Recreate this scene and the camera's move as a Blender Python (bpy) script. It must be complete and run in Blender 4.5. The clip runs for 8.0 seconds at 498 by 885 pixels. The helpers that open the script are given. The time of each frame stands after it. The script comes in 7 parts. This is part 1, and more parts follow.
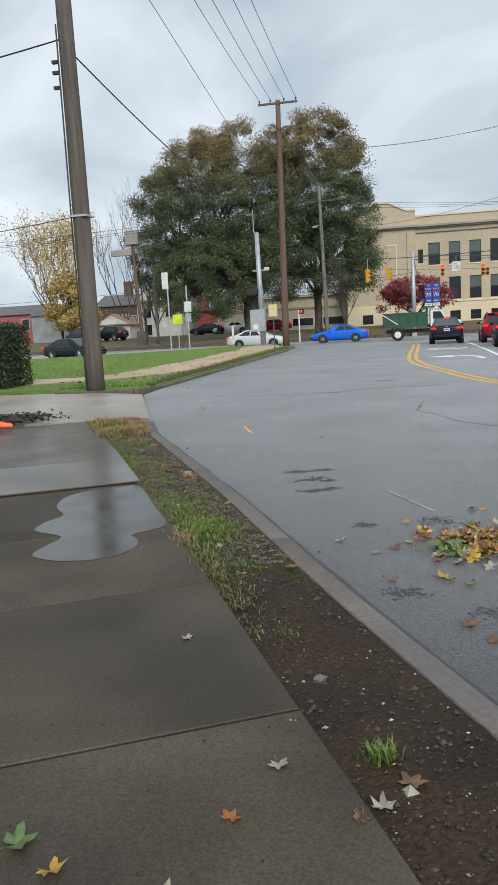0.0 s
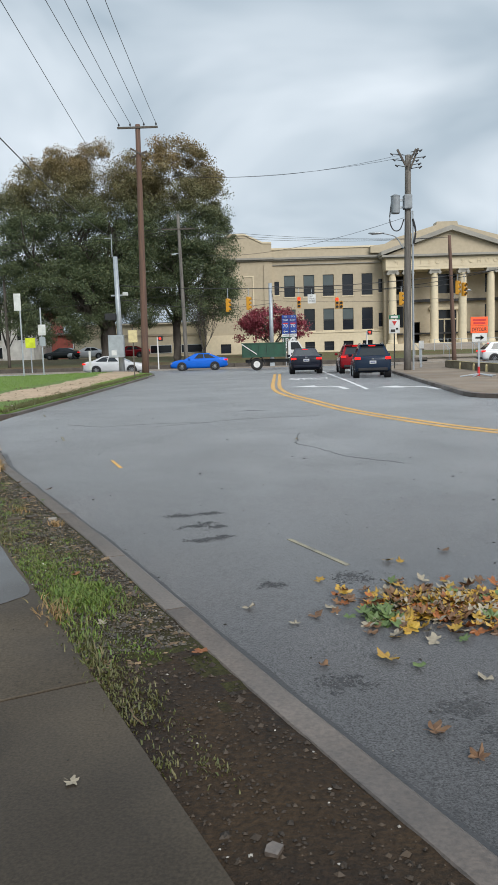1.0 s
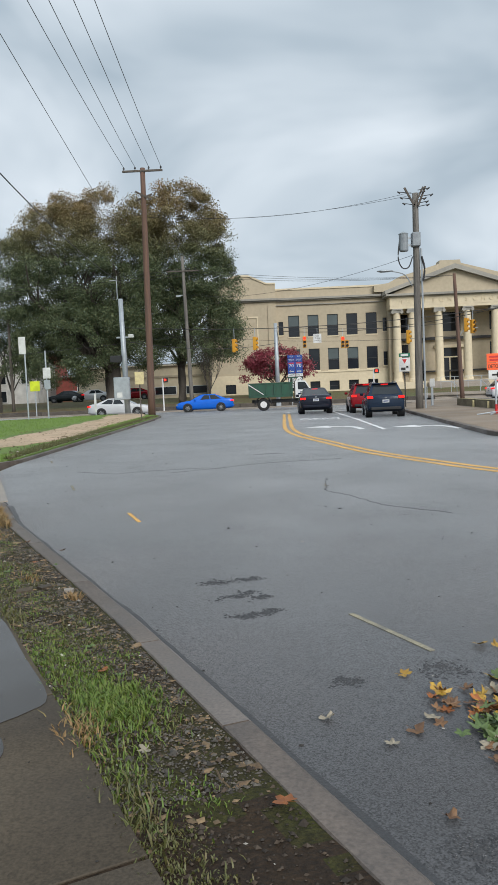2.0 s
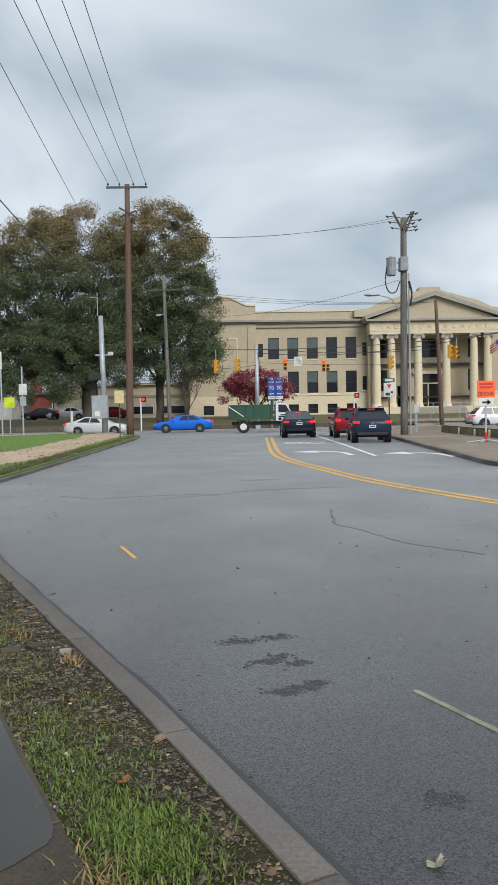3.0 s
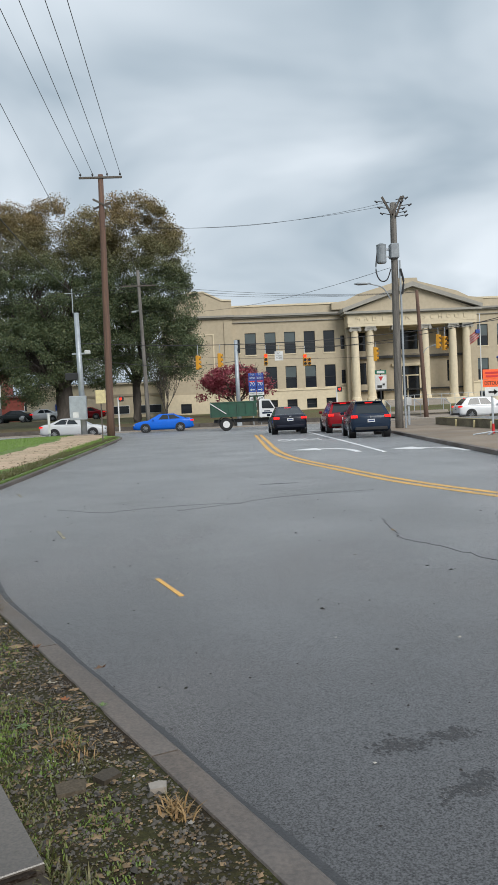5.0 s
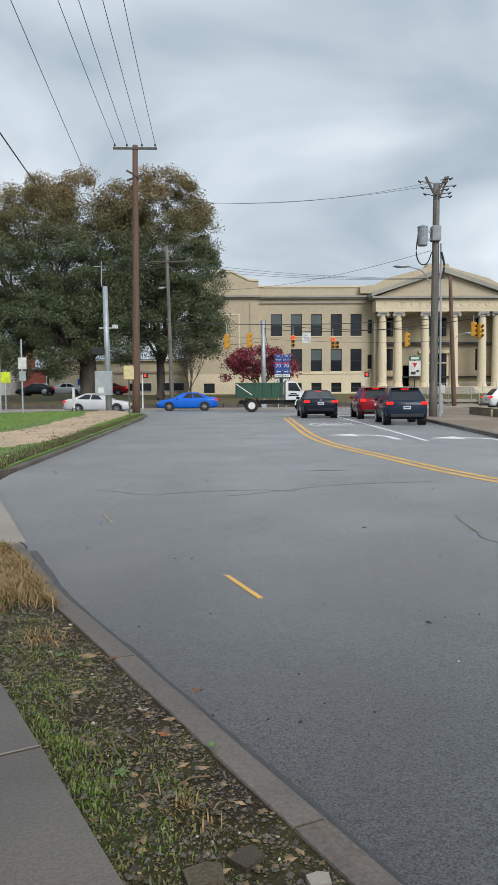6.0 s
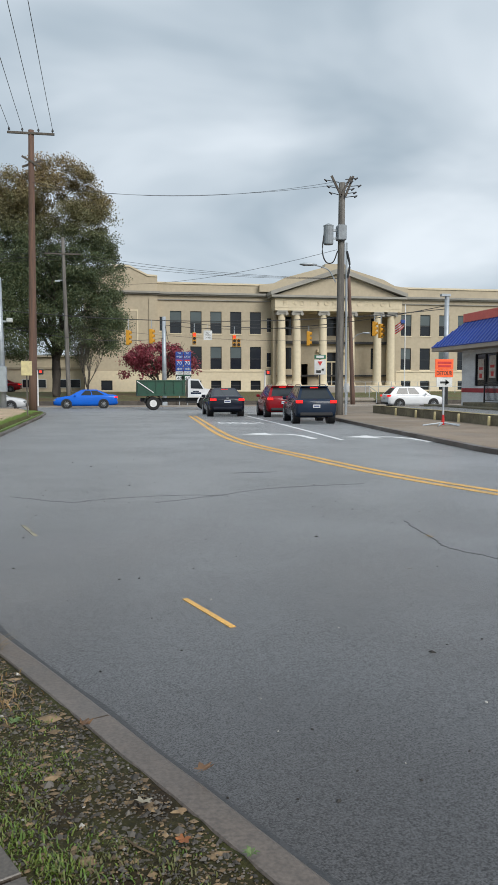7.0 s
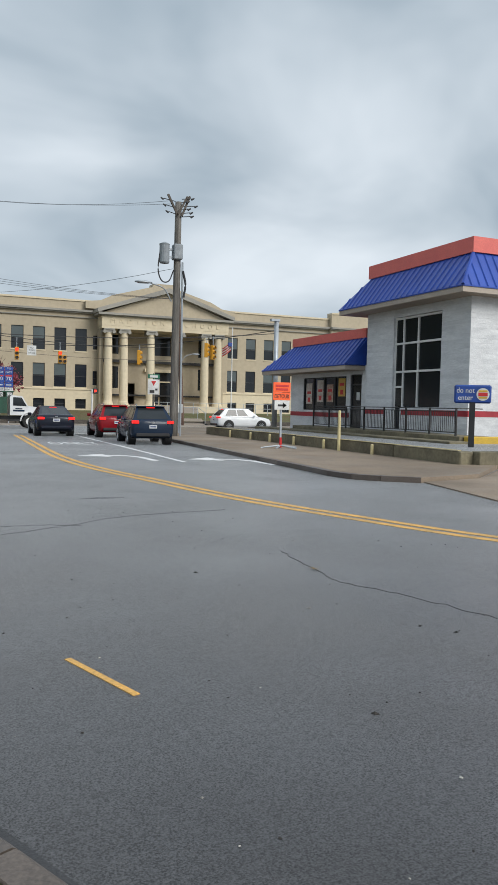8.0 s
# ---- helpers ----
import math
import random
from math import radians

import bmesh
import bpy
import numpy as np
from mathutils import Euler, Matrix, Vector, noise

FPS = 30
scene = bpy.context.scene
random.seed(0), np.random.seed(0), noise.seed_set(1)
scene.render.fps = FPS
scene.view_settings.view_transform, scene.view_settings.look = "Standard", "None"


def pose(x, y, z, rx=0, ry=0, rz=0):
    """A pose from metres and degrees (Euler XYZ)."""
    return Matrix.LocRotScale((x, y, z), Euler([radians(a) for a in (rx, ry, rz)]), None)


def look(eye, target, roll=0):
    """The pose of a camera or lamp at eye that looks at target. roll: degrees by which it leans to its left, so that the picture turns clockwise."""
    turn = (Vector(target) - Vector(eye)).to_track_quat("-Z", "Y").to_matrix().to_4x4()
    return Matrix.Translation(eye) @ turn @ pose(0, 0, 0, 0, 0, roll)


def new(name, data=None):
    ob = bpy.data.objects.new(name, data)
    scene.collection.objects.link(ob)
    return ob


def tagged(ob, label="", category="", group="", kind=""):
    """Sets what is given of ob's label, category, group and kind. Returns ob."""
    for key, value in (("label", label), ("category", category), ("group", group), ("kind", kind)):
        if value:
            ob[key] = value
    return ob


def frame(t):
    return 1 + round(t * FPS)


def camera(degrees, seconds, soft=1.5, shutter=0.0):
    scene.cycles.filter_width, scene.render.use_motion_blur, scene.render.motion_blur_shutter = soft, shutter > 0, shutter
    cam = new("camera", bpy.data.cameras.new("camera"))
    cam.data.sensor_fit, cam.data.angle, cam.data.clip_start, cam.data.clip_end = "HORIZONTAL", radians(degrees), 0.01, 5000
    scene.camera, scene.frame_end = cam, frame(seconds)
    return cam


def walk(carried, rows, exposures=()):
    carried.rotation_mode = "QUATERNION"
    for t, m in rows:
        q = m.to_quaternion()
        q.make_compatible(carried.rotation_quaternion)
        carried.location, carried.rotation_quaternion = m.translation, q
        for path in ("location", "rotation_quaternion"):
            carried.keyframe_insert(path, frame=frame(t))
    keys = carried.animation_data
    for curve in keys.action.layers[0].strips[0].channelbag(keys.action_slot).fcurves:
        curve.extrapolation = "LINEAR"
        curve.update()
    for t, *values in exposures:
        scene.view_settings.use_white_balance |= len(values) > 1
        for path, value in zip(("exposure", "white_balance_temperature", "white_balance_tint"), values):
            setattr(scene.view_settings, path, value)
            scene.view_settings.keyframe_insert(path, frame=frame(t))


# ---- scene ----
cam = camera(36.0, 8.0)
PATH = [
    (0, (0.674, -0.28, 1.509), (0.286, 1.659, 1.209), -3.2),
    (0.5, (0.52, 0.201, 1.488), (0.406, 2.179, 1.217), -3.1),
    (1, (0.31, 0.619, 1.489), (0.296, 2.604, 1.244), -1.7),
    (1.5, (0.118, 1.039, 1.498), (0.086, 3.026, 1.271), -1.8),
    (1.7, (0.069, 1.229, 1.499), (0.033, 3.22, 1.308), -2.3),
    (3, (-0.409, 2.404, 1.533), (-0.358, 4.401, 1.446), -1.1),
    (3.5, (-0.63, 2.864, 1.49), (-0.545, 4.859, 1.371), -0.7),
    (4, (-0.767, 3.323, 1.469), (-0.662, 5.313, 1.307), -3.6),
    (4.2, (-0.834, 3.46, 1.495), (-0.73, 5.452, 1.357), -4.2),
    (5.3, (-1.348, 4.341, 1.549), (-1.241, 6.336, 1.454), -1.3),
    (5.5, (-1.451, 4.491, 1.531), (-1.364, 6.486, 1.423), -0.5),
    (6, (-1.711, 4.866, 1.544), (-1.633, 6.859, 1.4), -0.4),
    (6.5, (-1.934, 5.207, 1.559), (-1.815, 7.197, 1.404), -0.4),
    (7, (-2.157, 5.644, 1.547), (-1.808, 7.608, 1.396), 0.0),
    (7.5, (-2.28, 6.095, 1.54), (-1.69, 8.002, 1.419), 0.3),
    (8, (-2.485, 6.48, 1.543), (-1.694, 8.315, 1.45), 1.3),
]
walk(cam, [(t, look(eye, target, roll)) for t, eye, target, roll in PATH],
     exposures=[(0.0, 0.26), (0.6, 0.27), (1.5, 0.22), (3.0, 0.18), (7.0, 0.18), (8.0, 0.1)])

# ---- sky and sun: a bright overcast afternoon ----
world = bpy.data.worlds.new("overcast")
scene.world = world
world.use_nodes = True
wn, wl = world.node_tree.nodes, world.node_tree.links
wn.clear()


def wnode(kind, **kw):
    n = wn.new(kind)
    for k, v in kw.items():
        n.inputs[k].default_value = v
    return n


def wmath(op, a, b):
    n = wn.new("ShaderNodeMath")
    n.operation = op
    for i, v in enumerate((a, b)):
        if isinstance(v, (int, float)):
            n.inputs[i].default_value = v
        else:
            wl.new(v, n.inputs[i])
    return n.outputs[0]


w_co = wn.new("ShaderNodeTexCoord")
w_sep = wn.new("ShaderNodeSeparateXYZ")
wl.new(w_co.outputs["Generated"], w_sep.inputs[0])
w_up = wmath("MAXIMUM", w_sep.outputs["Z"], 0.0)
w_den = wmath("ADD", w_up, 0.42)
w_cx, w_cy = wmath("DIVIDE", w_sep.outputs["X"], w_den), wmath("DIVIDE", w_sep.outputs["Y"], w_den)
w_com = wn.new("ShaderNodeCombineXYZ")
wl.new(w_cx, w_com.inputs[0])
wl.new(w_cy, w_com.inputs[1])
w_big = wnode("ShaderNodeTexNoise", Scale=2.1, Detail=4.0, Roughness=0.45, Distortion=0.5)
wl.new(w_com.outputs[0], w_big.inputs["Vector"])
w_ramp = wn.new("ShaderNodeValToRGB")
w_ramp.color_ramp.elements[0].position, w_ramp.color_ramp.elements[1].position = 0.36, 0.68
w_ramp.color_ramp.elements[0].color = (0.36, 0.445, 0.52, 1)
w_ramp.color_ramp.elements[1].color = (0.77, 0.84, 0.905, 1)
wl.new(w_big.outputs["Fac"], w_ramp.inputs["Fac"])
w_gain = wmath("ADD", wmath("MULTIPLY", wmath("MULTIPLY", w_up, w_up), wmath("MULTIPLY", w_up, 0.25)), 0.98)
w_cloud = wn.new("ShaderNodeVectorMath")
w_cloud.operation = "SCALE"
wl.new(w_ramp.outputs["Color"], w_cloud.inputs[0])
wl.new(w_gain, w_cloud.inputs["Scale"])
w_sky = wn.new("ShaderNodeTexSky")
w_sky.sky_type, w_sky.sun_disc = "NISHITA", False
w_sky.sun_elevation, w_sky.sun_rotation = radians(35), radians(153)
w_bg1, w_bg2 = wnode("ShaderNodeBackground", Strength=0.05), wnode("ShaderNodeBackground", Strength=1.0)
wl.new(w_sky.outputs[0], w_bg1.inputs["Color"])
wl.new(w_cloud.outputs[0], w_bg2.inputs["Color"])
w_mix = wnode("ShaderNodeMixShader", Fac=0.93)
wl.new(w_bg1.outputs[0], w_mix.inputs[1])
wl.new(w_bg2.outputs[0], w_mix.inputs[2])
w_out = wn.new("ShaderNodeOutputWorld")
wl.new(w_mix.outputs[0], w_out.inputs["Surface"])

sun = new("sun", bpy.data.lights.new("sun", "SUN"))
sun.data.energy, sun.data.angle, sun.data.color = 2.5, radians(35), (1.0, 0.97, 0.92)
sun.matrix_world = look((13, -26, 20.5), (0, 0, 0))


# ---- materials ----
def mat(name, base, base2=None, scale=2.0, fine=30.0, rough=0.7, rough2=None, bump=0.15, bscale=60.0,
        metal=0.0, emit=0.0, stain=0.12, coat=0.0, island=0.0, stretch=(1, 1, 1), bdist=0.01, alpha=1.0, spec=0.5, coat_rough=0.03, coat_ior=1.5, wet=None, sheen=0.0, sheen_rough=0.24, grain=0.25, speck=False, dry_rough=0.0):
    """Two scales of colour variation, uneven gloss and a fine relief, in metres."""
    m = bpy.data.materials.new(name)
    m.use_nodes = True
    nt = m.node_tree
    n, l = nt.nodes, nt.links
    b = n["Principled BSDF"]
    base2 = base2 or tuple(c * 0.72 for c in base)
    co, inf = n.new("ShaderNodeTexCoord"), n.new("ShaderNodeObjectInfo")
    add = n.new("ShaderNodeVectorMath")
    add.operation = "MULTIPLY_ADD"
    rnd = n.new("ShaderNodeCombineXYZ")
    for i in range(3):
        l.new(inf.outputs["Random"], rnd.inputs[i])
    l.new(rnd.outputs[0], add.inputs[0])
    add.inputs[1].default_value = (37.0, 53.0, 71.0)
    l.new(co.outputs["Object"], add.inputs[2])
    mul = n.new("ShaderNodeVectorMath")
    mul.operation = "MULTIPLY"
    l.new(add.outputs[0], mul.inputs[0])
    mul.inputs[1].default_value = stretch
    n1, n2, n3 = (n.new("ShaderNodeTexNoise") for _ in range(3))
    for k, sc, dt in ((n1, scale, 6), (n2, fine, 4), (n3, bscale, 5)):
        k.inputs["Scale"].default_value, k.inputs["Detail"].default_value = sc, dt
        l.new(mul.outputs[0], k.inputs["Vector"])
    r1 = n.new("ShaderNodeValToRGB")
    r1.color_ramp.elements[0].position, r1.color_ramp.elements[1].position = 0.33, 0.67
    r1.color_ramp.elements[0].color, r1.color_ramp.elements[1].color = (*base2, 1), (*base, 1)
    l.new(n1.outputs["Fac"], r1.inputs["Fac"])
    hsv = n.new("ShaderNodeHueSaturation")
    l.new(r1.outputs["Color"], hsv.inputs["Color"])
    mr = n.new("ShaderNodeMapRange")
    mr.inputs["From Min"].default_value, mr.inputs["From Max"].default_value = 0.5 - grain, 0.5 + grain
    mr.inputs["To Min"].default_value, mr.inputs["To Max"].default_value = 1 - stain, 1 + stain
    l.new(n2.outputs["Fac"], mr.inputs["Value"])
    last = mr.outputs[0]
    if island:
        geo = n.new("ShaderNodeNewGeometry")
        mi = n.new("ShaderNodeMapRange")
        mi.inputs["To Min"].default_value, mi.inputs["To Max"].default_value = 1 - island, 1 + island
        l.new(geo.outputs["Random Per Island"], mi.inputs["Value"])
        mm = n.new("ShaderNodeMath")
        mm.operation = "MULTIPLY"
        l.new(last, mm.inputs[0])
        l.new(mi.outputs[0], mm.inputs[1])
        last = mm.outputs[0]
    l.new(last, hsv.inputs["Value"])
    l.new(hsv.outputs["Color"], b.inputs["Base Color"])
    rr = n.new("ShaderNodeMapRange")
    rr.inputs["From Min"].default_value, rr.inputs["From Max"].default_value = 0.35, 0.65
    rr.inputs["To Min"].default_value = rough if rough2 is None else rough2
    rr.inputs["To Max"].default_value = rough
    l.new(n1.outputs["Fac"], rr.inputs["Value"])
    l.new(rr.outputs[0], b.inputs["Roughness"])
    if bump:
        bp = n.new("ShaderNodeBump")
        bp.inputs["Strength"].default_value, bp.inputs["Distance"].default_value = bump, bdist
        l.new(n3.outputs["Fac"], bp.inputs["Height"])
        l.new(bp.outputs[0], b.inputs["Normal"])
    b.inputs["Metallic"].default_value = metal
    b.inputs["Diffuse Roughness"].default_value = dry_rough
    b.inputs["Coat Weight"].default_value = coat
    b.inputs["Specular IOR Level"].default_value = spec
    b.inputs["Sheen Weight"].default_value, b.inputs["Sheen Roughness"].default_value = sheen, sheen_rough
    b.inputs["Coat Roughness"].default_value, b.inputs["Coat IOR"].default_value = coat_rough, coat_ior
    if wet:
        nw, mw = n.new("ShaderNodeTexNoise"), n.new("ShaderNodeMapRange")
        nw.inputs["Scale"].default_value, nw.inputs["Detail"].default_value = wet[0], 5
        l.new(mul.outputs[0], nw.inputs["Vector"])
        mw.inputs["From Min"].default_value, mw.inputs["From Max"].default_value = 0.35, 0.65
        mw.inputs["To Min"].default_value, mw.inputs["To Max"].default_value = wet[1], wet[2]
        l.new(nw.outputs["Fac"], mw.inputs["Value"])
        l.new(mw.outputs[0], b.inputs["Coat Weight"])
    if speck:
        # Stones and pits: the wet film breaks up stone by stone.
        for k, socket in enumerate(("Coat Weight", "Sheen Weight")):
            ms = n.new("ShaderNodeMath")
            ms.operation = "MULTIPLY"
            l.new(mr.outputs[0], ms.inputs[0])
            if k == 0 and wet:
                l.new(mw.outputs[0], ms.inputs[1])
            else:
                ms.inputs[1].default_value = sheen
            ms.use_clamp = True
            l.new(ms.outputs[0], b.inputs[socket])
    if emit:
        b.inputs["Emission Color"].default_value = (*base, 1)
        b.inputs["Emission Strength"].default_value = emit
    return m


def leaf_mat(name, colours, top=None, z0=0.0, z1=1.0):
    """Foliage: a colour for each leaf, turning towards the crown's top in autumn."""
    m = bpy.data.materials.new(name)
    m.use_nodes = True
    n, l = m.node_tree.nodes, m.node_tree.links
    b = n["Principled BSDF"]
    geo = n.new("ShaderNodeNewGeometry")
    r = n.new("ShaderNodeValToRGB")
    for _ in range(len(colours) - 2):
        r.color_ramp.elements.new(0.5)
    for i, c in enumerate(colours):
        r.color_ramp.elements[i].position = i / (len(colours) - 1)
        r.color_ramp.elements[i].color = (*c, 1)
    l.new(geo.outputs["Random Per Island"], r.inputs["Fac"])
    out = r.outputs["Color"]
    if top:
        co, sp, mr, ns, ad, mx = (n.new(k) for k in ("ShaderNodeTexCoord", "ShaderNodeSeparateXYZ", "ShaderNodeMapRange",
                                                    "ShaderNodeTexNoise", "ShaderNodeMath", "ShaderNodeMix"))
        l.new(co.outputs["Object"], sp.inputs[0])
        ns.inputs["Scale"].default_value = 0.35
        l.new(co.outputs["Object"], ns.inputs["Vector"])
        mr.inputs["From Min"].default_value, mr.inputs["From Max"].default_value = z0, z1
        l.new(sp.outputs["Z"], mr.inputs["Value"])
        ad.operation = "MULTIPLY"
        l.new(mr.outputs[0], ad.inputs[0])
        l.new(ns.outputs["Fac"], ad.inputs[1])
        mx.data_type = "RGBA"
        l.new(ad.outputs[0], mx.inputs[0])
        l.new(out, mx.inputs[6])
        mx.inputs[7].default_value = (*top, 1)
        out = mx.outputs[2]
    l.new(out, b.inputs["Base Color"])
    b.inputs["Roughness"].default_value = 0.55
    b.inputs["Transmission Weight"].default_value = 0.0
    return m


ASPHALT = mat("wet_asphalt", (0.05, 0.05, 0.053), (0.035, 0.035, 0.038), scale=0.45, fine=125, speck=True, rough=0.7, rough2=0.5, bump=0.45, bscale=220, stain=0.65, grain=0.15, bdist=0.008, coat_rough=0.34, coat_ior=1.5, wet=(0.6, 0.15, 0.7), spec=0.5, sheen=1.0, sheen_rough=0.24, dry_rough=1.0)
CONCRETE = mat("damp_concrete", (0.085, 0.068, 0.048), (0.038, 0.03, 0.0215), scale=1.1, fine=90, rough=0.85, rough2=0.65, bump=0.45, bscale=150, stain=0.28, grain=0.18, bdist=0.004, coat_rough=0.4, wet=(0.7, 0.0, 0.22), spec=0.2)
CONCRETE_WET = mat("rain_wet_concrete", (0.095, 0.078, 0.062), (0.052, 0.043, 0.035), scale=1.1, fine=90, rough=0.7, rough2=0.5, bump=0.35, bscale=150, stain=0.25, grain=0.18, bdist=0.003, coat_rough=0.22, wet=(0.5, 0.25, 0.95), spec=0.3)
PAVE_TAN = mat("tan_damp_concrete", (0.27, 0.208, 0.15), (0.185, 0.143, 0.105), scale=0.5, fine=20, rough=0.8, bump=0.25, bscale=60, stain=0.2, bdist=0.004, coat_rough=0.35, wet=(0.4, 0.0, 0.4))
POLE_GREY = mat("silver_grey_pole_wood", (0.19, 0.178, 0.16), (0.10, 0.092, 0.083), scale=3, fine=30, rough=0.85, bump=0.8, bscale=30, stretch=(4, 4, 0.25), bdist=0.02, stain=0.3)
CAN_GREY = mat("dull_grey_can_paint", (0.27, 0.30, 0.32), (0.2, 0.22, 0.24), scale=3, rough=0.55, bump=0.05)
CONCRETE_PALE = mat("pale_concrete", (0.33, 0.29, 0.245), (0.23, 0.2, 0.17), scale=0.6, fine=30, rough=0.75, rough2=0.6, bump=0.25, bscale=80, stain=0.18, bdist=0.004, coat_rough=0.3, wet=(0.4, 0.1, 0.6))
KERB = mat("kerb_concrete", (0.13, 0.103, 0.084), (0.07, 0.055, 0.045), scale=1.8, fine=60, rough=0.75, rough2=0.55, bump=0.5, bscale=110, stain=0.3, grain=0.18, bdist=0.006, coat_rough=0.3, wet=(0.5, 0.1, 0.9))
MUD = mat("dark_mud", (0.04, 0.025, 0.0135), (0.017, 0.0102, 0.0058), scale=2.4, fine=40, rough=0.85, rough2=0.6, bump=1.0, bscale=45, stain=0.45, bdist=0.02, spec=0.25)
MOSSY = mat("mossy_gravel_soil", (0.04, 0.042, 0.011), (0.026, 0.017, 0.009), scale=2.6, spec=0.25, fine=40, rough=0.9, bump=1.0, bscale=60, stain=0.5, bdist=0.02)
GRASS = mat("short_lawn", (0.15, 0.235, 0.05), (0.11, 0.175, 0.04), scale=0.35, fine=9, rough=0.9, bump=1.0, bscale=45, stain=0.3, bdist=0.04)
GRASS_DULL = mat("autumn_lawn", (0.10, 0.115, 0.04), (0.12, 0.075, 0.035), scale=0.25, fine=5, rough=0.9, bump=1.0, bscale=20, stain=0.3, bdist=0.05)
EARTH = mat("far_ground", (0.09, 0.10, 0.05), (0.07, 0.07, 0.045), scale=0.02, fine=0.3, rough=0.95, bump=0)
DIRT_PATH = mat("worn_brick_path", (0.50, 0.36, 0.25), (0.36, 0.28, 0.18), scale=0.7, fine=9, rough=0.85, bump=0.6, bscale=18, stain=0.3, bdist=0.02)
STUCCO = mat("cream_stucco", (0.47, 0.40, 0.29), (0.41, 0.35, 0.255), scale=0.18, fine=3, rough=0.85, bump=0.25, bscale=30, stain=0.07)
STUCCO_PALE = mat("pale_stucco", (0.66, 0.575, 0.415), (0.60, 0.515, 0.37), scale=0.2, fine=3, rough=0.85, bump=0.2, bscale=30, stain=0.07)
STONE_GREY = mat("grey_cornice", (0.33, 0.315, 0.28), (0.25, 0.24, 0.215), scale=0.4, fine=4, rough=0.8, bump=0.2, stain=0.1)
GLASS_DARK = mat("dark_window_glass", (0.018, 0.022, 0.026), (0.012, 0.014, 0.018), scale=0.6, rough=0.12, bump=0, stain=0.2)
BLIND = mat("green_grey_blind", (0.075, 0.10, 0.105), (0.06, 0.08, 0.085), scale=1, rough=0.5, bump=0)
FRAME_DARK = mat("dark_frame", (0.03, 0.03, 0.032), rough=0.5, bump=0)
POLE_WOOD = mat("weathered_pole_wood", (0.125, 0.108, 0.092), (0.075, 0.064, 0.055), scale=3, fine=30, rough=0.85, bump=0.8, bscale=30, stretch=(4, 4, 0.25), bdist=0.02)
POLE_RED = mat("red_brown_pole_wood", (0.16, 0.09, 0.063), (0.10, 0.064, 0.05), scale=3, fine=30, rough=0.85, bump=0.6, bscale=30, stretch=(4, 4, 0.25), bdist=0.02)
GALV = mat("galvanised_steel", (0.42, 0.46, 0.49), (0.34, 0.37, 0.40), scale=3, rough=0.45, metal=0.35, bump=0.05)
CABLE = mat("black_cable", (0.03, 0.03, 0.033), rough=0.6, bump=0)
WHITE_PAINT = mat("white_paint", (0.72, 0.72, 0.71), (0.64, 0.64, 0.63), scale=2, rough=0.55, bump=0.05)
ROAD_WHITE = mat("worn_white_marking", (0.8, 0.8, 0.8), (0.6, 0.61, 0.61), scale=4, fine=60, rough=0.6, bump=0.3, stain=0.2)
ROAD_YELLOW = mat("worn_yellow_marking", (0.74, 0.41, 0.10), (0.46, 0.29, 0.11), scale=5, fine=60, rough=0.6, bump=0.3, stain=0.25)
ROAD_FADED = mat("faded_cream_marking", (0.34, 0.30, 0.20), (0.18, 0.17, 0.14), scale=6, fine=60, rough=0.6, bump=0.3, stain=0.2)
SIGNAL_YELLOW = mat("signal_yellow", (0.62, 0.30, 0.02), (0.55, 0.26, 0.02), rough=0.4, bump=0)
RED_LIT = mat("lit_red_lens", (1.0, 0.022, 0.01), (1.0, 0.022, 0.01), rough=0.3, bump=0, emit=2.6, stain=0)
LENS_OFF = mat("unlit_lens", (0.03, 0.025, 0.02), rough=0.3, bump=0)
BLACK = mat("black_plastic", (0.022, 0.022, 0.024), rough=0.45, bump=0.05)
RUBBER = mat("tyre_rubber", (0.022, 0.022, 0.022), rough=0.85, bump=0.2)
RIM = mat("alloy_rim", (0.42, 0.43, 0.44), rough=0.35, metal=0.8, bump=0)
TAIL = mat("lit_tail_lamp", (0.8, 0.01, 0.008), (0.8, 0.01, 0.008), rough=0.3, bump=0, emit=1.0, spec=0.2)
PLATE = mat("number_plate", (0.62, 0.64, 0.66), rough=0.4, bump=0)
BAR_BLUE = mat("dark_blue_ink", (0.03, 0.05, 0.2), rough=0.5, bump=0)
CAR_GLASS = mat("car_glass", (0.025, 0.03, 0.034), (0.02, 0.024, 0.028), rough=0.06, bump=0)
CHROME = mat("chrome", (0.6, 0.6, 0.62), rough=0.2, metal=1.0, bump=0)
BARK = mat("grey_bark", (0.085, 0.072, 0.06), (0.05, 0.042, 0.036), scale=2, fine=16, rough=0.9, bump=0.8, bscale=14, bdist=0.03, stretch=(2, 2, 0.5))
SIGN_BLUE = mat("sign_blue", (0.02, 0.07, 0.32), rough=0.4, bump=0)
SIGN_WHITE = mat("sign_white", (0.68, 0.69, 0.68), rough=0.45, bump=0)
SIGN_BLACK = mat("sign_black", (0.02, 0.02, 0.02), rough=0.5, bump=0)
SIGN_ORANGE = mat("sign_orange", (0.95, 0.13, 0.03), (0.9, 0.12, 0.03), rough=0.5, bump=0)
SIGN_GREEN = mat("sign_green", (0.01, 0.16, 0.09), rough=0.45, bump=0)
SIGN_RED = mat("sign_red", (0.6, 0.03, 0.03), rough=0.45, bump=0)
SIGN_YELLOW = mat("sign_yellow_green", (0.62, 0.72, 0.03), rough=0.45, bump=0)
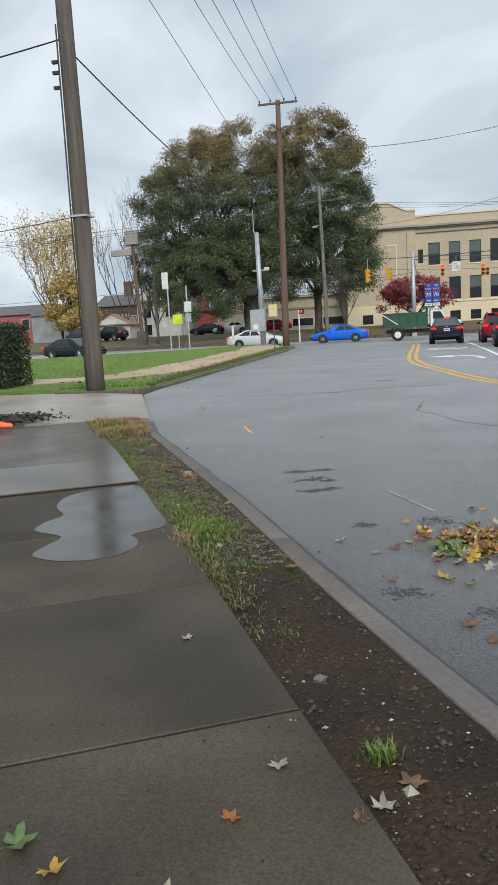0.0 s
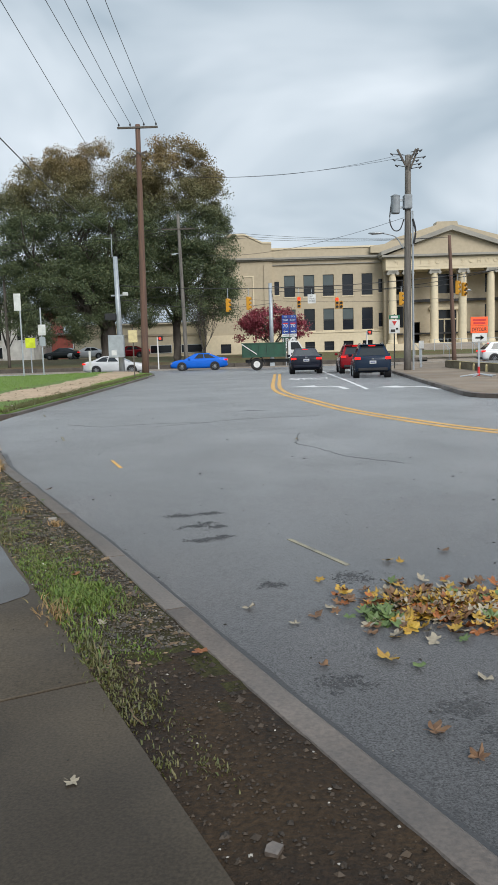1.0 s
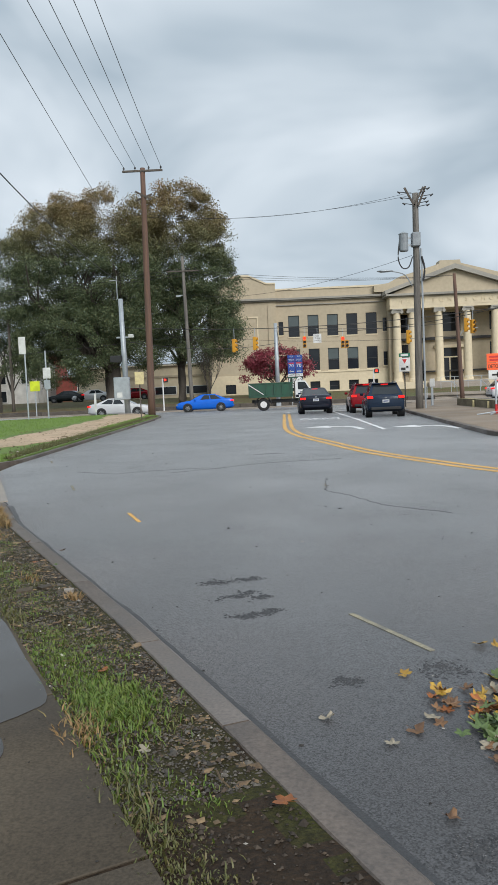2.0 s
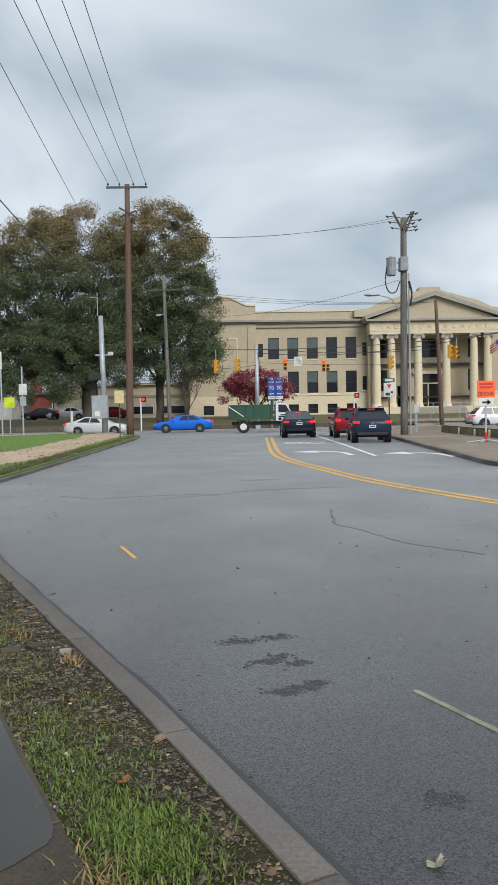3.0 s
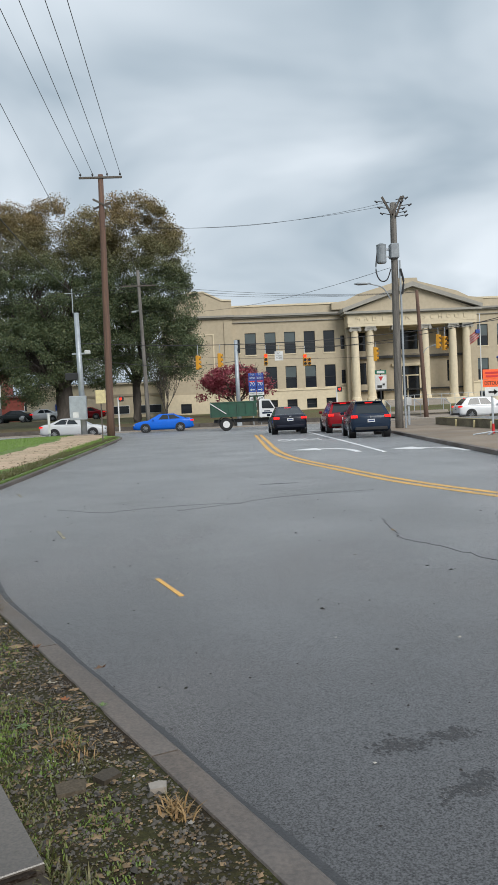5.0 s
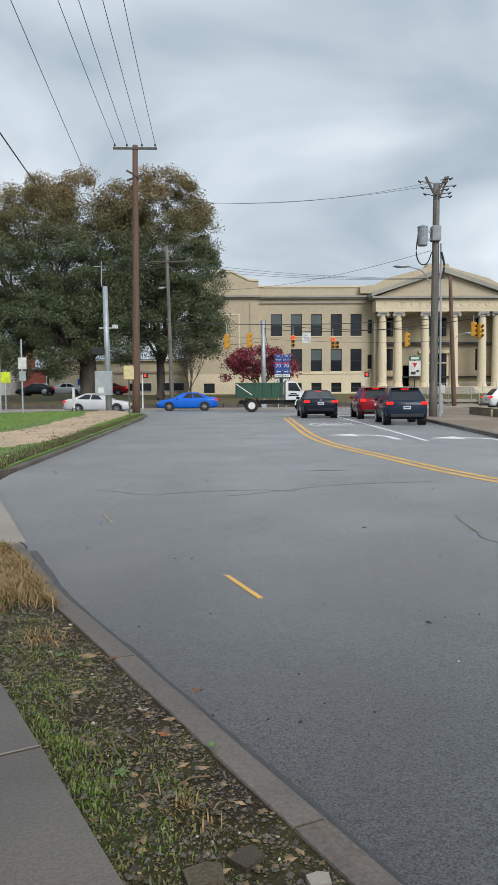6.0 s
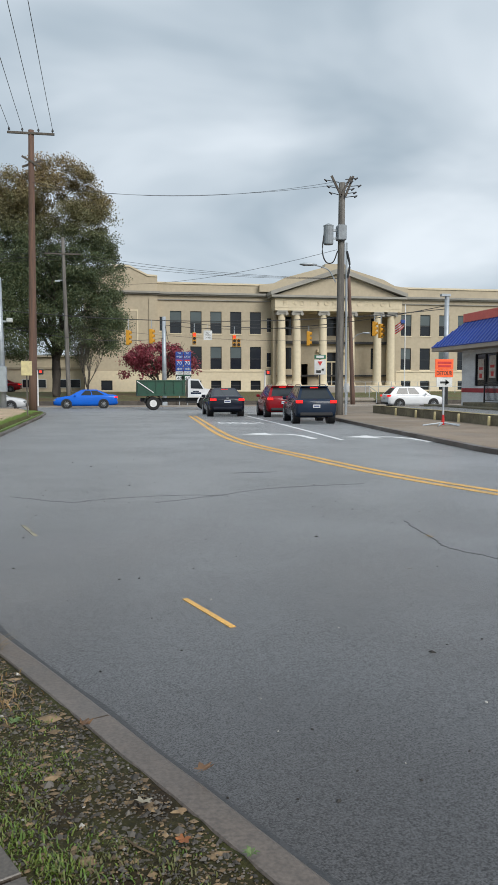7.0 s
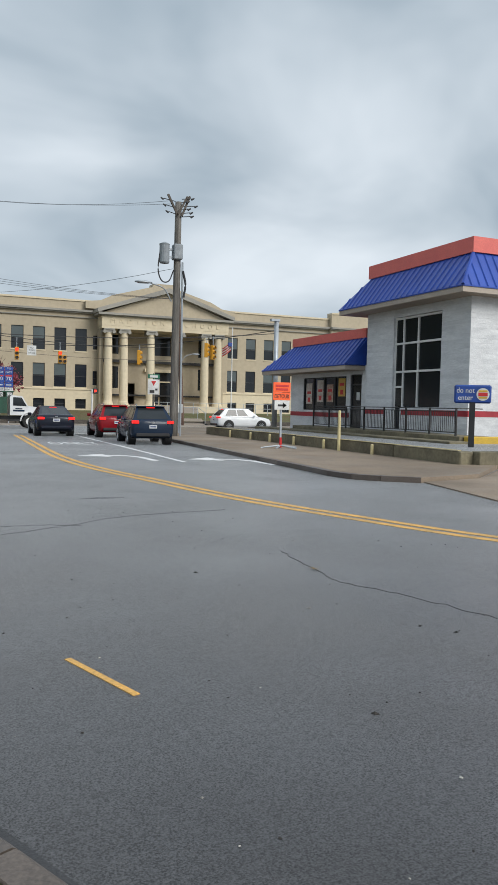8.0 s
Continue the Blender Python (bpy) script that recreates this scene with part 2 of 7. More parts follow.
ROOF_BLUE = mat("blue_metal_roof", (0.022, 0.075, 0.40), (0.016, 0.055, 0.32), scale=1, rough=0.35, bump=0.03)
BAND_RED = mat("coral_red_band", (0.72, 0.15, 0.12), (0.66, 0.13, 0.11), rough=0.45, bump=0.03)
STRIPE_RED = mat("dark_red_stripe", (0.40, 0.03, 0.045), rough=0.5, bump=0)
WHITE_BLOCK = mat("painted_white_block", (0.72, 0.735, 0.75), (0.55, 0.565, 0.585), scale=1.2, fine=9, rough=0.75, bump=0.5, bscale=14, stain=0.08, stretch=(1, 0.5, 1.6), bdist=0.03)
SOFFIT = mat("tan_soffit", (0.42, 0.36, 0.30), (0.38, 0.32, 0.27), rough=0.7, bump=0.05)
YELLOW_PAINT = mat("yellow_paint", (0.62, 0.40, 0.04), (0.52, 0.34, 0.05), scale=4, rough=0.6, bump=0.1)
CREAM_PAINT = mat("faded_cream_paint", (0.62, 0.54, 0.28), (0.5, 0.42, 0.24), scale=4, rough=0.6, bump=0.1)
MOSS_WALL = mat("mossy_old_concrete", (0.21, 0.185, 0.12), (0.12, 0.105, 0.07), scale=1.2, fine=10, rough=0.85, bump=0.6, bscale=25, stain=0.25, bdist=0.015)
DARK_STONE = mat("dark_stone_wall", (0.105, 0.09, 0.075), (0.06, 0.052, 0.045), scale=1.5, fine=10, rough=0.9, bump=0.8, bscale=15, stain=0.3, bdist=0.02)


# ---- mesh helpers ----
def part(name, bm, material, parent=None, label="", smooth=False):
    me = bpy.data.meshes.new(name)
    bm.to_mesh(me)
    bm.free()
    me.materials.append(material)
    if smooth:
        me.shade_smooth()
    ob = new(name, me)
    if parent is not None:
        ob.parent = parent
    if label:
        ob["label"] = label
    return ob


def thing(name, label, category, loc=(0, 0, 0), rz=0.0, group="", kind=""):
    ob = new(name)
    ob.empty_display_size = 0.2
    ob.matrix_basis = pose(*loc, 0, 0, rz)
    return tagged(ob, label, category, group, kind)


def box(bm, x0, x1, y0, y1, z0, z1, bevel=0.0):
    r = bmesh.ops.create_cube(bm, size=1.0, matrix=Matrix.LocRotScale(((x0 + x1) / 2, (y0 + y1) / 2, (z0 + z1) / 2), None, (abs(x1 - x0), abs(y1 - y0), abs(z1 - z0))))
    if bevel:
        es = {e for v in r["verts"] for e in v.link_edges}
        bmesh.ops.bevel(bm, geom=list(es), offset=bevel, segments=1, affect="EDGES")
    return bm


def boxes(*dims, bevel=0.0):
    bm = bmesh.new()
    for d in dims:
        box(bm, *d, bevel=bevel)
    return bm


def ring(bm, pts):
    return [bm.verts.new(p) for p in pts]


def loft(bm, rings, closed=True, caps=True):
    vs = [ring(bm, r) for r in rings]
    n = len(vs[0])
    for a, b in zip(vs, vs[1:]):
        for i in range(n if closed else n - 1):
            j = (i + 1) % n
            bm.faces.new((a[i], a[j], b[j], b[i]))
    if caps:
        bm.faces.new(list(reversed(vs[0])))
        bm.faces.new(vs[-1])
    return bm


def tube(bm, p0, p1, r0, r1=None, n=10, caps=True):
    p0, p1 = Vector(p0), Vector(p1)
    r1 = r0 if r1 is None else r1
    q = (p1 - p0).to_track_quat("Z", "Y").to_matrix()
    rings = []
    for p, r in ((p0, r0), (p1, r1)):
        rings.append([p + q @ Vector((r * math.cos(2 * math.pi * i / n), r * math.sin(2 * math.pi * i / n), 0)) for i in range(n)])
    return loft(bm, rings, caps=caps)


def path_tube(bm, pts, radii, n=6):
    pts = [Vector(p) for p in pts]
    rings = []
    for i, p in enumerate(pts):
        d = (pts[min(i + 1, len(pts) - 1)] - pts[max(i - 1, 0)]).normalized()
        q = d.to_track_quat("Z", "Y").to_matrix()
        r = radii if isinstance(radii, (int, float)) else radii[i]
        rings.append([p + q @ Vector((r * math.cos(2 * math.pi * k / n), r * math.sin(2 * math.pi * k / n), 0)) for k in range(n)])
    return loft(bm, rings)


def prism(bm, pts, z0, z1):
    """A flat plate of any outline (counter-clockwise), from z0 to z1."""
    return loft(bm, [[(x, y, z0) for x, y in pts], [(x, y, z1) for x, y in pts]])


def upright(bm, pts, y0, y1):
    """A plate whose outline stands in x and z, from y0 (front) to y1 (back)."""
    return loft(bm, [[(x, y0, z) for x, z in pts], [(x, y1, z) for x, z in pts]])


def smooth_line(pts, n=8):
    """Points along a smooth curve through pts."""
    p = [Vector(q) for q in pts]
    p = [p[0] * 2 - p[1]] + p + [p[-1] * 2 - p[-2]]
    out = []
    for a, b, c, d in zip(p, p[1:], p[2:], p[3:]):
        for i in range(n):
            t = i / n
            out.append(0.5 * (2 * b + (c - a) * t + (2 * a - 5 * b + 4 * c - d) * t * t + (3 * b - a - 3 * c + d) * t ** 3))
    return out + [p[-2]]


def ribbon(bm, pts, width, z0, z1):
    """A flat band of that width along pts in the plan."""
    pts = [Vector((q[0], q[1])) for q in pts]
    sides = []
    for i, q in enumerate(pts):
        d = (pts[min(i + 1, len(pts) - 1)] - pts[max(i - 1, 0)]).normalized()
        sides.append((q, Vector((-d.y, d.x)) * width / 2))
    return loft(bm, [[(q.x + o.x, q.y + o.y, z0), (q.x - o.x, q.y - o.y, z0), (q.x - o.x, q.y - o.y, z1), (q.x + o.x, q.y + o.y, z1)] for q, o in sides])


def text_bm(body, size, depth=0.01, width=None):
    """Raised letters in x and z, facing -y, centred on the origin; width: the length to fit."""
    cu = bpy.data.curves.new("letters", "FONT")
    cu.body, cu.size, cu.extrude = body, size, depth / 2
    cu.align_x, cu.align_y, cu.resolution_u = "CENTER", "CENTER", 3
    ob = new("letters", cu)
    me = bpy.data.meshes.new_from_object(ob.evaluated_get(bpy.context.evaluated_depsgraph_get()))
    bpy.data.objects.remove(ob)
    bm = bmesh.new()
    bm.from_mesh(me)
    xs = [v.co.x for v in bm.verts]
    k = width / (max(xs) - min(xs)) if width else 1.0
    mid = (max(xs) + min(xs)) / 2
    for v in bm.verts:
        v.co = Vector(((v.co.x - mid) * k, -v.co.z, v.co.y))
    return bm


def moved(bm, m):
    bmesh.ops.transform(bm, matrix=m, verts=bm.verts)
    return bm


# The near footway runs beside the kerb: s along it, d to the right of the kerb's road edge.
WAY, SIDE = Vector((-0.4472, 0.8944)), Vector((0.8944, 0.4472))


def along(s, d):
    p = Vector((2.29, 0.0)) + WAY * s + SIDE * d
    return (p.x, p.y)


def bow(s):
    """How far the kerb swings out into the street along the footway."""
    return 0.075 * min(1.0, max(0.0, (s - 4.2) / 2.8)) + 0.09 * max(0.0, s - 11.6)


def verge_z(s, d):
    """Height of the soil strip between kerb and slabs."""
    d0, d1 = bow(s) - 0.163, -0.785 + 0.012 * min(max(s, 0.0), 6.0)
    f = min(1.0, max(0.0, (d - d0) / (d1 - d0)))
    x, y = along(s, d)
    edge = 2 * min(f, 1 - f)
    return (0.06 + 0.02 * f + 0.012 * min(1, edge * 1.5) + 0.022 * noise.noise((x * 3, y * 3, 0)) * min(1, edge * 2)
            + 0.012 * noise.noise((x * 11, y * 11, 3)) - max(0, s - 10.5) * 0.016)


# ---- ground, roads, pavements ----
ground = thing("ground", "dull green far ground reaching the horizon", "ground", kind="structure")
bm = bmesh.new()
prism(bm, [(2000 * math.cos(a * math.pi / 24), 2000 * math.sin(a * math.pi / 24)) for a in range(48)], -1.0, -0.5)
part("earth", bm, EARTH, ground)

road = thing("road", "wet grey asphalt street meeting a cross street", "road", kind="structure")
bm = bmesh.new()
prism(bm, [along(-60, 0.02), (60, -60), (60, 46), (-14, 46), (-5.4, 43), (-5.5, 19), (-5.4, 17.4), along(13.8, 0.2), along(12.0, 0.02)], -0.4, 0.0)
loft(bm, [[(x, 46.0, -0.5), (x, 60.0, -0.7), (x, 70.0, -0.7), (x, 70.0, -0.3), (x, 60.0, -0.28), (x, 52.0, -0.1), (x, 46.0, 0.0)] for x in (-260.0, 260.0)])
part("asphalt", bm, ASPHALT, road)

kerb_left = thing("kerb_left", "worn damp concrete kerb beside the dirt verge", "kerb", kind="structure")
breaks = [-3.0, -0.4, 2.4, 5.32, 6.57, 8.24, 10.1, 12.0, 13.9]
for a, b in zip(breaks, breaks[1:]):
    bm = bmesh.new()
    prof = [(-0.165, -0.2), (0.0, -0.2), (-0.01, 0.02), (-0.02, 0.05), (-0.04, 0.064), (-0.16, 0.068), (-0.165, 0.06)]
    rings = []
    k = 5
    for i in range(k + 1):
        s = a + 0.006 + (b - a - 0.012) * i / k
        w = bow(s) + 0.008 * noise.noise((s * 2, 1, 0))
        drop = max(0.0, (s - 11.0) / 2.9) * 0.062
        rings.append([(*along(s, d + w), z - (drop if z > 0 else 0)) for d, z in prof])
    part("kerb_stone", loft(bm, rings), KERB, kerb_left)

pavement_left = thing("pavement_left", "damp brown-grey concrete footway of square slabs", "pavement", kind="structure")
joints = [-3.2, -1.6, -0.1, 1.45, 3.0, 4.55, 6.0, 7.63, 9.15, 10.75, 12.35, 14.05]
for i, (a, b) in enumerate(zip(joints, joints[1:])):
    bm = bmesh.new()
    zt = 0.10 + (0.022 if a > 7 else 0.0) - max(0, (a - 9)) * 0.02
    ze = 0.10 + (0.022 if a > 7 else 0.0) - max(0, (b - 9)) * 0.02
    e = 0.01
    cols = 4
    rings = []
    for inset, drop in ((0.0, 0.2), (0.0, 0.004), (0.003, 0.0)):
        da, db = (-0.78 + 0.012 * min(q, 6.0) for q in (a, b))
        r = [along(a + e + inset, -2.25 + inset), along(a + e + inset, da - inset), along(b - e - inset, db - inset), along(b - e - inset, -2.25 + inset)]
        rings.append([(p[0], p[1], z - drop) for p, z in zip(r, (zt, zt, ze, ze))])
    part("slab", loft(bm, rings), CONCRETE_WET if a > 7 else CONCRETE, pavement_left)

for a in joints[1:-1]:
    zj = 0.092 - max(0, a - 9) * 0.02 + (0.02 if a > 7 else 0.0) * (a < 12.5)
    part("joint_soil", prism(bmesh.new(), [along(a - 0.011, -2.24), along(a - 0.011, -0.74), along(a + 0.011, -0.74), along(a + 0.011, -2.24)][::-1], -0.05, zj), MUD, pavement_left)

drive = thing("driveway", "wet concrete driveway crossing the footway", "driveway", kind="structure")
bm = bmesh.new()
prism(bm, [(-60, 10), along(14.6, -2.3), along(14.12, -0.7), along(13.95, 0.3), (-5.47, 17.5), (-7.2, 18.6), (-60, 24)], -0.3, 0.016)
part("apron", bm, CONCRETE_PALE, drive)

verge = thing("verge", "muddy dirt strip between footway and kerb", "verge", kind="structure")
bm = bmesh.new()
rows_v = []
for i in range(201):
    s = -3.0 + i * 0.085
    rows_v.append([])
    for j in range(13):
        d0, d1 = bow(s) - 0.163, -0.785 + 0.012 * min(max(s, 0.0), 6.0)
        d = d0 + (d1 - d0) * j / 12
        x, y = along(s, d)
        z = verge_z(s, d)
        rows_v[-1].append(bm.verts.new((x, y, z)))
for i, (a, b) in enumerate(zip(rows_v, rows_v[1:])):
    for j in range(12):
        f = bm.faces.new((a[j], b[j], b[j + 1], a[j + 1]))
        q = f.calc_center_median()
        if i * 0.085 - 3.0 + 0.9 * noise.noise((q.x * 2.2, q.y * 2.2, 5)) + 0.5 * noise.noise((q.x * 7, q.y * 7, 1)) < 4.6:
            f.material_index = 1
soil = part("soil", bm, MOSSY, verge, smooth=True)
soil.data.materials.append(MUD)

bank_near = thing("verge_inner", "rough grass on the inner side of the footway", "verge", kind="structure")
bm = bmesh.new()
prism(bm, [along(-8, -2.27), along(14.3, -2.27), (-8.0, 13.6), (-60, 16.8), (-60, -20)], -0.2, 0.07)
part("turf", bm, GRASS_DULL, bank_near)

lawn_left = thing("lawn", "bright green mown grass corner", "lawn", kind="structure")
bm = bmesh.new()
corner = [(-5.62, 44.0), (-5.75, 47.2), (-6.6, 50.6), (-8.2, 53.4), (-10.4, 54.8)]
prism(bm, [(-60, 24.2), (-7.3, 18.85), (-6.0, 18.7), (-5.66, 19.6)] + corner + [(-14.0, 52.0), (-60, 32.0)], -0.6, 0.10)
part("turf", bm, GRASS, lawn_left)
kerb_far = thing("kerb_corner", "low concrete kerb round the lawn corner", "kerb", kind="structure")
line = smooth_line([(-8.2, 18.55), (-6.4, 18.45), (-5.72, 19.0), (-5.55, 20.5), (-5.5, 30), (-5.52, 40), (-5.6, 45), (-5.8, 48.0), (-6.6, 51.0), (-8.4, 53.9), (-10.6, 55.0)], 6)
for a in range(0, len(line) - 1, 4):
    bm = bmesh.new()
    ribbon(bm, line[a:a + 5], 0.15, -0.5, 0.07)
    part("kerb_stone", bm, KERB, kerb_far)
kerb_w = thing("kerb_west", "low concrete kerb along the cross street", "kerb", kind="structure")
bm = bmesh.new()
ribbon(bm, [(-10.6, 54.95), (-12.2, 53.6), (-14.05, 52.1), (-60, 32.1)], 0.16, -0.5, 0.11)
part("kerb_stone", bm, KERB, kerb_w)

path_left = thing("path", "worn tan brick and dirt footpath in the lawn", "path", kind="structure")
bm = bmesh.new()
pl = smooth_line([(-14.5, 22.5), (-10.5, 22.6), (-8.2, 24.2), (-7.6, 28), (-7.5, 36), (-7.6, 43), (-8.0, 48.5), (-8.8, 53.0)], 6)
rr = random.Random(5)
sides = []
for i, q in enumerate(pl):
    dv = (pl[min(i + 1, len(pl) - 1)] - pl[max(i - 1, 0)]).normalized()
    nv = Vector((-dv.y, dv.x))
    w1, w2 = 1.25 + rr.uniform(-0.2, 0.2), 1.15 + rr.uniform(-0.15, 0.15)
    a, b = Vector((q.x, q.y)) + nv * w1, Vector((q.x, q.y)) - nv * w2
    sides.append([(a.x, a.y, 0.05), (b.x, b.y, 0.05), (b.x, b.y, 0.114), (a.x, a.y, 0.114)])
part("surface", loft(bm, sides), DIRT_PATH, path_left)

# The far side of the cross street: a low stone wall, and the rising lawn of the school.
wall_far = thing("retaining_wall", "low dark stone retaining wall along the street", "wall", kind="structure")
rr = random.Random(8)
x = -90.0
while x < 80:
    w = rr.uniform(1.2, 2.6)
    if not 15.3 < x + w / 2 < 21.3:
        part("stone", boxes((x + 0.01, x + w - 0.01, 71.0, 71.35 + rr.uniform(-0.02, 0.02), -0.5, 0.16 + rr.uniform(-0.03, 0.03)), bevel=0.02), DARK_STONE, wall_far)
    x += w
walk_far = thing("pavement_far", "damp concrete footway across the street", "pavement", kind="structure")
part("surface", boxes((-200, 200, 69.5, 71.02, -0.6, -0.2)), CONCRETE_PALE, walk_far)
school_lawn = thing("school_lawn", "sloping autumn lawn strewn with brown leaves", "lawn", kind="structure")
bm = bmesh.new()
gridv = [[bm.verts.new((-130 + 10 * i, 71.3 + 2.5 * j, 0.10 + 0.62 * min(1, j / 9) + 0.06 * noise.noise((i * 0.9, j * 0.7, 2)))) for i in range(27)] for j in range(33)]
for ja, jb in zip(gridv, gridv[1:]):
    for i in range(26):
        bm.faces.new((ja[i], ja[i + 1], jb[i + 1], jb[i]))
part("turf", bm, GRASS_DULL, school_lawn, smooth=True)

# The right side: kerb, broad footway, old low wall and the restaurant's lot.
pavement_right = thing("pavement_right", "wide damp tan concrete footway", "pavement", kind="structure")
kr = [(15.0, 54.9), (10.8, 53.2), (8.7, 49.0), (7.75, 42.0), (7.25, 36.0), (6.75, 29.5), (6.35, 23.5), (6.25, 21.6), (6.55, 20.75), (7.4, 20.05)]
bm = bmesh.new()
prism(bm, [(60, 54.9)] + kr + [(9.4, 20.6), (12.4, 23.3), (11.1, 23.6), (11.2, 44.0), (60, 44.0)], -0.6, 0.11)
part("surface", bm, PAVE_TAN, pavement_right)
kerb_right = thing("kerb_right", "dark worn kerb of the wide footway", "kerb", kind="structure")
krl = smooth_line(kr, 4)
for a in range(0, len(krl) - 1, 3):
    bm = bmesh.new()
    ribbon(bm, krl[a:a + 4], 0.2, -0.5, 0.118)
    part("kerb_stone", bm, KERB, kerb_right)
drive_r = thing("driveway_right", "wide concrete driveway into the restaurant lot", "driveway", kind="structure")
bm = bmesh.new()
prism(bm, [(7.45, 20.0), (6.72, 16.9), (8.4, 12.6), (20, 9), (45, 12), (45, 31), (12.5, 23.2), (9.42, 20.55)], -0.2, 0.025)
part("apron", bm, PAVE_TAN, drive_r)
lot = thing("lot", "raised wet asphalt lot beside the restaurant", "lot", kind="structure")
bm = bmesh.new()
prism(bm, [(11.45, 23.6), (12.6, 23.3), (45, 31.2), (45, 50.6), (11.6, 44.2)], -0.2, 0.36)
part("surface", bm, ASPHALT, lot)

low_wall = thing("low_wall", "mossy old low concrete wall with a broken cap", "wall", kind="structure")
ys = [23.2, 26.4, 29.9, 33.2, 36.7, 40.0, 43.2]
for i, (a, b) in enumerate(zip(ys, ys[1:])):
    part("wall_block", boxes((10.95, 11.4, a + 0.01, b - 0.01, -0.1, 0.46 + 0.02 * (i % 2)), bevel=0.025), MOSS_WALL, low_wall)
part("painted_edge", boxes((10.93, 11.05, 23.3, 42.6, 0.485, 0.5)), CREAM_PAINT, low_wall, "worn cream painted edge")
part("wall_end", boxes((11.4, 12.7, 22.95, 23.3, -0.1, 0.47), bevel=0.02), MOSS_WALL, low_wall)

# ---- road markings ----
def marking(name, label, material, pts, width, z=0.005):
    t = thing(name, label, "marking", kind="structure")
    bm = bmesh.new()
    ribbon(bm, pts, width, -0.01, z)
    part("paint", bm, material, t)
    return t


cl = smooth_line([(1.7, 43.4), (1.42, 36), (1.22, 30.6), (1.2, 27.4), (1.4, 24.6), (1.88, 21.7), (2.45, 18.45), (3.2, 15.92), (4.16, 13.5), (6.7, 9.15), (12, 0)], 8)
for off in (-0.13, 0.13):
    pts = []
    for i, q in enumerate(cl):
        dv = (cl[min(i + 1, len(cl) - 1)] - cl[max(i - 1, 0)]).normalized()
        pts.append((q.x - dv.y * off, q.y + dv.x * off))
    marking("centre_line", "double yellow centre line stripe, worn", ROAD_YELLOW, pts, 0.15)
for a, b in (((-1.66, 11.08), (-1.42, 10.38)), ((-3.15, 14.3), (-2.95, 13.65)), ((-4.85, 19.4), (-4.65, 18.8))):
    marking("lane_dash", "short worn yellow dash on the asphalt", ROAD_YELLOW if b[1] < 11 else ROAD_FADED, [a, b], 0.042)
for a, b in (((0.56, 6.45), (0.92, 5.7)),):
    marking("lane_dash", "faded cream dash on the wet asphalt", ROAD_FADED, [a, b], 0.036)
marking("lane_line", "white solid line between the turning lanes", ROAD_WHITE, [(4.15, 26.3), (4.3, 34), (4.4, 48)], 0.13)
marking("stop_line", "white stop line at the crossing", ROAD_WHITE, [(1.75, 45.7), (7.5, 45.4)], 0.35)


def turn_arrow(x, y, flip):
    t = thing("turn_arrow", "worn white turn arrow on the lane", "marking", kind="structure")
    k = -1 if flip else 1
    bm = bmesh.new()
    ribbon(bm, [(x + 0.55 * k, y - 1.7), (x + 0.5 * k, y - 0.3), (x + 0.2 * k, y + 0.35), (x - 0.35 * k, y + 0.5)], 0.22, -0.01, 0.005)
    pts = [(x - 0.3 * k, y - 0.15), (x - 0.3 * k, y + 1.15), (x - 1.15 * k, y + 0.5)]
    prism(bm, pts if k < 0 else pts[::-1], -0.01, 0.0062)
    part("paint", bm, ROAD_WHITE, t)


turn_arrow(2.95, 28.6, False)
turn_arrow(5.75, 26.8, False)
t = thing("lane_word", "worn white lettering on the asphalt lane", "marking", kind="structure")
bm = text_bm("ONLY", 1.0, 0.01, 1.9)
part("letters", moved(bm, Matrix.Translation((2.95, 36.0, 0.0)) @ Matrix.Rotation(radians(-90), 4, "X") @ Matrix.Diagonal((1, 1, 2.4, 1))), ROAD_WHITE, t)

# ---- the school ----
F = 94.7
school = thing("school_building", "two-storey cream stucco school with columned portico", "school")


def wall_with_holes(x0, x1, z0, z1, y0, y1, holes):
    """A wall in the x, z plane with openings (x0, x1, z0, z1) cut right through it."""
    xs = sorted({x0, x1, *(h[0] for h in holes), *(h[1] for h in holes)})
    zs = sorted({z0, z1, *(h[2] for h in holes), *(h[3] for h in holes)})
    bm, made = bmesh.new(), {}

    def at(i, j, y):
        if (i, j, y) not in made:
            made[i, j, y] = bm.verts.new((xs[i], y, zs[j]))
        return made[i, j, y]

    def solid(i, j):
        if not (0 <= i < len(xs) - 1 and 0 <= j < len(zs) - 1):
            return False
        cx, cz = (xs[i] + xs[i + 1]) / 2, (zs[j] + zs[j + 1]) / 2
        return not any(h[0] < cx < h[1] and h[2] < cz < h[3] for h in holes)

    for i in range(len(xs) - 1):
        for j in range(len(zs) - 1):
            if not solid(i, j):
                continue
            q = [(i, j), (i + 1, j), (i + 1, j + 1), (i, j + 1)]
            bm.faces.new([at(*p, y0) for p in q])
            bm.faces.new([at(*p, y1) for p in q[::-1]])
            for (di, dj), a, b in (((0, -1), q[0], q[1]), ((1, 0), q[1], q[2]), ((0, 1), q[2], q[3]), ((-1, 0), q[3], q[0])):
                if not solid(i + di, j + dj):
                    bm.faces.new((at(*a, y0), at(*a, y1), at(*b, y1), at(*b, y0)))
    return bm


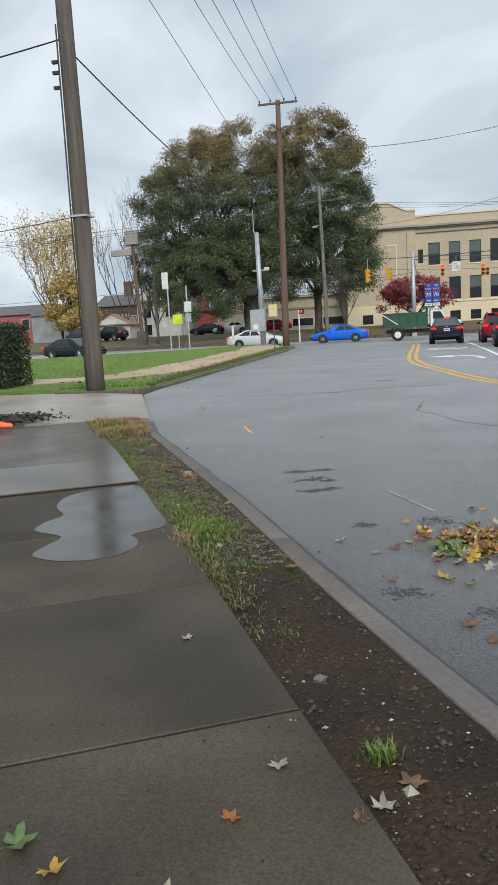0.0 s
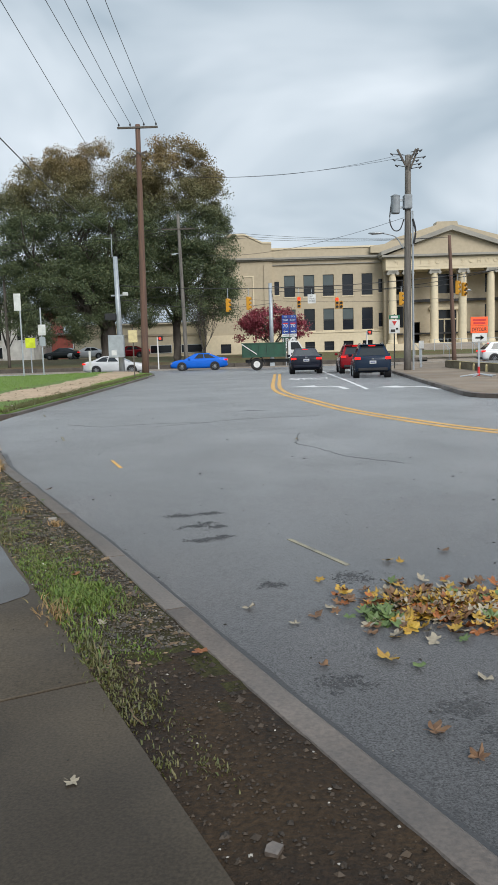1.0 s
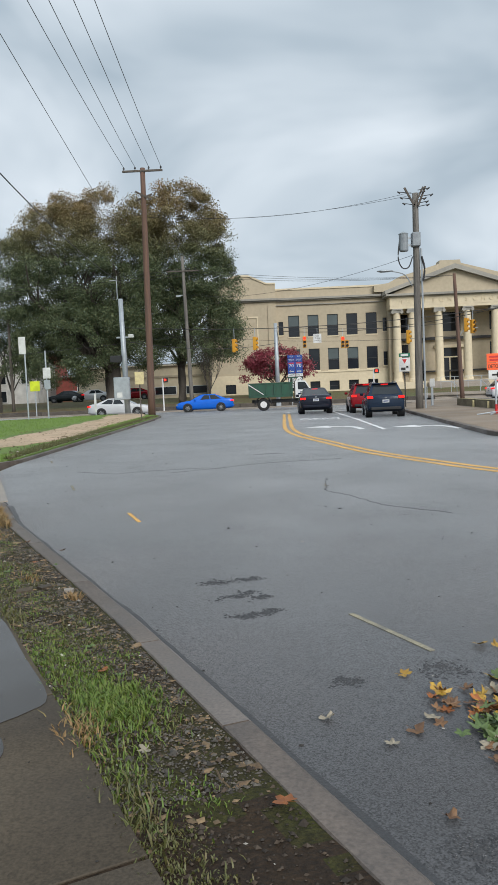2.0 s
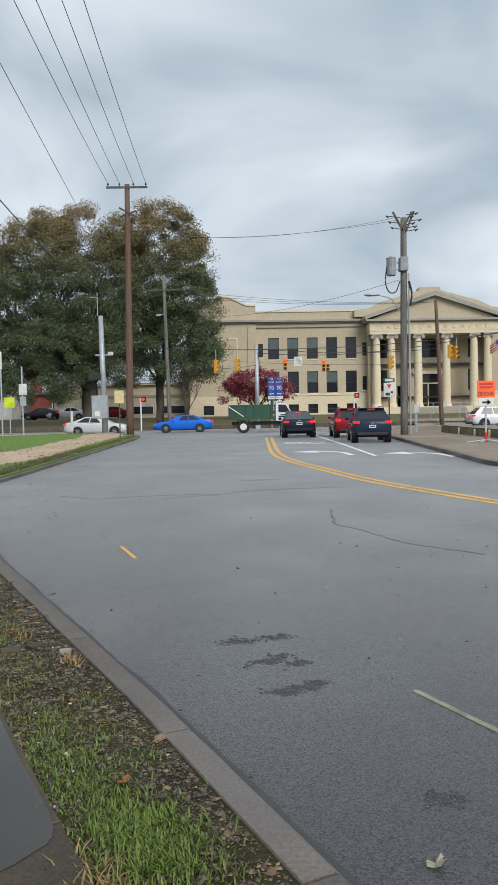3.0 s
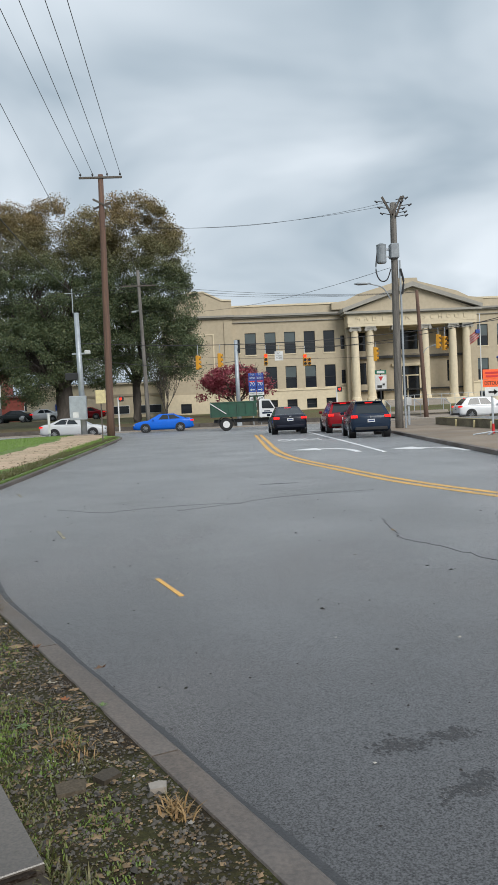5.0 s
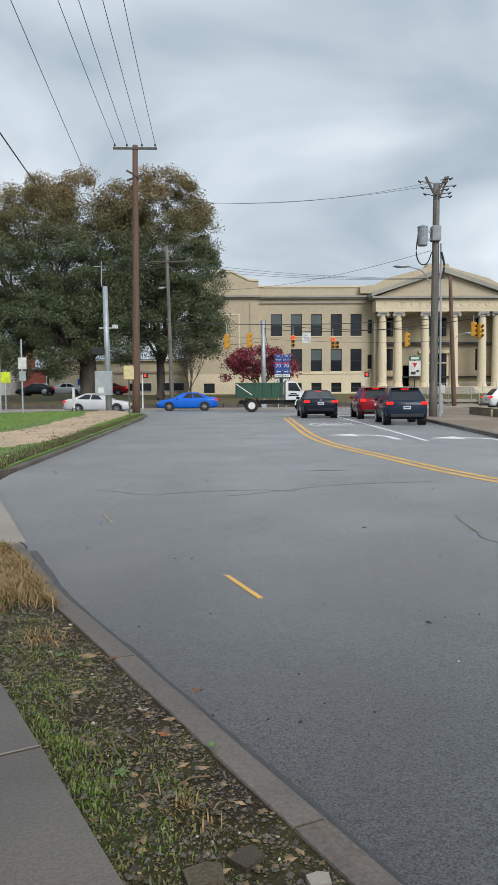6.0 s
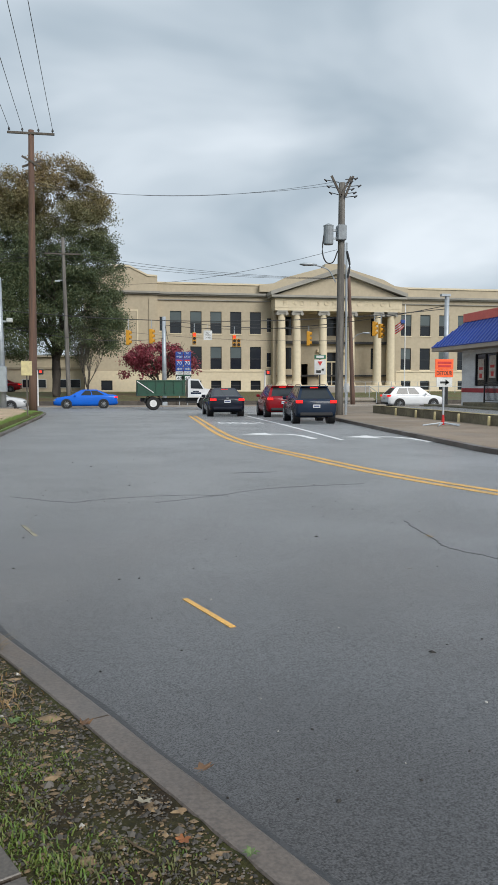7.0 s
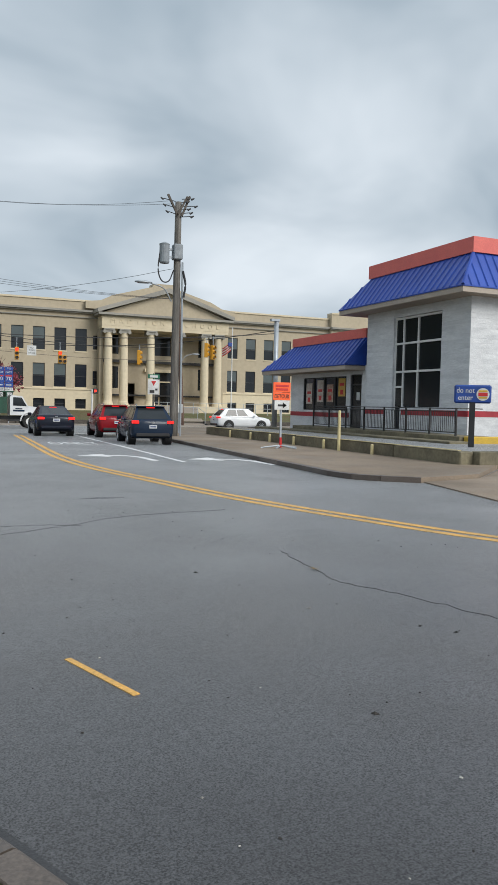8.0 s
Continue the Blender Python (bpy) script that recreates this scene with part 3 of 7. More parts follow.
def school_window(x, z, w, h, blind):
    win = part("window", boxes((x - 0.06, x + w + 0.06, F - 0.06, F + 0.02, z - 0.14, z - 0.01)), STUCCO_PALE, school, "window with pale sill")
    fr = 0.05
    part("frame", boxes((x, x + fr, F + 0.1, F + 0.18, z, z + h), (x + w - fr, x + w, F + 0.1, F + 0.18, z, z + h),
                        (x + fr, x + w - fr, F + 0.1, F + 0.18, z, z + fr), (x + fr, x + w - fr, F + 0.1, F + 0.18, z + h - fr, z + h),
                        (x + fr, x + w - fr, F + 0.09, F + 0.17, z + h * 0.45, z + h * 0.45 + 0.06)), FRAME_DARK, win)
    part("pane", boxes((x + fr, x + w - fr, F + 0.13, F + 0.15, z + fr, z + h - fr)), GLASS_DARK, win)
    if blind:
        part("blind", boxes((x + fr, x + w - fr, F + 0.12, F + 0.128, z + h * (1 - blind), z + h - fr)), BLIND, win)


left_x = [4.44 + 2.335 * i for i in range(5)]
right_x = [32.4 + 2.45 * i for i in range(5)]
rr = random.Random(3)
openings = []
for xw in left_x + right_x:
    openings += [(xw, xw + 1.32, 7.44, 9.98, rr.choice((0, 0.5, 0.55, 0.5))), (xw, xw + 1.32, 3.34, 5.94, rr.choice((0, 0, 0.5))), (xw + 0.06, xw + 1.26, 0.9, 2.0, 0)]
for xw in (3.26, 15.8, 31.2, 44.6):
    openings += [(xw, xw + 0.58, 7.7, 9.3, 0), (xw, xw + 0.58, 3.6, 5.25, 0)]
for xw in (-3.4, 0.6):
    openings.append((xw, xw + 1.25, 0.9, 2.0, 0))
for xa, xb in ((3.0, 16.7), (31.0, 46.5)):
    hs = [(o[0], o[1], o[2], o[3]) for o in openings if xa < o[0] < xb]
    part("wall", wall_with_holes(xa, xb, 3.06, 13.1, F, F + 0.4, [h for h in hs if h[2] > 3]), STUCCO, school)
    part("wall", wall_with_holes(xa, xb, -0.2, 3.06, F - 0.12, F + 0.4, [h for h in hs if h[2] < 3]), STUCCO_PALE, school)
    part("belt_course", boxes((xa, xb, F - 0.2, F - 0.0, 3.03, 3.2)), STUCCO_PALE, school)
    part("cornice", boxes((xa, xb, F - 0.32, F, 11.72, 11.86), (xa, xb, F - 0.5, F, 11.86, 12.08), (xa, xb, F - 0.18, F, 11.2, 11.3)), STONE_GREY, school, "grey stone cornice")
    part("coping", boxes((xa, xb, F - 0.1, F + 0.5, 13.05, 13.25)), STUCCO_PALE, school)
for o in openings:
    if o[0] > 3:
        school_window(o[0], o[2], o[1] - o[0], o[3] - o[2], o[4])
for b in ((-5.2, 47, F + 14.0, F + 14.4, -0.2, 12.9), (-5.2, -4.8, F + 0.4, F + 14, -0.2, 12.9), (46.6, 47, F + 0.4, F + 14, -0.2, 12.9)):
    part("wall", boxes(b), STUCCO, school)
part("floor", boxes((-4.8, 46.6, F + 0.42, F + 13.9, 6.4, 6.7), (-4.8, 46.6, F + 0.42, F + 13.9, 2.5, 2.7)), FRAME_DARK, school)
part("inner_wall", boxes((-4.8, 46.6, F + 5, F + 5.2, 0, 12.4)), STONE_GREY, school)
part("roof", boxes((-5.0, 46.8, F + 0.2, F + 14.2, 12.4, 12.6)), DARK_STONE, school)

# Corner blocks with low stepped gables.
for k, xa, xb in ((1, -5.2, 3.0), (-1, 46.5, 55.0)):
    mid = (xa + xb) / 2
    f0 = F - 0.7
    pts = [(xa, 3.06), (xb, 3.06), (xb, 13.7), (xb - 1.1 if k > 0 else xb - 1.1, 13.75), (mid + 0.9, 14.75), (mid - 0.9, 14.75), (xa + 1.1, 13.75), (xa, 13.7)]
    bm = bmesh.new()
    upright(bm, pts, f0, F + 0.5)
    part("block_wall", bm, STUCCO, school)
    hs = [(o[0], o[1], o[2], o[3]) for o in openings if xa < o[0] < xb and o[2] < 3]
    part("block_base", wall_with_holes(xa, xb, -0.2, 3.06, f0 - 0.1, F + 0.5, hs), STUCCO_PALE, school)
    for h in hs:
        part("window", boxes((h[0], h[1], f0 + 0.15, f0 + 0.2, h[2], h[3])), GLASS_DARK, school)
    part("block_cornice", boxes((xa - 0.1, xb + 0.25, f0 - 0.45, f0, 11.84, 12.06), (xa - 0.1, xb + 0.15, f0 - 0.25, f0, 11.7, 11.84)), STONE_GREY, school, "grey stone cornice")
    bm = bmesh.new()
    cop = pts[2:]
    upright(bm, cop + [(x, z + 0.2) for x, z in cop[::-1]], f0 - 0.1, F + 0.55)
    part("block_coping", bm, STUCCO_PALE, school)
    part("panel", boxes((mid - 1.9, mid - 1.75, f0 - 0.06, f0 + 0.02, 4.6, 10.0), (mid + 1.75, mid + 1.9, f0 - 0.06, f0 + 0.02, 4.6, 10.0), (mid - 1.75, mid + 1.75, f0 - 0.06, f0 + 0.02, 9.85, 10.0)), STUCCO_PALE, school)
    part("pilaster", boxes((xb - 1.0 if k > 0 else xa + 0.3, xb - 0.3 if k > 0 else xa + 1.0, f0 - 0.1, f0 + 0.02, 3.2, 11.3)), STUCCO, school)

# The portico.
px0, px1, pc = 16.3, 31.5, 23.9
fp = 92.3
part("portico_back_wall", wall_with_holes(16.7, 31.0, 0.2, 11.4, F + 0.9, F + 1.3, [(18.0, 19.0, 3.4, 5.95), (18.0, 19.0, 7.4, 9.6), (28.9, 29.9, 3.4, 5.95), (28.9, 29.9, 7.4, 9.6), (22.4, 25.6, 1.5, 5.4), (22.6, 25.4, 7.4, 9.7), (20.2, 21.0, 1.5, 4.0)]), STUCCO, school)
for h in ((18.0, 19.0, 3.4, 5.95), (18.0, 19.0, 7.4, 9.6), (28.9, 29.9, 3.4, 5.95), (28.9, 29.9, 7.4, 9.6), (22.6, 25.4, 7.4, 9.7)):
    part("window", boxes((h[0], h[1], F + 1.05, F + 1.1, h[2], h[3])), GLASS_DARK, school)
door = part("door", boxes((22.4, 25.6, F + 1.05, F + 1.12, 1.5, 5.4)), GLASS_DARK, school, "dark glazed entrance doors")
part("door_frame", boxes((22.4, 22.55, F + 0.85, F + 1.0, 1.5, 5.4), (25.45, 25.6, F + 0.85, F + 1.0, 1.5, 5.4), (23.93, 24.07, F + 0.9, F + 1.0, 1.5, 4.2), (22.55, 25.45, F + 0.9, F + 1.0, 4.2, 4.35), (22.1, 25.9, F + 0.5, F + 0.9, 5.4, 5.75)), STUCCO_PALE, door)
part("side_wall", boxes((16.3, 16.72, fp + 1.2, F + 1.3, -0.2, 11.4)), STUCCO, school)
part("side_wall", boxes((31.0, 31.4, fp + 1.2, F + 1.3, -0.2, 11.4)), STUCCO, school)
part("plinth", boxes((16.2, 31.5, fp - 0.4, F + 1.3, -0.2, 1.45)), STUCCO_PALE, school)
for i in range(7):
    part("step", boxes((20.4, 27.4, fp - 0.4 - 0.33 * (i + 1), fp - 0.4 - 0.33 * i, -0.2, 1.4 - 0.2 * i)), CONCRETE_PALE, school)


def column(x):
    c = part("column", bmesh.new(), STUCCO_PALE, school)
    bm = bmesh.new()
    bm.from_mesh(c.data)
    n = 20
    rings = []
    for z, r in ((1.45, 0.62), (1.62, 0.62), (1.64, 0.57), (1.78, 0.55), (1.9, 0.5), (5.0, 0.49), (9.4, 0.42), (9.5, 0.45), (9.56, 0.45)):
        rings.append([(x + r * math.cos(2 * math.pi * i / n), fp + 0.55 + r * math.sin(2 * math.pi * i / n), z) for i in range(n)])
    loft(bm, rings)
    bm.to_mesh(c.data)
    bm.free()
    bm = boxes((x - 0.62, x + 0.62, fp + 0.0, fp + 1.1, 9.86, 10.02), (x - 0.5, x + 0.5, fp + 0.1, fp + 1.0, 9.56, 9.86))
    for k in (-1, 1):
        tube(bm, (x + 0.52 * k, fp - 0.02, 9.66), (x + 0.52 * k, fp + 1.12, 9.66), 0.2, n=12)
    part("capital", bm, STONE_GREY, c, "grey scrolled capital")


for x in (17.15, 18.95, 22.1, 25.45, 28.75, 30.4):
    column(x)
part("entablature", boxes((px0, px1, fp, F + 1.3, 10.02, 10.35), (px0 - 0.02, px1 + 0.02, fp - 0.03, F + 1.3, 10.35, 11.4)), STUCCO_PALE, school)
for i, ch in enumerate("MADISON SCHOOL"):
    if ch != " ":
        part("letter", moved(text_bm(ch, 0.74, 0.07), Matrix.Translation((17.5 + 0.97 * i, fp - 0.06, 10.87))), STUCCO_PALE, school, "raised stucco letter")
rr = random.Random(4)
part("portico_cornice", boxes((px0 - 0.5, px1 + 0.5, fp - 0.5, F + 1.0, 11.5, 11.74), (px0 - 0.25, px1 + 0.25, fp - 0.25, F + 1.0, 11.4, 11.5)), STONE_GREY, school, "grey stone cornice")
bm = bmesh.new()
upright(bm, [(px0, 11.74), (px1, 11.74), (pc, 14.5)], fp + 0.1, F + 1.0)
part("tympanum", bm, STUCCO, school)
for k in (-1, 1):
    bm = bmesh.new()
    xe = px0 - 0.6 if k < 0 else px1 + 0.6
    upright(bm, [(xe, 11.72), (xe, 12.15), (pc, 14.95), (pc, 14.4)][::-k], fp - 0.5, F + 0.6)
    part("raking_cornice", bm, STONE_GREY, school, "grey stone cornice")
bm = bmesh.new()
upright(bm, [(px0 - 1.5, 13.1), (px0 + 0.2, 13.3), (px0 + 1.6, 14.0), (pc - 1.3, 15.3), (pc - 1.2, 15.7), (pc + 1.2, 15.7), (pc + 1.3, 15.3), (px1 - 1.6, 14.0), (px1 - 0.2, 13.3), (px1 + 1.5, 13.1), (px1 + 1.5, 12.3), (px0 - 1.5, 12.3)][::-1], F - 0.6, F + 1.2)
part("parapet", bm, STUCCO, school)

# ---- the restaurant ----
burger = thing("restaurant_building", "white block fast-food restaurant with blue metal roof", "restaurant")
RX = 17.5
LZ = 0.36


def wall_x(x0, x1, y0, y1, z0, z1, holes):
    """A wall along y with openings (y0, y1, z0, z1)."""
    return moved(wall_with_holes(y0, y1, z0, z1, -x1, -x0, holes), Matrix.Rotation(radians(90), 4, "Z"))


tower_win = (32.83, 36.35, 1.7, 5.75)
small_door = (36.35, 37.1, 0.7, 3.4)
part("tower_wall", wall_x(RX, RX + 0.35, 31.0, 38.6, LZ - 0.3, 6.6, [tower_win, (35.7, 36.36, 0.7, 1.71)]), WHITE_BLOCK, burger)
part("tower_wall", boxes((RX + 0.35, 30, 31.0, 31.35, LZ - 0.3, 6.6)), WHITE_BLOCK, burger)
part("tower_wall", boxes((RX, 30, 38.25, 38.6, 3.6, 6.6)), WHITE_BLOCK, burger)
part("low_wall_front", wall_x(RX + 0.3, RX + 0.6, 38.6, 47.4, LZ - 0.3, 3.75, [(41.0, 45.8, 1.45, 3.25), (39.5, 40.6, 0.6, 3.3)]), WHITE_BLOCK, burger)
part("end_wall", boxes((RX + 0.6, 30, 47.1, 47.4, LZ - 0.3, 3.75), (29.7, 30, 31.35, 47.1, LZ - 0.3, 3.75)), WHITE_BLOCK, burger)
part("inner_wall", boxes((RX + 5.0, RX + 5.2, 31.4, 47.0, LZ, 6.4)), FRAME_DARK, burger)
part("floor", boxes((RX + 0.36, 29.7, 31.35, 47.1, LZ - 0.3, 0.62)), CONCRETE, burger)
rr = random.Random(23)
for c in range(31):
    z = LZ - 0.1 + 0.2 * c
    if z > 6.25:
        break
    spans = [(31.0, 38.6)] if z > 5.76 or z < 0.6 else ([(31.0, 32.8), (36.4, 38.6)] if z > 1.5 else [(31.0, 35.66), (36.4, 38.6)])
    for ya, yb in spans:
        part("block_course", boxes((RX - rr.uniform(0.002, 0.009), RX + 0.01, ya, yb, z + 0.008, z + 0.192)), WHITE_BLOCK, burger)
    part("block_course", boxes((RX, 29.9, 31.0 - rr.uniform(0.002, 0.009), 31.01, z + 0.008, z + 0.192)), WHITE_BLOCK, burger)
# The tall window of nine panes.
win = part("window", boxes((RX + 0.1, RX + 0.2, 32.83, 32.93, 1.7, 5.75), (RX + 0.1, RX + 0.2, 36.25, 36.35, 0.7, 5.75)), WHITE_PAINT, burger, "tall white-framed window of dark panes")
for y in (34.55, 35.65):
    part("mullion", boxes((RX + 0.06, RX + 0.18, y - 0.045, y + 0.045, 1.7 if y < 35 else 0.7, 5.75)), WHITE_PAINT, win)
for z in (5.68, 4.55, 3.28, 2.6):
    part("transom", boxes((RX + 0.05, RX + 0.17, 32.93 if z != 2.6 else 35.69, 36.25, z - 0.045, z + 0.045)), WHITE_PAINT, win)
for ya, yb in ((32.93, 34.5), (34.6, 35.6), (35.7, 36.25)):
    for za, zb in ((1.72, 3.23), (3.33, 4.5), (4.6, 5.63)):
        part("pane", boxes((RX + 0.12, RX + 0.135, ya, yb, za, zb)), GLASS_DARK, win)
part("pane", boxes((RX + 0.12, RX + 0.135, 35.7, 36.25, 0.7, 1.70)), GLASS_DARK, win)
# The dining room's windows, door and posters.
low = part("shopfront", boxes((RX + 0.36, RX + 0.46, 41.0, 45.8, 1.42, 1.5), (RX + 0.36, RX + 0.46, 41.0, 45.8, 3.2, 3.26)), FRAME_DARK, burger, "dark-framed shop windows with posters")
for y in (41.0, 42.2, 43.4, 44.6, 45.76):
    part("mullion", boxes((RX + 0.34, RX + 0.46, y, y + 0.07, 1.5, 3.2)), FRAME_DARK, low)
for y in (41.07, 42.27, 43.47, 44.67):
    part("pane", boxes((RX + 0.4, RX + 0.415, y, y + 1.1, 1.5, 3.2)), GLASS_DARK, low)
POSTER = [mat("poster_white", (0.6, 0.58, 0.54), (0.45, 0.35, 0.3), scale=6, bump=0), mat("poster_tan", (0.5, 0.42, 0.34), (0.3, 0.12, 0.08), scale=6, bump=0), mat("poster_yellow", (0.62, 0.40, 0.08), (0.5, 0.3, 0.1), scale=6, bump=0)]
for y, za, zb, k in ((41.25, 2.2, 3.15, 2), (42.5, 1.9, 2.85, 1), (43.6, 1.9, 3.1, 0), (44.9, 1.8, 2.95, 0)):
    po = part("poster", boxes((RX + 0.385, RX + 0.395, y, y + 0.7, za, zb)), POSTER[k], low, "printed poster in the window")
    part("print", boxes((RX + 0.38, RX + 0.385, y + 0.12, y + 0.58, za + 0.55, za + 0.7), (RX + 0.38, RX + 0.385, y + 0.2, y + 0.5, za + 0.1, za + 0.35)), SIGN_RED, po)
door = part("door", boxes((RX + 0.36, RX + 0.44, 39.5, 39.6, 0.6, 3.3), (RX + 0.36, RX + 0.44, 40.5, 40.6, 0.6, 3.3), (RX + 0.36, RX + 0.44, 39.6, 40.5, 2.75, 2.83), (RX + 0.36, RX + 0.44, 39.6, 40.5, 0.6, 0.75)), FRAME_DARK, burger, "dark glazed restaurant door")
part("pane", boxes((RX + 0.4, RX + 0.41, 39.6, 40.5, 0.75, 2.75), (RX + 0.4, RX + 0.41, 39.6, 40.5, 2.83, 3.28)), GLASS_DARK, door)
part("notice", boxes((RX + 0.388, RX + 0.398, 39.8, 40.1, 2.0, 2.4)), SIGN_WHITE, door)
for ya, yb in ((31.0, 35.6), (37.0, 38.6)):
    part("stripe", boxes((RX - 0.012, RX, ya, yb, 1.34, 1.58)), STRIPE_RED, burger, "dark red painted stripe")
part("stripe", boxes((RX + 0.288, RX + 0.3, 40.7, 47.4, 1.1, 1.34)), STRIPE_RED, burger, "dark red painted stripe")
part("stripe", boxes((RX, 30, 30.988, 31.0, 1.34, 1.58)), STRIPE_RED, burger, "dark red painted stripe")


def hip_roof(x0, x1, y0, y1, ze, zt, out, rise_in, name, near=None, far=None, band=0.42):
    """A skirt roof on the street side and its two ends, with standing seams, a fascia and a coral band above."""
    near, far = out if near is None else near, out if far is None else far
    o = [(x0 - out, y0 - near), (x1, y0 - near), (x1, y1 + far), (x0 - out, y1 + far)]
    i = [(x0 + rise_in, y0 + rise_in), (x1, y0 + rise_in), (x1, y1 - rise_in), (x0 + rise_in, y1 - rise_in)]
    bm = bmesh.new()
    vo = ring(bm, [(*p, ze) for p in o])
    vi = ring(bm, [(*p, zt) for p in i])
    vb = ring(bm, [(*p, ze - 0.05) for p in o])
    for a, b in ((0, 1), (2, 3), (3, 0)):
        bm.faces.new((vo[a], vo[b], vi[b], vi[a]))
        bm.faces.new((vb[a], vb[b], vo[b], vo[a]))
    roof = part(name, bm, ROOF_BLUE, burger, "blue standing-seam metal roof")
    n = int((y1 - y0 + near + far) / 0.4)
    for k in range(n + 1):
        y = y0 - near + (y1 - y0 + near + far) * k / n
        run = out + rise_in
        f = min(1.0, (y - (y0 - near)) / (near + rise_in), ((y1 + far) - y) / (far + rise_in))
        if f > 0.05:
            bm = bmesh.new()
            tube(bm, (x0 - out, y, ze + 0.02), (x0 - out + run * f, y, ze + (zt - ze) * f + 0.02), 0.035, n=4)
            part("seam", bm, ROOF_BLUE, roof)
    for k in range(1, 24):
        x = x0 - out + 0.4 * k
        f = min(1.0, 0.4 * k / (out + rise_in))
        bm = bmesh.new()
        tube(bm, (x, y0 - near, ze + 0.02), (x, y0 - near + (near + rise_in) * f, ze + (zt - ze) * f + 0.02), 0.035, n=4)
        part("seam", bm, ROOF_BLUE, roof)
    bm = bmesh.new()
    tube(bm, (x0 - out, y0 - near, ze + 0.01), (x0 + rise_in, y0 + rise_in, zt + 0.01), 0.07, n=6)
    part("hip_cap", bm, ROOF_BLUE, roof)
    part("soffit", boxes((x0 - out + 0.03, x1, y0 - near + 0.03, y1 + far - 0.03, ze - 0.26, ze - 0.051)), SOFFIT, burger)
    part("fascia_band", boxes((x0 + rise_in - 0.12, x0 + rise_in + 0.3, y0 + rise_in - 0.12, y1 - rise_in + 0.12, zt - 0.05, zt + band), (x0 + rise_in + 0.3, x1, y0 + rise_in - 0.12, y0 + rise_in + 0.2, zt - 0.05, zt + band)), BAND_RED, burger, "coral red roof band")
    part("roof_deck", boxes((x0 + rise_in + 0.3, x1, y0 + rise_in + 0.2, y1 - rise_in, zt - 0.1, zt + 0.1)), DARK_STONE, burger)


hip_roof(RX, 30, 31.0, 38.6, 6.38, 7.88, 1.05, 0.1, "tower_roof", near=0.75, band=0.56)
hip_roof(RX + 0.3, 29.9, 39.2, 47.3, 3.75, 5.15, 1.15, 0.1, "skirt_roof", near=0.0, far=1.9)
for y in (33.5, 36.0):
    part("downlight", boxes((RX - 0.75, RX - 0.4, y, y + 0.8, 6.17, 6.2)), BLACK, burger)
bm = bmesh.new()
loft(bm, [[(RX - 0.83, y, 3.74), (RX + 0.39, y, 3.74), (RX + 0.39, y, 5.12)] for y in (39.12, 39.19)])
bmesh.ops.recalc_face_normals(bm, faces=bm.faces)
part("end_panel", bm, ROOF_BLUE, burger)

ramp = thing("access_ramp", "raised concrete walkway along the restaurant wall", "walkway", kind="structure")
part("slab", boxes((16.0, 17.46, 29.6, 43.5, 0.2, 0.62), bevel=0.02), MOSS_WALL, ramp)
part("kerb", boxes((15.1, 15.95, 29.0, 46.5, 0.2, 0.45), bevel=0.02), MOSS_WALL, ramp)
rail = thing("metal_railing", "black metal railing along the raised walkway", "railing")
bm = bmesh.new()
for z in (0.75, 1.55, 1.66):
    tube(bm, (16.15, 30.0, z), (16.15, 41.4, z), 0.022, n=6)
tube(bm, (16.15, 30.0, 1.66), (17.3, 29.9, 1.66), 0.022, n=6)
part("rail", bm, BLACK, rail)
for k in range(8):
    y = 30.0 + 11.4 * k / 7
    part("post", boxes((16.12, 16.18, y - 0.03, y + 0.03, 0.6, 1.68)), BLACK, rail)
for k in range(96):
    y = 30.1 + 0.118 * k
    part("baluster", boxes((16.142, 16.158, y - 0.008, y + 0.008, 0.75, 1.55)), BLACK, rail)
yk = thing("yellow_kerb", "yellow-painted kerb beside the restaurant", "kerb", kind="structure")
part("kerb", boxes((16.2, 24, 29.3, 29.6, 0.3, 0.62), bevel=0.03), YELLOW_PAINT, yk)

for y, h in ((27.4, 0.34), (30.6, 0.34), (33.0, 0.34), (35.2, 0.34), (37.2, 0.34), (39.6, 0.34)):
    b = thing("bollard", "short faded cream post beside the low wall", "bollard", (10.82, y, 0.1), group="posts along the low wall")
    bm = bmesh.new()
    loft(bm, [[(r * math.cos(a * math.pi / 5), r * math.sin(a * math.pi / 5), z) for a in range(10)] for z, r in ((0, 0.055), (h - 0.02, 0.05), (h, 0.03))])
    part("pipe", bm, CREAM_PAINT, b)
b = thing("tall_post", "tall faded cream pipe post beside the low wall", "post", (10.75, 29.4, 0.1))
bm = bmesh.new()
loft(bm, [[(r * math.cos(a * math.pi / 5), r * math.sin(a * math.pi / 5), z) for a in range(10)] for z, r in ((0, 0.055), (1.36, 0.05), (1.39, 0.03))])
part("pipe", bm, CREAM_PAINT, b)

dne = thing("lot_sign", "dark blue do-not-enter sign on a dark post", "sign", (14.5, 27.1, LZ), -32)
part("post", boxes((-0.09, 0.09, -0.06, 0.06, -0.2, 1.5)), BLACK, dne)
board = part("board", boxes((-0.6, 0.6, -0.08, 0.08, 1.47, 2.08), bevel=0.05), SIGN_BLUE, dne)
part("word", moved(text_bm("do not", 0.25, 0.012, 0.58), Matrix.Translation((-0.24, -0.084, 1.89))), SIGN_WHITE, board)
part("word", moved(text_bm("enter", 0.25, 0.012, 0.48), Matrix.Translation((-0.24, -0.084, 1.65))), SIGN_WHITE, board)
bm = bmesh.new()
tube(bm, (0.32, -0.095, 1.77), (0.32, -0.05, 1.77), 0.21, n=24)
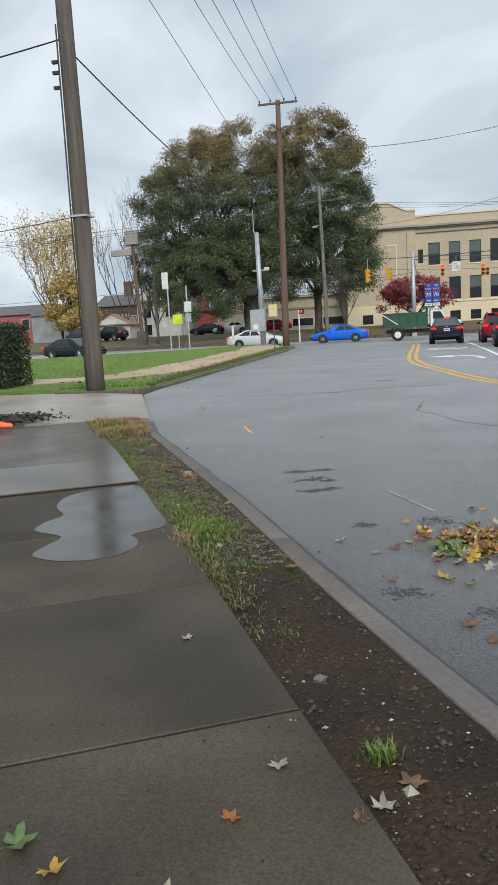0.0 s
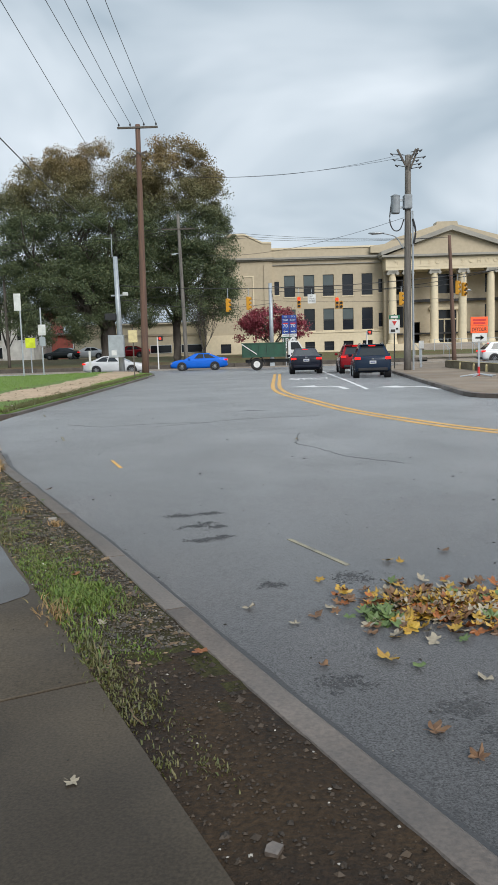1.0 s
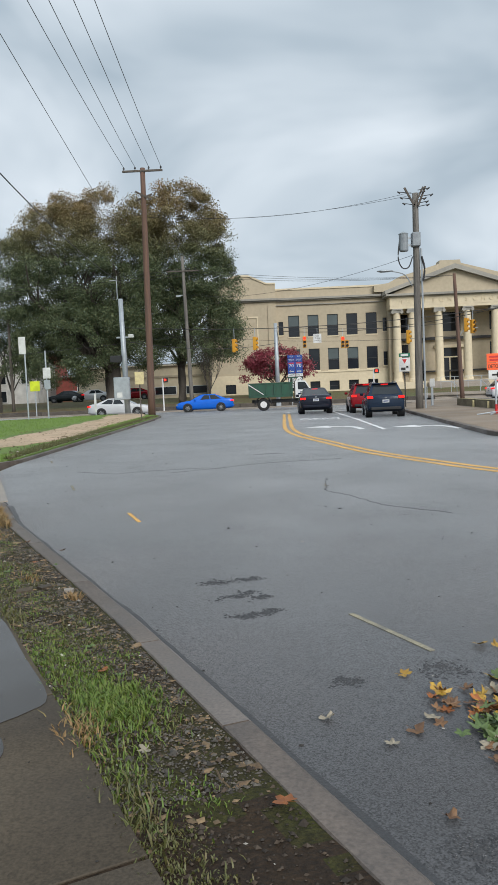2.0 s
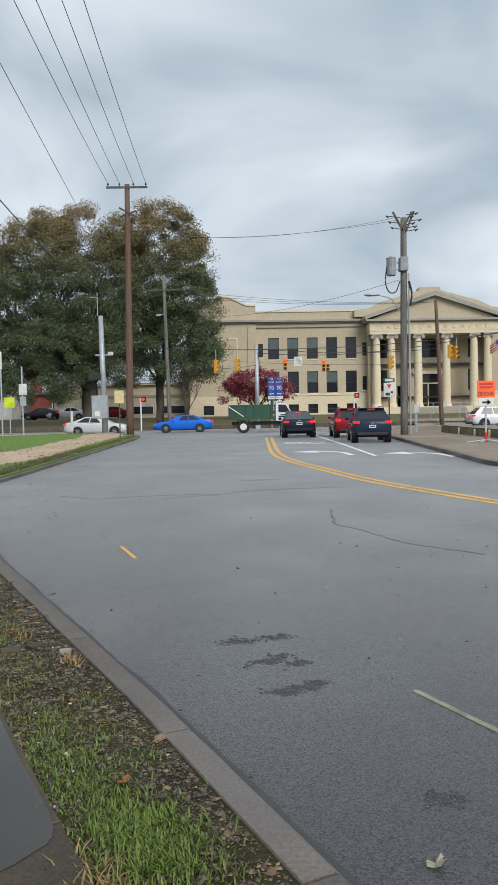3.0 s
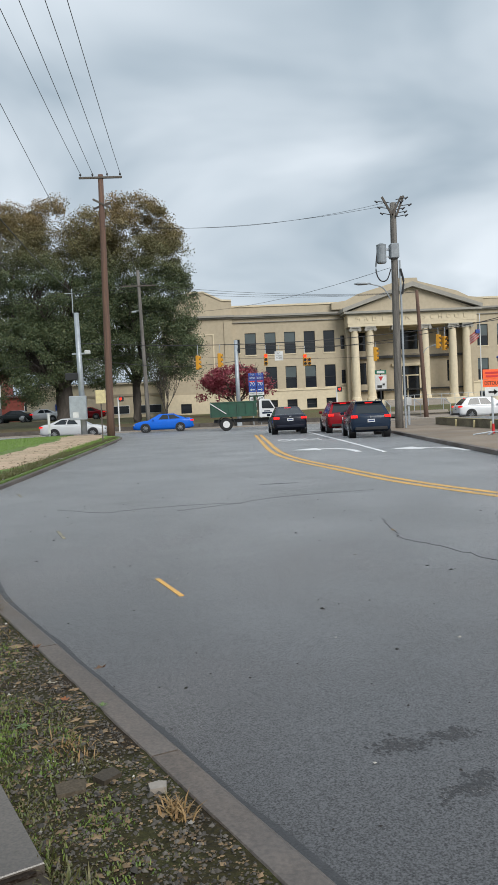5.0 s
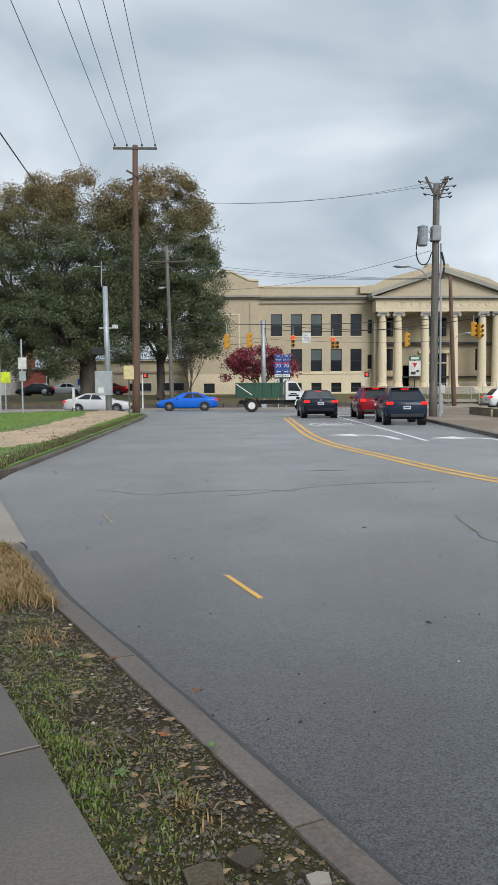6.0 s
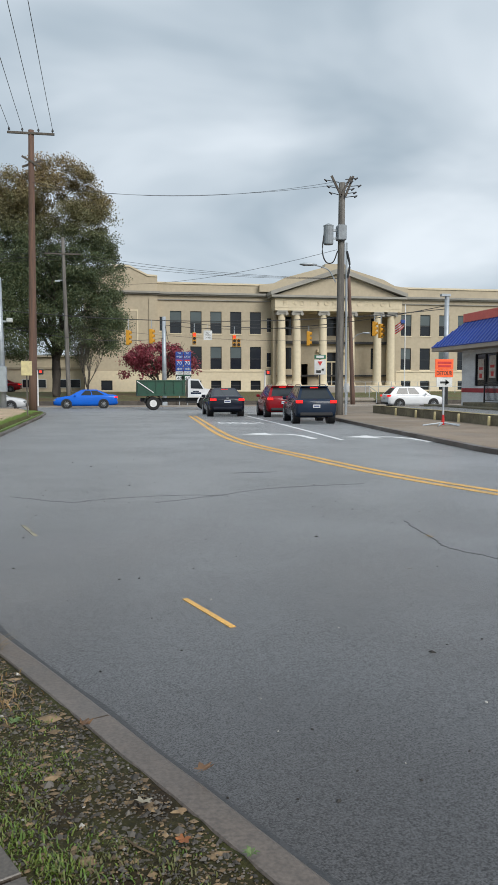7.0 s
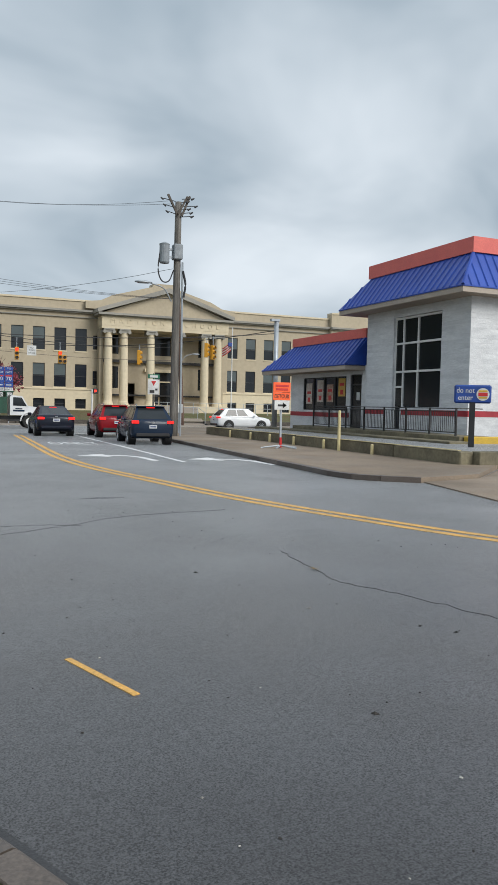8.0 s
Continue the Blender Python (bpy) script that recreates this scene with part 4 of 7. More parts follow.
disc = part("emblem", bm, SIGN_WHITE, board, "round emblem of plain shapes")
part("bun", boxes((0.18, 0.46, -0.105, -0.09, 1.85, 1.91), (0.18, 0.46, -0.105, -0.09, 1.63, 1.69), bevel=0.005), YELLOW_PAINT, disc)
part("filling", boxes((0.17, 0.47, -0.107, -0.09, 1.71, 1.83)), SIGN_RED, disc)
b = thing("mast", "grey steel mast beside the restaurant", "post", (18.2, 50.5, 0.1))
bm = bmesh.new()
tube(bm, (0, 0, 0), (0, 0, 6.9), 0.17, 0.14, n=12)
part("shaft", bm, GALV, b, smooth=True)
part("cap", boxes((-0.4, 0.18, -0.15, 0.15, 6.85, 7.0)), GALV, b)


# ---- poles, cables and signals ----
def pole(name, label, x, y, z, h, r0, r1, material, lean=(0, 0), category="utility pole"):
    p = thing(name, label, category, (x, y, z))
    bm = bmesh.new()
    rr = random.Random(int(h * 100))
    rings = []
    for k in range(9):
        f = k / 8
        r = r0 + (r1 - r0) * f
        rings.append([(lean[0] * f + r * (1 + rr.uniform(-0.03, 0.03)) * math.cos(2 * math.pi * i / 14), lean[1] * f + r * (1 + rr.uniform(-0.03, 0.03)) * math.sin(2 * math.pi * i / 14), -0.3 + (h + 0.3) * f) for i in range(14)])
    part("shaft", loft(bm, rings), material, p, smooth=True)
    return p


def crossarm(p, z, x0, x1, y=-0.12, dx=0.0, insulators=(), material=None):
    a = part("crossarm", boxes((x0 + dx, x1 + dx, y - 0.05, y + 0.05, z - 0.06, z + 0.06), bevel=0.01), material or POLE_WOOD, p)
    for x in insulators:
        bm = bmesh.new()
        loft(bm, [[(x + dx + r * math.cos(i * math.pi / 4), y + r * math.sin(i * math.pi / 4), z + h) for i in range(8)] for h, r in ((0.06, 0.02), (0.12, 0.025), (0.14, 0.06), (0.2, 0.06), (0.26, 0.03))])
        part("insulator", bm, BLACK, a)


# The leaning pole at the driveway.
bp = pole("utility_pole", "tall dark weathered wooden pole at the driveway", -7.15, 18.75, 0.05, 10.6, 0.235, 0.19, POLE_WOOD)
for z, k in ((8.1, 1), (7.85, 1), (7.5, 1)):
    part("bracket", boxes((-0.36, -0.2, -0.2, -0.1, z, z + 0.07)), BLACK, bp)
part("cable_band", boxes((-0.24, 0.24, -0.24, 0.24, 4.42, 4.47)), GALV, bp)
bm = bmesh.new()
path_tube(bm, [(-0.2, -0.16, 0.0), (-0.21, -0.17, 4.0), (-0.19, -0.15, 9.0)], 0.02)
part("riser", bm, CABLE, bp)

up = pole("utility_pole", "tall red-brown wooden pole with two crossarms", -6.55, 50.1, 0.1, 15.3, 0.24, 0.15, POLE_RED, (0.2, 0))
crossarm(up, 15.1, -1.25, 1.25, dx=0.2, insulators=(-1.15, -0.45, 0.4, 1.15))
part("crossarm", moved(boxes((-0.55, 0.55, -0.2, -0.1, -0.05, 0.05)), Matrix.Translation((0.18, 0, 13.6)) @ Matrix.Rotation(radians(28), 4, "Y")), POLE_WOOD, up)
part("crossarm", moved(boxes((-0.55, 0.55, 0.1, 0.2, -0.05, 0.05)), Matrix.Translation((0.18, 0, 13.55)) @ Matrix.Rotation(radians(-20), 4, "Y")), POLE_WOOD, up)
p2 = pole("utility_pole", "old grey wooden pole with a crossarm", -5.82, 73.0, 0.0, 13.9, 0.2, 0.14, POLE_GREY, (-0.3, 0))
crossarm(p2, 12.5, -1.55, 1.45, dx=-0.25, insulators=(-1.2, -0.6, 0.5, 1.1))
part("lamp_arm", boxes((-0.75, -0.2, -0.03, 0.03, 10.3, 10.36), (-1.0, -0.6, -0.12, 0.12, 10.2, 10.32)), GALV, p2)
rp = pole("utility_pole", "stout grey wooden pole with transformer and street lamp", 8.37, 40.6, 0.1, 10.75, 0.2, 0.15, POLE_GREY, (0.06, 0))
for k, (sx, ang) in enumerate(((-0.45, 62), (0.3, 118), (0.55, 112))):
    part("crossarm", moved(boxes((-0.5, 0.5, -0.26, -0.18, -0.045, 0.045)), Matrix.Translation((sx * 0.62, 0, 10.55)) @ Matrix.Rotation(radians(ang), 4, "Y")), POLE_WOOD, rp)
rr = random.Random(9)
for k in range(9):
    x, z = (rr.uniform(0.35, 0.8), 10.1 + 0.16 * k) if k < 6 else (-0.5 - 0.12 * (k - 6), 10.2 + 0.28 * (k - 6))
    bm = bmesh.new()
    tube(bm, (math.copysign(0.15, x), -0.2, z - 0.05), (x, -0.3, z), 0.02, n=5)
    tube(bm, (x, -0.3, z - 0.05), (x + math.copysign(0.14, x), -0.3, z + 0.03), 0.05, 0.03, n=8)
    part("insulator", bm, BLACK, rp)
bm = bmesh.new()
loft(bm, [[(-0.6 + 0.85 * r * math.cos(i * math.pi / 8), -0.1 + 0.85 * r * math.sin(i * math.pi / 8), z) for i in range(16)] for z, r in ((7.9, 0.24), (7.95, 0.27), (8.7, 0.27), (8.76, 0.29), (8.8, 0.2), (8.86, 0.05))])
part("transformer", bm, CAN_GREY, rp, "grey transformer can")
for z in (8.15, 8.5):
    part("bracket", boxes((-0.5, -0.14, -0.14, -0.06, z, z + 0.1)), GALV, rp)
part("box", boxes((-0.2, 0.22, -0.32, 0.12, 8.1, 8.8), bevel=0.04), CAN_GREY, rp, "grey equipment box")
bm = bmesh.new()
path_tube(bm, smooth_line([(-0.78, -0.1, 8.6), (-0.9, -0.15, 7.6), (-0.7, -0.1, 7.1), (-0.4, -0.2, 7.1), (-0.2, -0.25, 7.6)], 5), 0.03)
path_tube(bm, smooth_line([(0.25, -0.25, 7.6), (0.38, -0.25, 7.0), (0.3, -0.25, 6.4)], 5), 0.05)
part("loop_cable", bm, CABLE, rp)
bm = bmesh.new()
tube(bm, (0.27, -0.2, 0.0), (0.25, -0.18, 8.0), 0.05, n=8)
part("conduit", bm, GALV, rp)
lamp = part("lamp_arm", path_tube(bmesh.new(), smooth_line([(-0.2, 0, 6.2), (-0.6, -0.1, 6.75), (-1.3, -0.2, 6.95)], 5), 0.03), GALV, rp)
bm = bmesh.new()
loft(bm, [[(x, -0.25 + w * math.cos(i * math.pi / 5), 6.95 + w * 0.45 * math.sin(i * math.pi / 5)) for i in range(10)] for x, w in ((-1.2, 0.05), (-1.4, 0.14), (-1.8, 0.17), (-2.0, 0.05))])
part("lamp_head", bm, GALV, lamp, "grey cobra-head street lamp", smooth=True)
br = pole("utility_pole", "thin red-brown wooden pole across the street", 18.6, 70.3, -0.25, 11.1, 0.21, 0.14, POLE_RED, (-0.5, 0))
part("lamp_arm", path_tube(bmesh.new(), smooth_line([(-0.3, 0, 5.3), (0.1, -0.2, 6.0), (0.8, -0.4, 6.3)], 5), 0.03), GALV, br)
bm = bmesh.new()
loft(bm, [[(x, -0.4 + w * math.cos(i * math.pi / 5), 6.25 + w * 0.5 * math.sin(i * math.pi / 5)) for i in range(10)] for x, w in ((0.7, 0.05), (0.9, 0.14), (1.2, 0.15), (1.35, 0.05))])
part("lamp_head", bm, GALV, br, "grey street lamp head", smooth=True)

gp = thing("signal_pole", "grey steel signal pole with cabinet and camera", "signal pole", (-8.55, 53.0, 0.1))
bm = bmesh.new()
tube(bm, (0, 0, 0), (-0.1, 0, 7.7), 0.2, 0.15, n=12)
part("shaft", bm, GALV, gp, smooth=True)
part("base_plate", boxes((-0.6, 0.55, -0.45, 0.45, -0.02, 0.08)), CONCRETE_PALE, gp)
part("cabinet", boxes((-0.75, 0.3, -0.6, -0.22, 1.0, 2.5), bevel=0.03), GALV, gp, "grey control cabinet")
part("notice", boxes((-0.55, -0.2, -0.61, -0.6, 1.15, 1.5)), SIGN_WHITE, gp)
part("arm", boxes((-0.5, 0.45, -0.06, 0.06, 5.1, 5.2)), GALV, gp)
part("sensor", boxes((0.3, 0.65, -0.15, 0.1, 5.1, 5.35), bevel=0.04), SIGN_WHITE, gp)
part("antenna", boxes((-0.32, -0.27, -0.02, 0.03, 7.7, 9.2), (-0.75, -0.25, -0.02, 0.03, 8.9, 8.94)), GALV, gp)
part("signal_back", boxes((-0.95, -0.2, -0.35, -0.05, 3.5, 3.95), bevel=0.04), BLACK, gp)

sp = thing("signal_pole", "slim grey steel signal pole across the street", "signal pole", (2.15, 70.4, -0.22))
bm = bmesh.new()
tube(bm, (0, 0, 0), (-0.02, 0, 7.4), 0.2, 0.16, n=12)
part("shaft", bm, GALV, sp, smooth=True)
part("collar", boxes((-0.22, 0.22, -0.22, 0.22, -0.02, 0.3), bevel=0.03), GALV, sp)
bm = bmesh.new()
path_tube(bm, smooth_line([(0.1, -0.1, 6.6), (0.4, -0.1, 5.2), (0.9, -0.1, 5.0)], 5), 0.025)
part("loop_cable", bm, CABLE, sp)


def span(name, label, a, b, sag, r=0.018, n=14, group=""):
    a, b = Vector(a), Vector(b)
    c = thing(name, label, "cable", a[:], group=group)
    bm = bmesh.new()
    path_tube(bm, [(b - a) * (k / n) - Vector((0, 0, 4 * sag * (k / n) * (1 - k / n))) for k in range(n + 1)], r, n=5)
    part("strand", bm, CABLE, c)
    return c


# Four power lines from the tall pole, passing over the near street to the right.
for x0, x1 in ((-7.5, -5.25), (-6.8, -4.6), (-5.95, -3.95), (-5.2, -3.45)):
    span("overhead_cable", "thin black power line high over the street", (x0, 49.98, 15.45), (x1, -22.0, 15.0), 1.2, 0.013, group="power lines over the street")
span("overhead_cable", "thin black line running over the street into the trees", (-10.1, 78.0, 12.6), (-5.8, -22.0, 15.2), 0.3, 0.013)
span("overhead_cable", "thin black power line to the driveway pole", (-7.0, 18.75, 8.35), (-8.6, 53.0, 8.9), 0.45, 0.02)
span("overhead_cable", "thin black power line to the driveway pole", (-7.3, 18.75, 8.75), (-22.0, 20.5, 8.2), 0.2, 0.02)
span("overhead_cable", "thin black line past the driveway pole", (-7.35, 18.75, 4.5), (-30, 24, 4.0), 0.2, 0.012)
for z0, z1, sg in ((12.4, 10.75, 0.5), (12.6, 10.9, 0.7)):
    span("overhead_cable", "thin black line between street poles", (-6.4, 50.0, z0), (8.2, 40.6, z1), sg, 0.008)
span("overhead_cable", "thin black line between street poles", (-6.0, 73.0, 10.4), (8.2, 40.6, 7.8), 0.9, 0.01)
for z, dz in ((12.7, -0.5), (12.4, -0.6), (12.1, -0.3), (6.6, -0.6)):
    span("overhead_cable", "black line running along the cross street", (-6.1, 73, z), (-70, 74, z + dz), 1.2, 0.017, group="lines along the cross street")
    span("overhead_cable", "black line running along the cross street", (-6.1, 73, z), (18.2, 70.3, min(10.7, z - 1.2)), 0.5, 0.014, group="lines along the cross street")
span("span_wire", "black span wire carrying the traffic signals", (-8.6, 53.0, 5.9), (18.2, 50.5, 6.2), 0.7, 0.024, group="signal span wires")
span("span_wire", "black span wire carrying the traffic signals", (2.13, 70.4, 6.9), (18.3, 70.3, 6.6), 0.4, 0.026, group="signal span wires")
span("span_wire", "black span wire carrying the traffic signals", (2.13, 70.4, 6.5), (18.2, 50.5, 6.4), 0.8, 0.024, group="signal span wires")
span("span_wire", "black span wire along the school front", (-8.6, 53, 5.0), (2.13, 70.4, 5.4), 0.5, 0.02, group="signal span wires")


WIRES = {"near": ((-8.6, 53.0, 5.9), (18.2, 50.5, 6.2), 0.7), "far": ((2.13, 70.4, 6.9), (18.3, 70.3, 6.6), 0.4), "diagonal": ((2.13, 70.4, 6.5), (18.2, 50.5, 6.4), 0.8)}


def on_wire(wire, x):
    """The wire's y and z above that x."""
    a, b, sag = WIRES[wire]
    f = (x - a[0]) / (b[0] - a[0])
    return a[1] + (b[1] - a[1]) * f, a[2] + (b[2] - a[2]) * f - 4 * sag * f * (1 - f)


def traffic_light(wire, x, zc, face, lit=True, extra=False):
    """A yellow three-lens head hung on the span wire; face: the way that its lenses look, in degrees from -y."""
    y, zw = on_wire(wire, x)
    t = thing("traffic_light", "yellow three-lens traffic signal " + ("showing red" if lit else "seen from the side") + " on a span wire", "traffic light", (x, y, zc), face, group="hanging traffic signals")
    t.scale = (0.78, 0.78, 0.78) if wire == "near" else (0.9, 0.9, 0.9)
    part("housing", boxes((-0.17, 0.17, -0.1, 0.16, -0.56, 0.56), bevel=0.03), SIGNAL_YELLOW, t)
    if extra:
        part("housing", boxes((0.24, 0.58, -0.1, 0.16, -0.56, 0.2), bevel=0.03), SIGNAL_YELLOW, t)
    part("hanger", boxes((-0.025, 0.025, -0.025, 0.025, 0.5, max(0.6, (zw - zc + 0.03) / t.scale[2]))), GALV, t)
    for i, z in enumerate((0.36, 0.0, -0.36)):
        for dx in ((0, 0.41) if extra and i else (0,)):
            bm = bmesh.new()
            tube(bm, (dx, -0.13, z), (dx, -0.09, z), 0.135, n=16)
            part("lens", bm, RED_LIT if lit and i == 0 else LENS_OFF, t, "lit red lens" if lit and i == 0 else "")
            bm = bmesh.new()
            r = 0.15
            loft(bm, [[(dx + rad * math.cos(a), yy, z + rad * math.sin(a)) for a in [math.pi * (-0.15 + 1.3 * q / 12) for q in range(13)]] for yy, rad in ((-0.1, r), (-0.24, r))], closed=False, caps=False)
            m = part("visor", bm, SIGNAL_YELLOW, t)
    return t


traffic_light("near", -1.18, 4.34, 75, False)
traffic_light("near", 0.19, 4.42, 75, False)
traffic_light("far", 4.67, 5.40, 0)
traffic_light("far", 8.07, 5.24, 0, extra=True)
traffic_light("diagonal", 11.57, 4.79, 70, False)
traffic_light("near", 13.7, 4.95, 62, False)
traffic_light("near", 14.1, 4.82, 38, False)
nt = thing("hanging_sign", "white no-turn sign hung on the span wire", "sign", (5.81, 70.3, 5.68))
part("plate", boxes((-0.36, 0.36, -0.01, 0.01, -0.4, 0.4)), SIGN_WHITE, nt)
part("hanger", boxes((-0.015, 0.015, 0.011, 0.03, 0.3, on_wire("far", 5.81)[1] - 5.66)), GALV, nt)
for z, w, body in ((0.2, 0.26, "NO"), (0.0, 0.44, "TURN"), (-0.2, 0.5, "ON RED")):
    part("word", moved(text_bm(body, 0.2, 0.006, w), Matrix.Translation((0, -0.015, z))), SIGN_BLACK, nt)


def ped_light(x, y, lit=True):
    t = thing("pedestrian_signal", "black pedestrian signal on a white post showing red", "pedestrian signal", (x, y, -0.2))
    bm = bmesh.new()
    tube(bm, (0, 0, 0), (0, 0, 2.9), 0.06, n=8)
    part("post", bm, WHITE_PAINT, t)
    part("housing", boxes((0.07, 0.47, -0.15, 0.15, 2.55, 2.98), bevel=0.03), BLACK, t)
    part("lens", boxes((0.15, 0.33, -0.165, -0.15, 2.68, 2.86)), RED_LIT, t)


ped_light(-8.14, 70.2)
ped_light(10.7, 70.2)


def sign_post(x, y, z, h, plates, label, name="road_sign", rz=0.0, post=GALV, offs=(0.0,)):
    t = thing(name, label, "sign", (x, y, z), rz)
    for o in offs:
        part("post", boxes((o - 0.03, o + 0.03, -0.02, 0.03, -0.1, h)), post, t)
    for x0, x1, z0, z1, m, words in plates:
        p = part("plate", boxes((x0, x1, -0.045, -0.025, z0, z1), bevel=0.008), m, t)
        for wx, wz, sz, w, body, wm in words:
            if body == "<" or body == ">":
                k = -1 if body == "<" else 1
                bm = boxes((wx - w / 2, wx + w / 2, -0.056, -0.046, wz - sz / 6, wz + sz / 6))
                upright(bm, [(wx + k * w * 0.15, wz - sz / 2), (wx + k * w * 0.62, wz), (wx + k * w * 0.15, wz + sz / 2)], -0.056, -0.046)
                part("arrow", bm, wm, p)
            elif body == "v":
                bm = bmesh.new()
                upright(bm, [(wx - w / 2, wz + sz / 2), (wx, wz - sz / 2), (wx + w / 2, wz + sz / 2)], -0.056, -0.046)
                part("triangle", bm, wm, p)
            elif body == "=":
                part("bar", boxes((wx - w / 2, wx + w / 2, -0.056, -0.046, wz - sz / 2, wz + sz / 2)), wm, p)
            else:
                part("word", moved(text_bm(body, sz, 0.008, w), Matrix.Translation((wx, -0.05, wz))), wm, p)
    return t


W_, K_ = SIGN_WHITE, SIGN_BLACK
plates = []
for dx, d, w2 in ((-0.34, "<", "WEST"), (0.34, ">", "EAST")):
    plates += [(dx - 0.32, dx + 0.32, 3.42, 3.7, SIGN_BLUE, [(dx, 3.56, 0.2, 0.3, "TO", W_)]),
               (dx - 0.32, dx + 0.32, 3.12, 3.4, SIGN_BLUE, [(dx, 3.26, 0.2, 0.5, w2, W_)]),
               (dx - 0.32, dx + 0.32, 2.46, 3.1, SIGN_BLUE, [(dx, 2.98, 0.1, 0.5, "=", SIGN_RED), (dx, 2.74, 0.42, 0.42, "70", W_)]),
               (dx - 0.32, dx + 0.32, 2.06, 2.44, SIGN_BLUE, [(dx, 2.25, 0.22, 0.4, d, W_)]),
               (dx - 0.32, dx + 0.32, 1.78, 2.04, SIGN_WHITE, [(dx, 1.91, 0.16, 0.5, w2, K_)]),
               (dx - 0.32, dx + 0.32, 1.14, 1.76, K_, []),
               (dx - 0.32, dx + 0.32, 0.78, 1.12, SIGN_WHITE, [(dx, 0.95, 0.2, 0.38, d, K_)])]
plates = [(a, b, c + 0.8, d + 0.8, m, [(q[0], q[1] + 0.8, *q[2:]) for q in ws]) for a, b, c, d, m, ws in plates]
rs = sign_post(3.75, 70.5, -0.2, 4.5, plates, "blue and white route marker signs on two posts", offs=(-0.34, 0.34))
for dx in (-0.34, 0.34):
    bm = bmesh.new()
    tube(bm, (dx, -0.056, 2.25), (dx, -0.046, 2.25), 0.29, n=16)
    sh = part("shield", bm, SIGN_WHITE, rs)
    part("word", moved(text_bm("40", 0.36, 0.008, 0.4), Matrix.Translation((dx, -0.06, 2.25))), K_, sh)
sign_post(-5.95, 41.5, 0.1, 2.65, [(-0.24, 0.24, 1.85, 2.5, CREAM_PAINT, [])], "cream back of a road sign on a wooden post", post=POLE_WOOD)
sign_post(8.25, 43.6, 0.1, 3.0, [(-0.3, 0.3, 2.75, 2.95, SIGN_GREEN, [(0, 2.85, 0.12, 0.4, "=", W_)]), (-0.3, 0.3, 1.95, 2.7, SIGN_WHITE, [(-0.08, 2.1, 0.14, 0.24, "=", K_), (0.14, 2.2, 0.1, 0.12, "=", K_), (0.0, 2.5, 0.24, 0.26, "v", SIGN_RED)])], "white yield sign under a green street sign", post=SIGN_BLACK)
dt = sign_post(9.15, 30.7, 0.1, 2.3, [(-0.34, 0.33, 1.98, 2.32, SIGN_ORANGE, [(0, 2.2, 0.07, 0.5, "=", SIGN_RED), (0, 2.08, 0.07, 0.46, "=", SIGN_RED)]), (-0.34, 0.33, 1.7, 1.97, SIGN_ORANGE, [(0, 1.83, 0.2, 0.56, "DETOUR", K_)]),
                                 (-0.28, 0.3, 1.36, 1.69, SIGN_WHITE, [(0, 1.52, 0.2, 0.3, ">", K_)])], "orange detour sign on a folding stand", name="detour_sign")
bm = bmesh.new()
for dx, dy in ((0.75, 0.25), (-0.7, 0.1), (0.4, -0.45), (-0.35, -0.4)):
    tube(bm, (0, 0, 0.12), (dx, dy, 0.03), 0.03, n=6)
part("stand_leg", bm, GALV, dt)
bm = bmesh.new()
tube(bm, (0, 0, 0.05), (0, 0, 0.4), 0.06, 0.045, n=8)
part("spring", bm, SIGN_RED, dt)
b = thing("push_button_post", "short grey post with a pedestrian button", "post", (9.9, 44.4, 0.1))
part("post", boxes((-0.06, 0.06, -0.05, 0.05, 0, 1.5), bevel=0.01), GALV, b)
part("button_box", boxes((-0.14, 0.14, -0.12, -0.05, 1.05, 1.5), bevel=0.02), SIGN_WHITE, b)
fl = thing("flagpole", "white flagpole with a hanging striped flag", "flag", (29.5, 86, 0.7))
bm = bmesh.new()
tube(bm, (0, 0, 0), (0, 0, 9.6), 0.07, 0.05, n=8)
part("pole", bm, WHITE_PAINT, fl)
bm = bmesh.new()
fx = lambda u, v: (-0.1 - u * 1.05, 0.1 * math.sin(u * 7 + v), 8.0 - v * 0.95 - u * 0.75)
for k in range(7):
    bm2 = bmesh.new()
    gv = [[bm2.verts.new(fx(u / 8, (k + e) / 7)) for u in range(9)] for e in (0, 1)]
    for u in range(8):
        bm2.faces.new((gv[0][u], gv[0][u + 1], gv[1][u + 1], gv[1][u]))
    bmesh.ops.solidify(bm2, geom=bm2.faces[:], thickness=0.01)
    part("stripe", bm2, SIGN_RED if k % 2 == 0 else SIGN_WHITE, fl)
bm.free()
part("canton", boxes((-0.5, -0.06, -0.12, 0.12, 7.5, 7.9)), SIGN_BLUE, fl)
# Steps and hand rails from the street up to the school lawn.
st = thing("street_steps", "concrete steps with metal hand rails up to the school", "steps", kind="structure")
for i in range(4):
    part("step", boxes((15.4, 21.2, 71.0 + 0.45 * i, 71.45 + 0.45 * i, -0.5, -0.06 + 0.14 * i)), CONCRETE_PALE, st)
for x in (15.6, 18.3, 21.0):
    bm = bmesh.new()
    path_tube(bm, [(x, 71.0, -0.1), (x, 71.0, 0.9), (x, 73.0, 1.4), (x, 73.0, 0.3)], 0.03)
    part("hand_rail", bm, GALV, st)
pr = thing("portico_railing", "thin grey metal railing before the school", "railing")
for z in (1.3, 1.8):
    part("rail", boxes((20, 36, 83.98, 84.02, z, z + 0.04)), GALV, pr)
for k in range(12):
    part("post", boxes((20 + 1.45 * k, 20.05 + 1.45 * k, 83.98, 84.02, 0.6, 1.82)), GALV, pr)


# ---- vehicles ----
PAINTS = {}


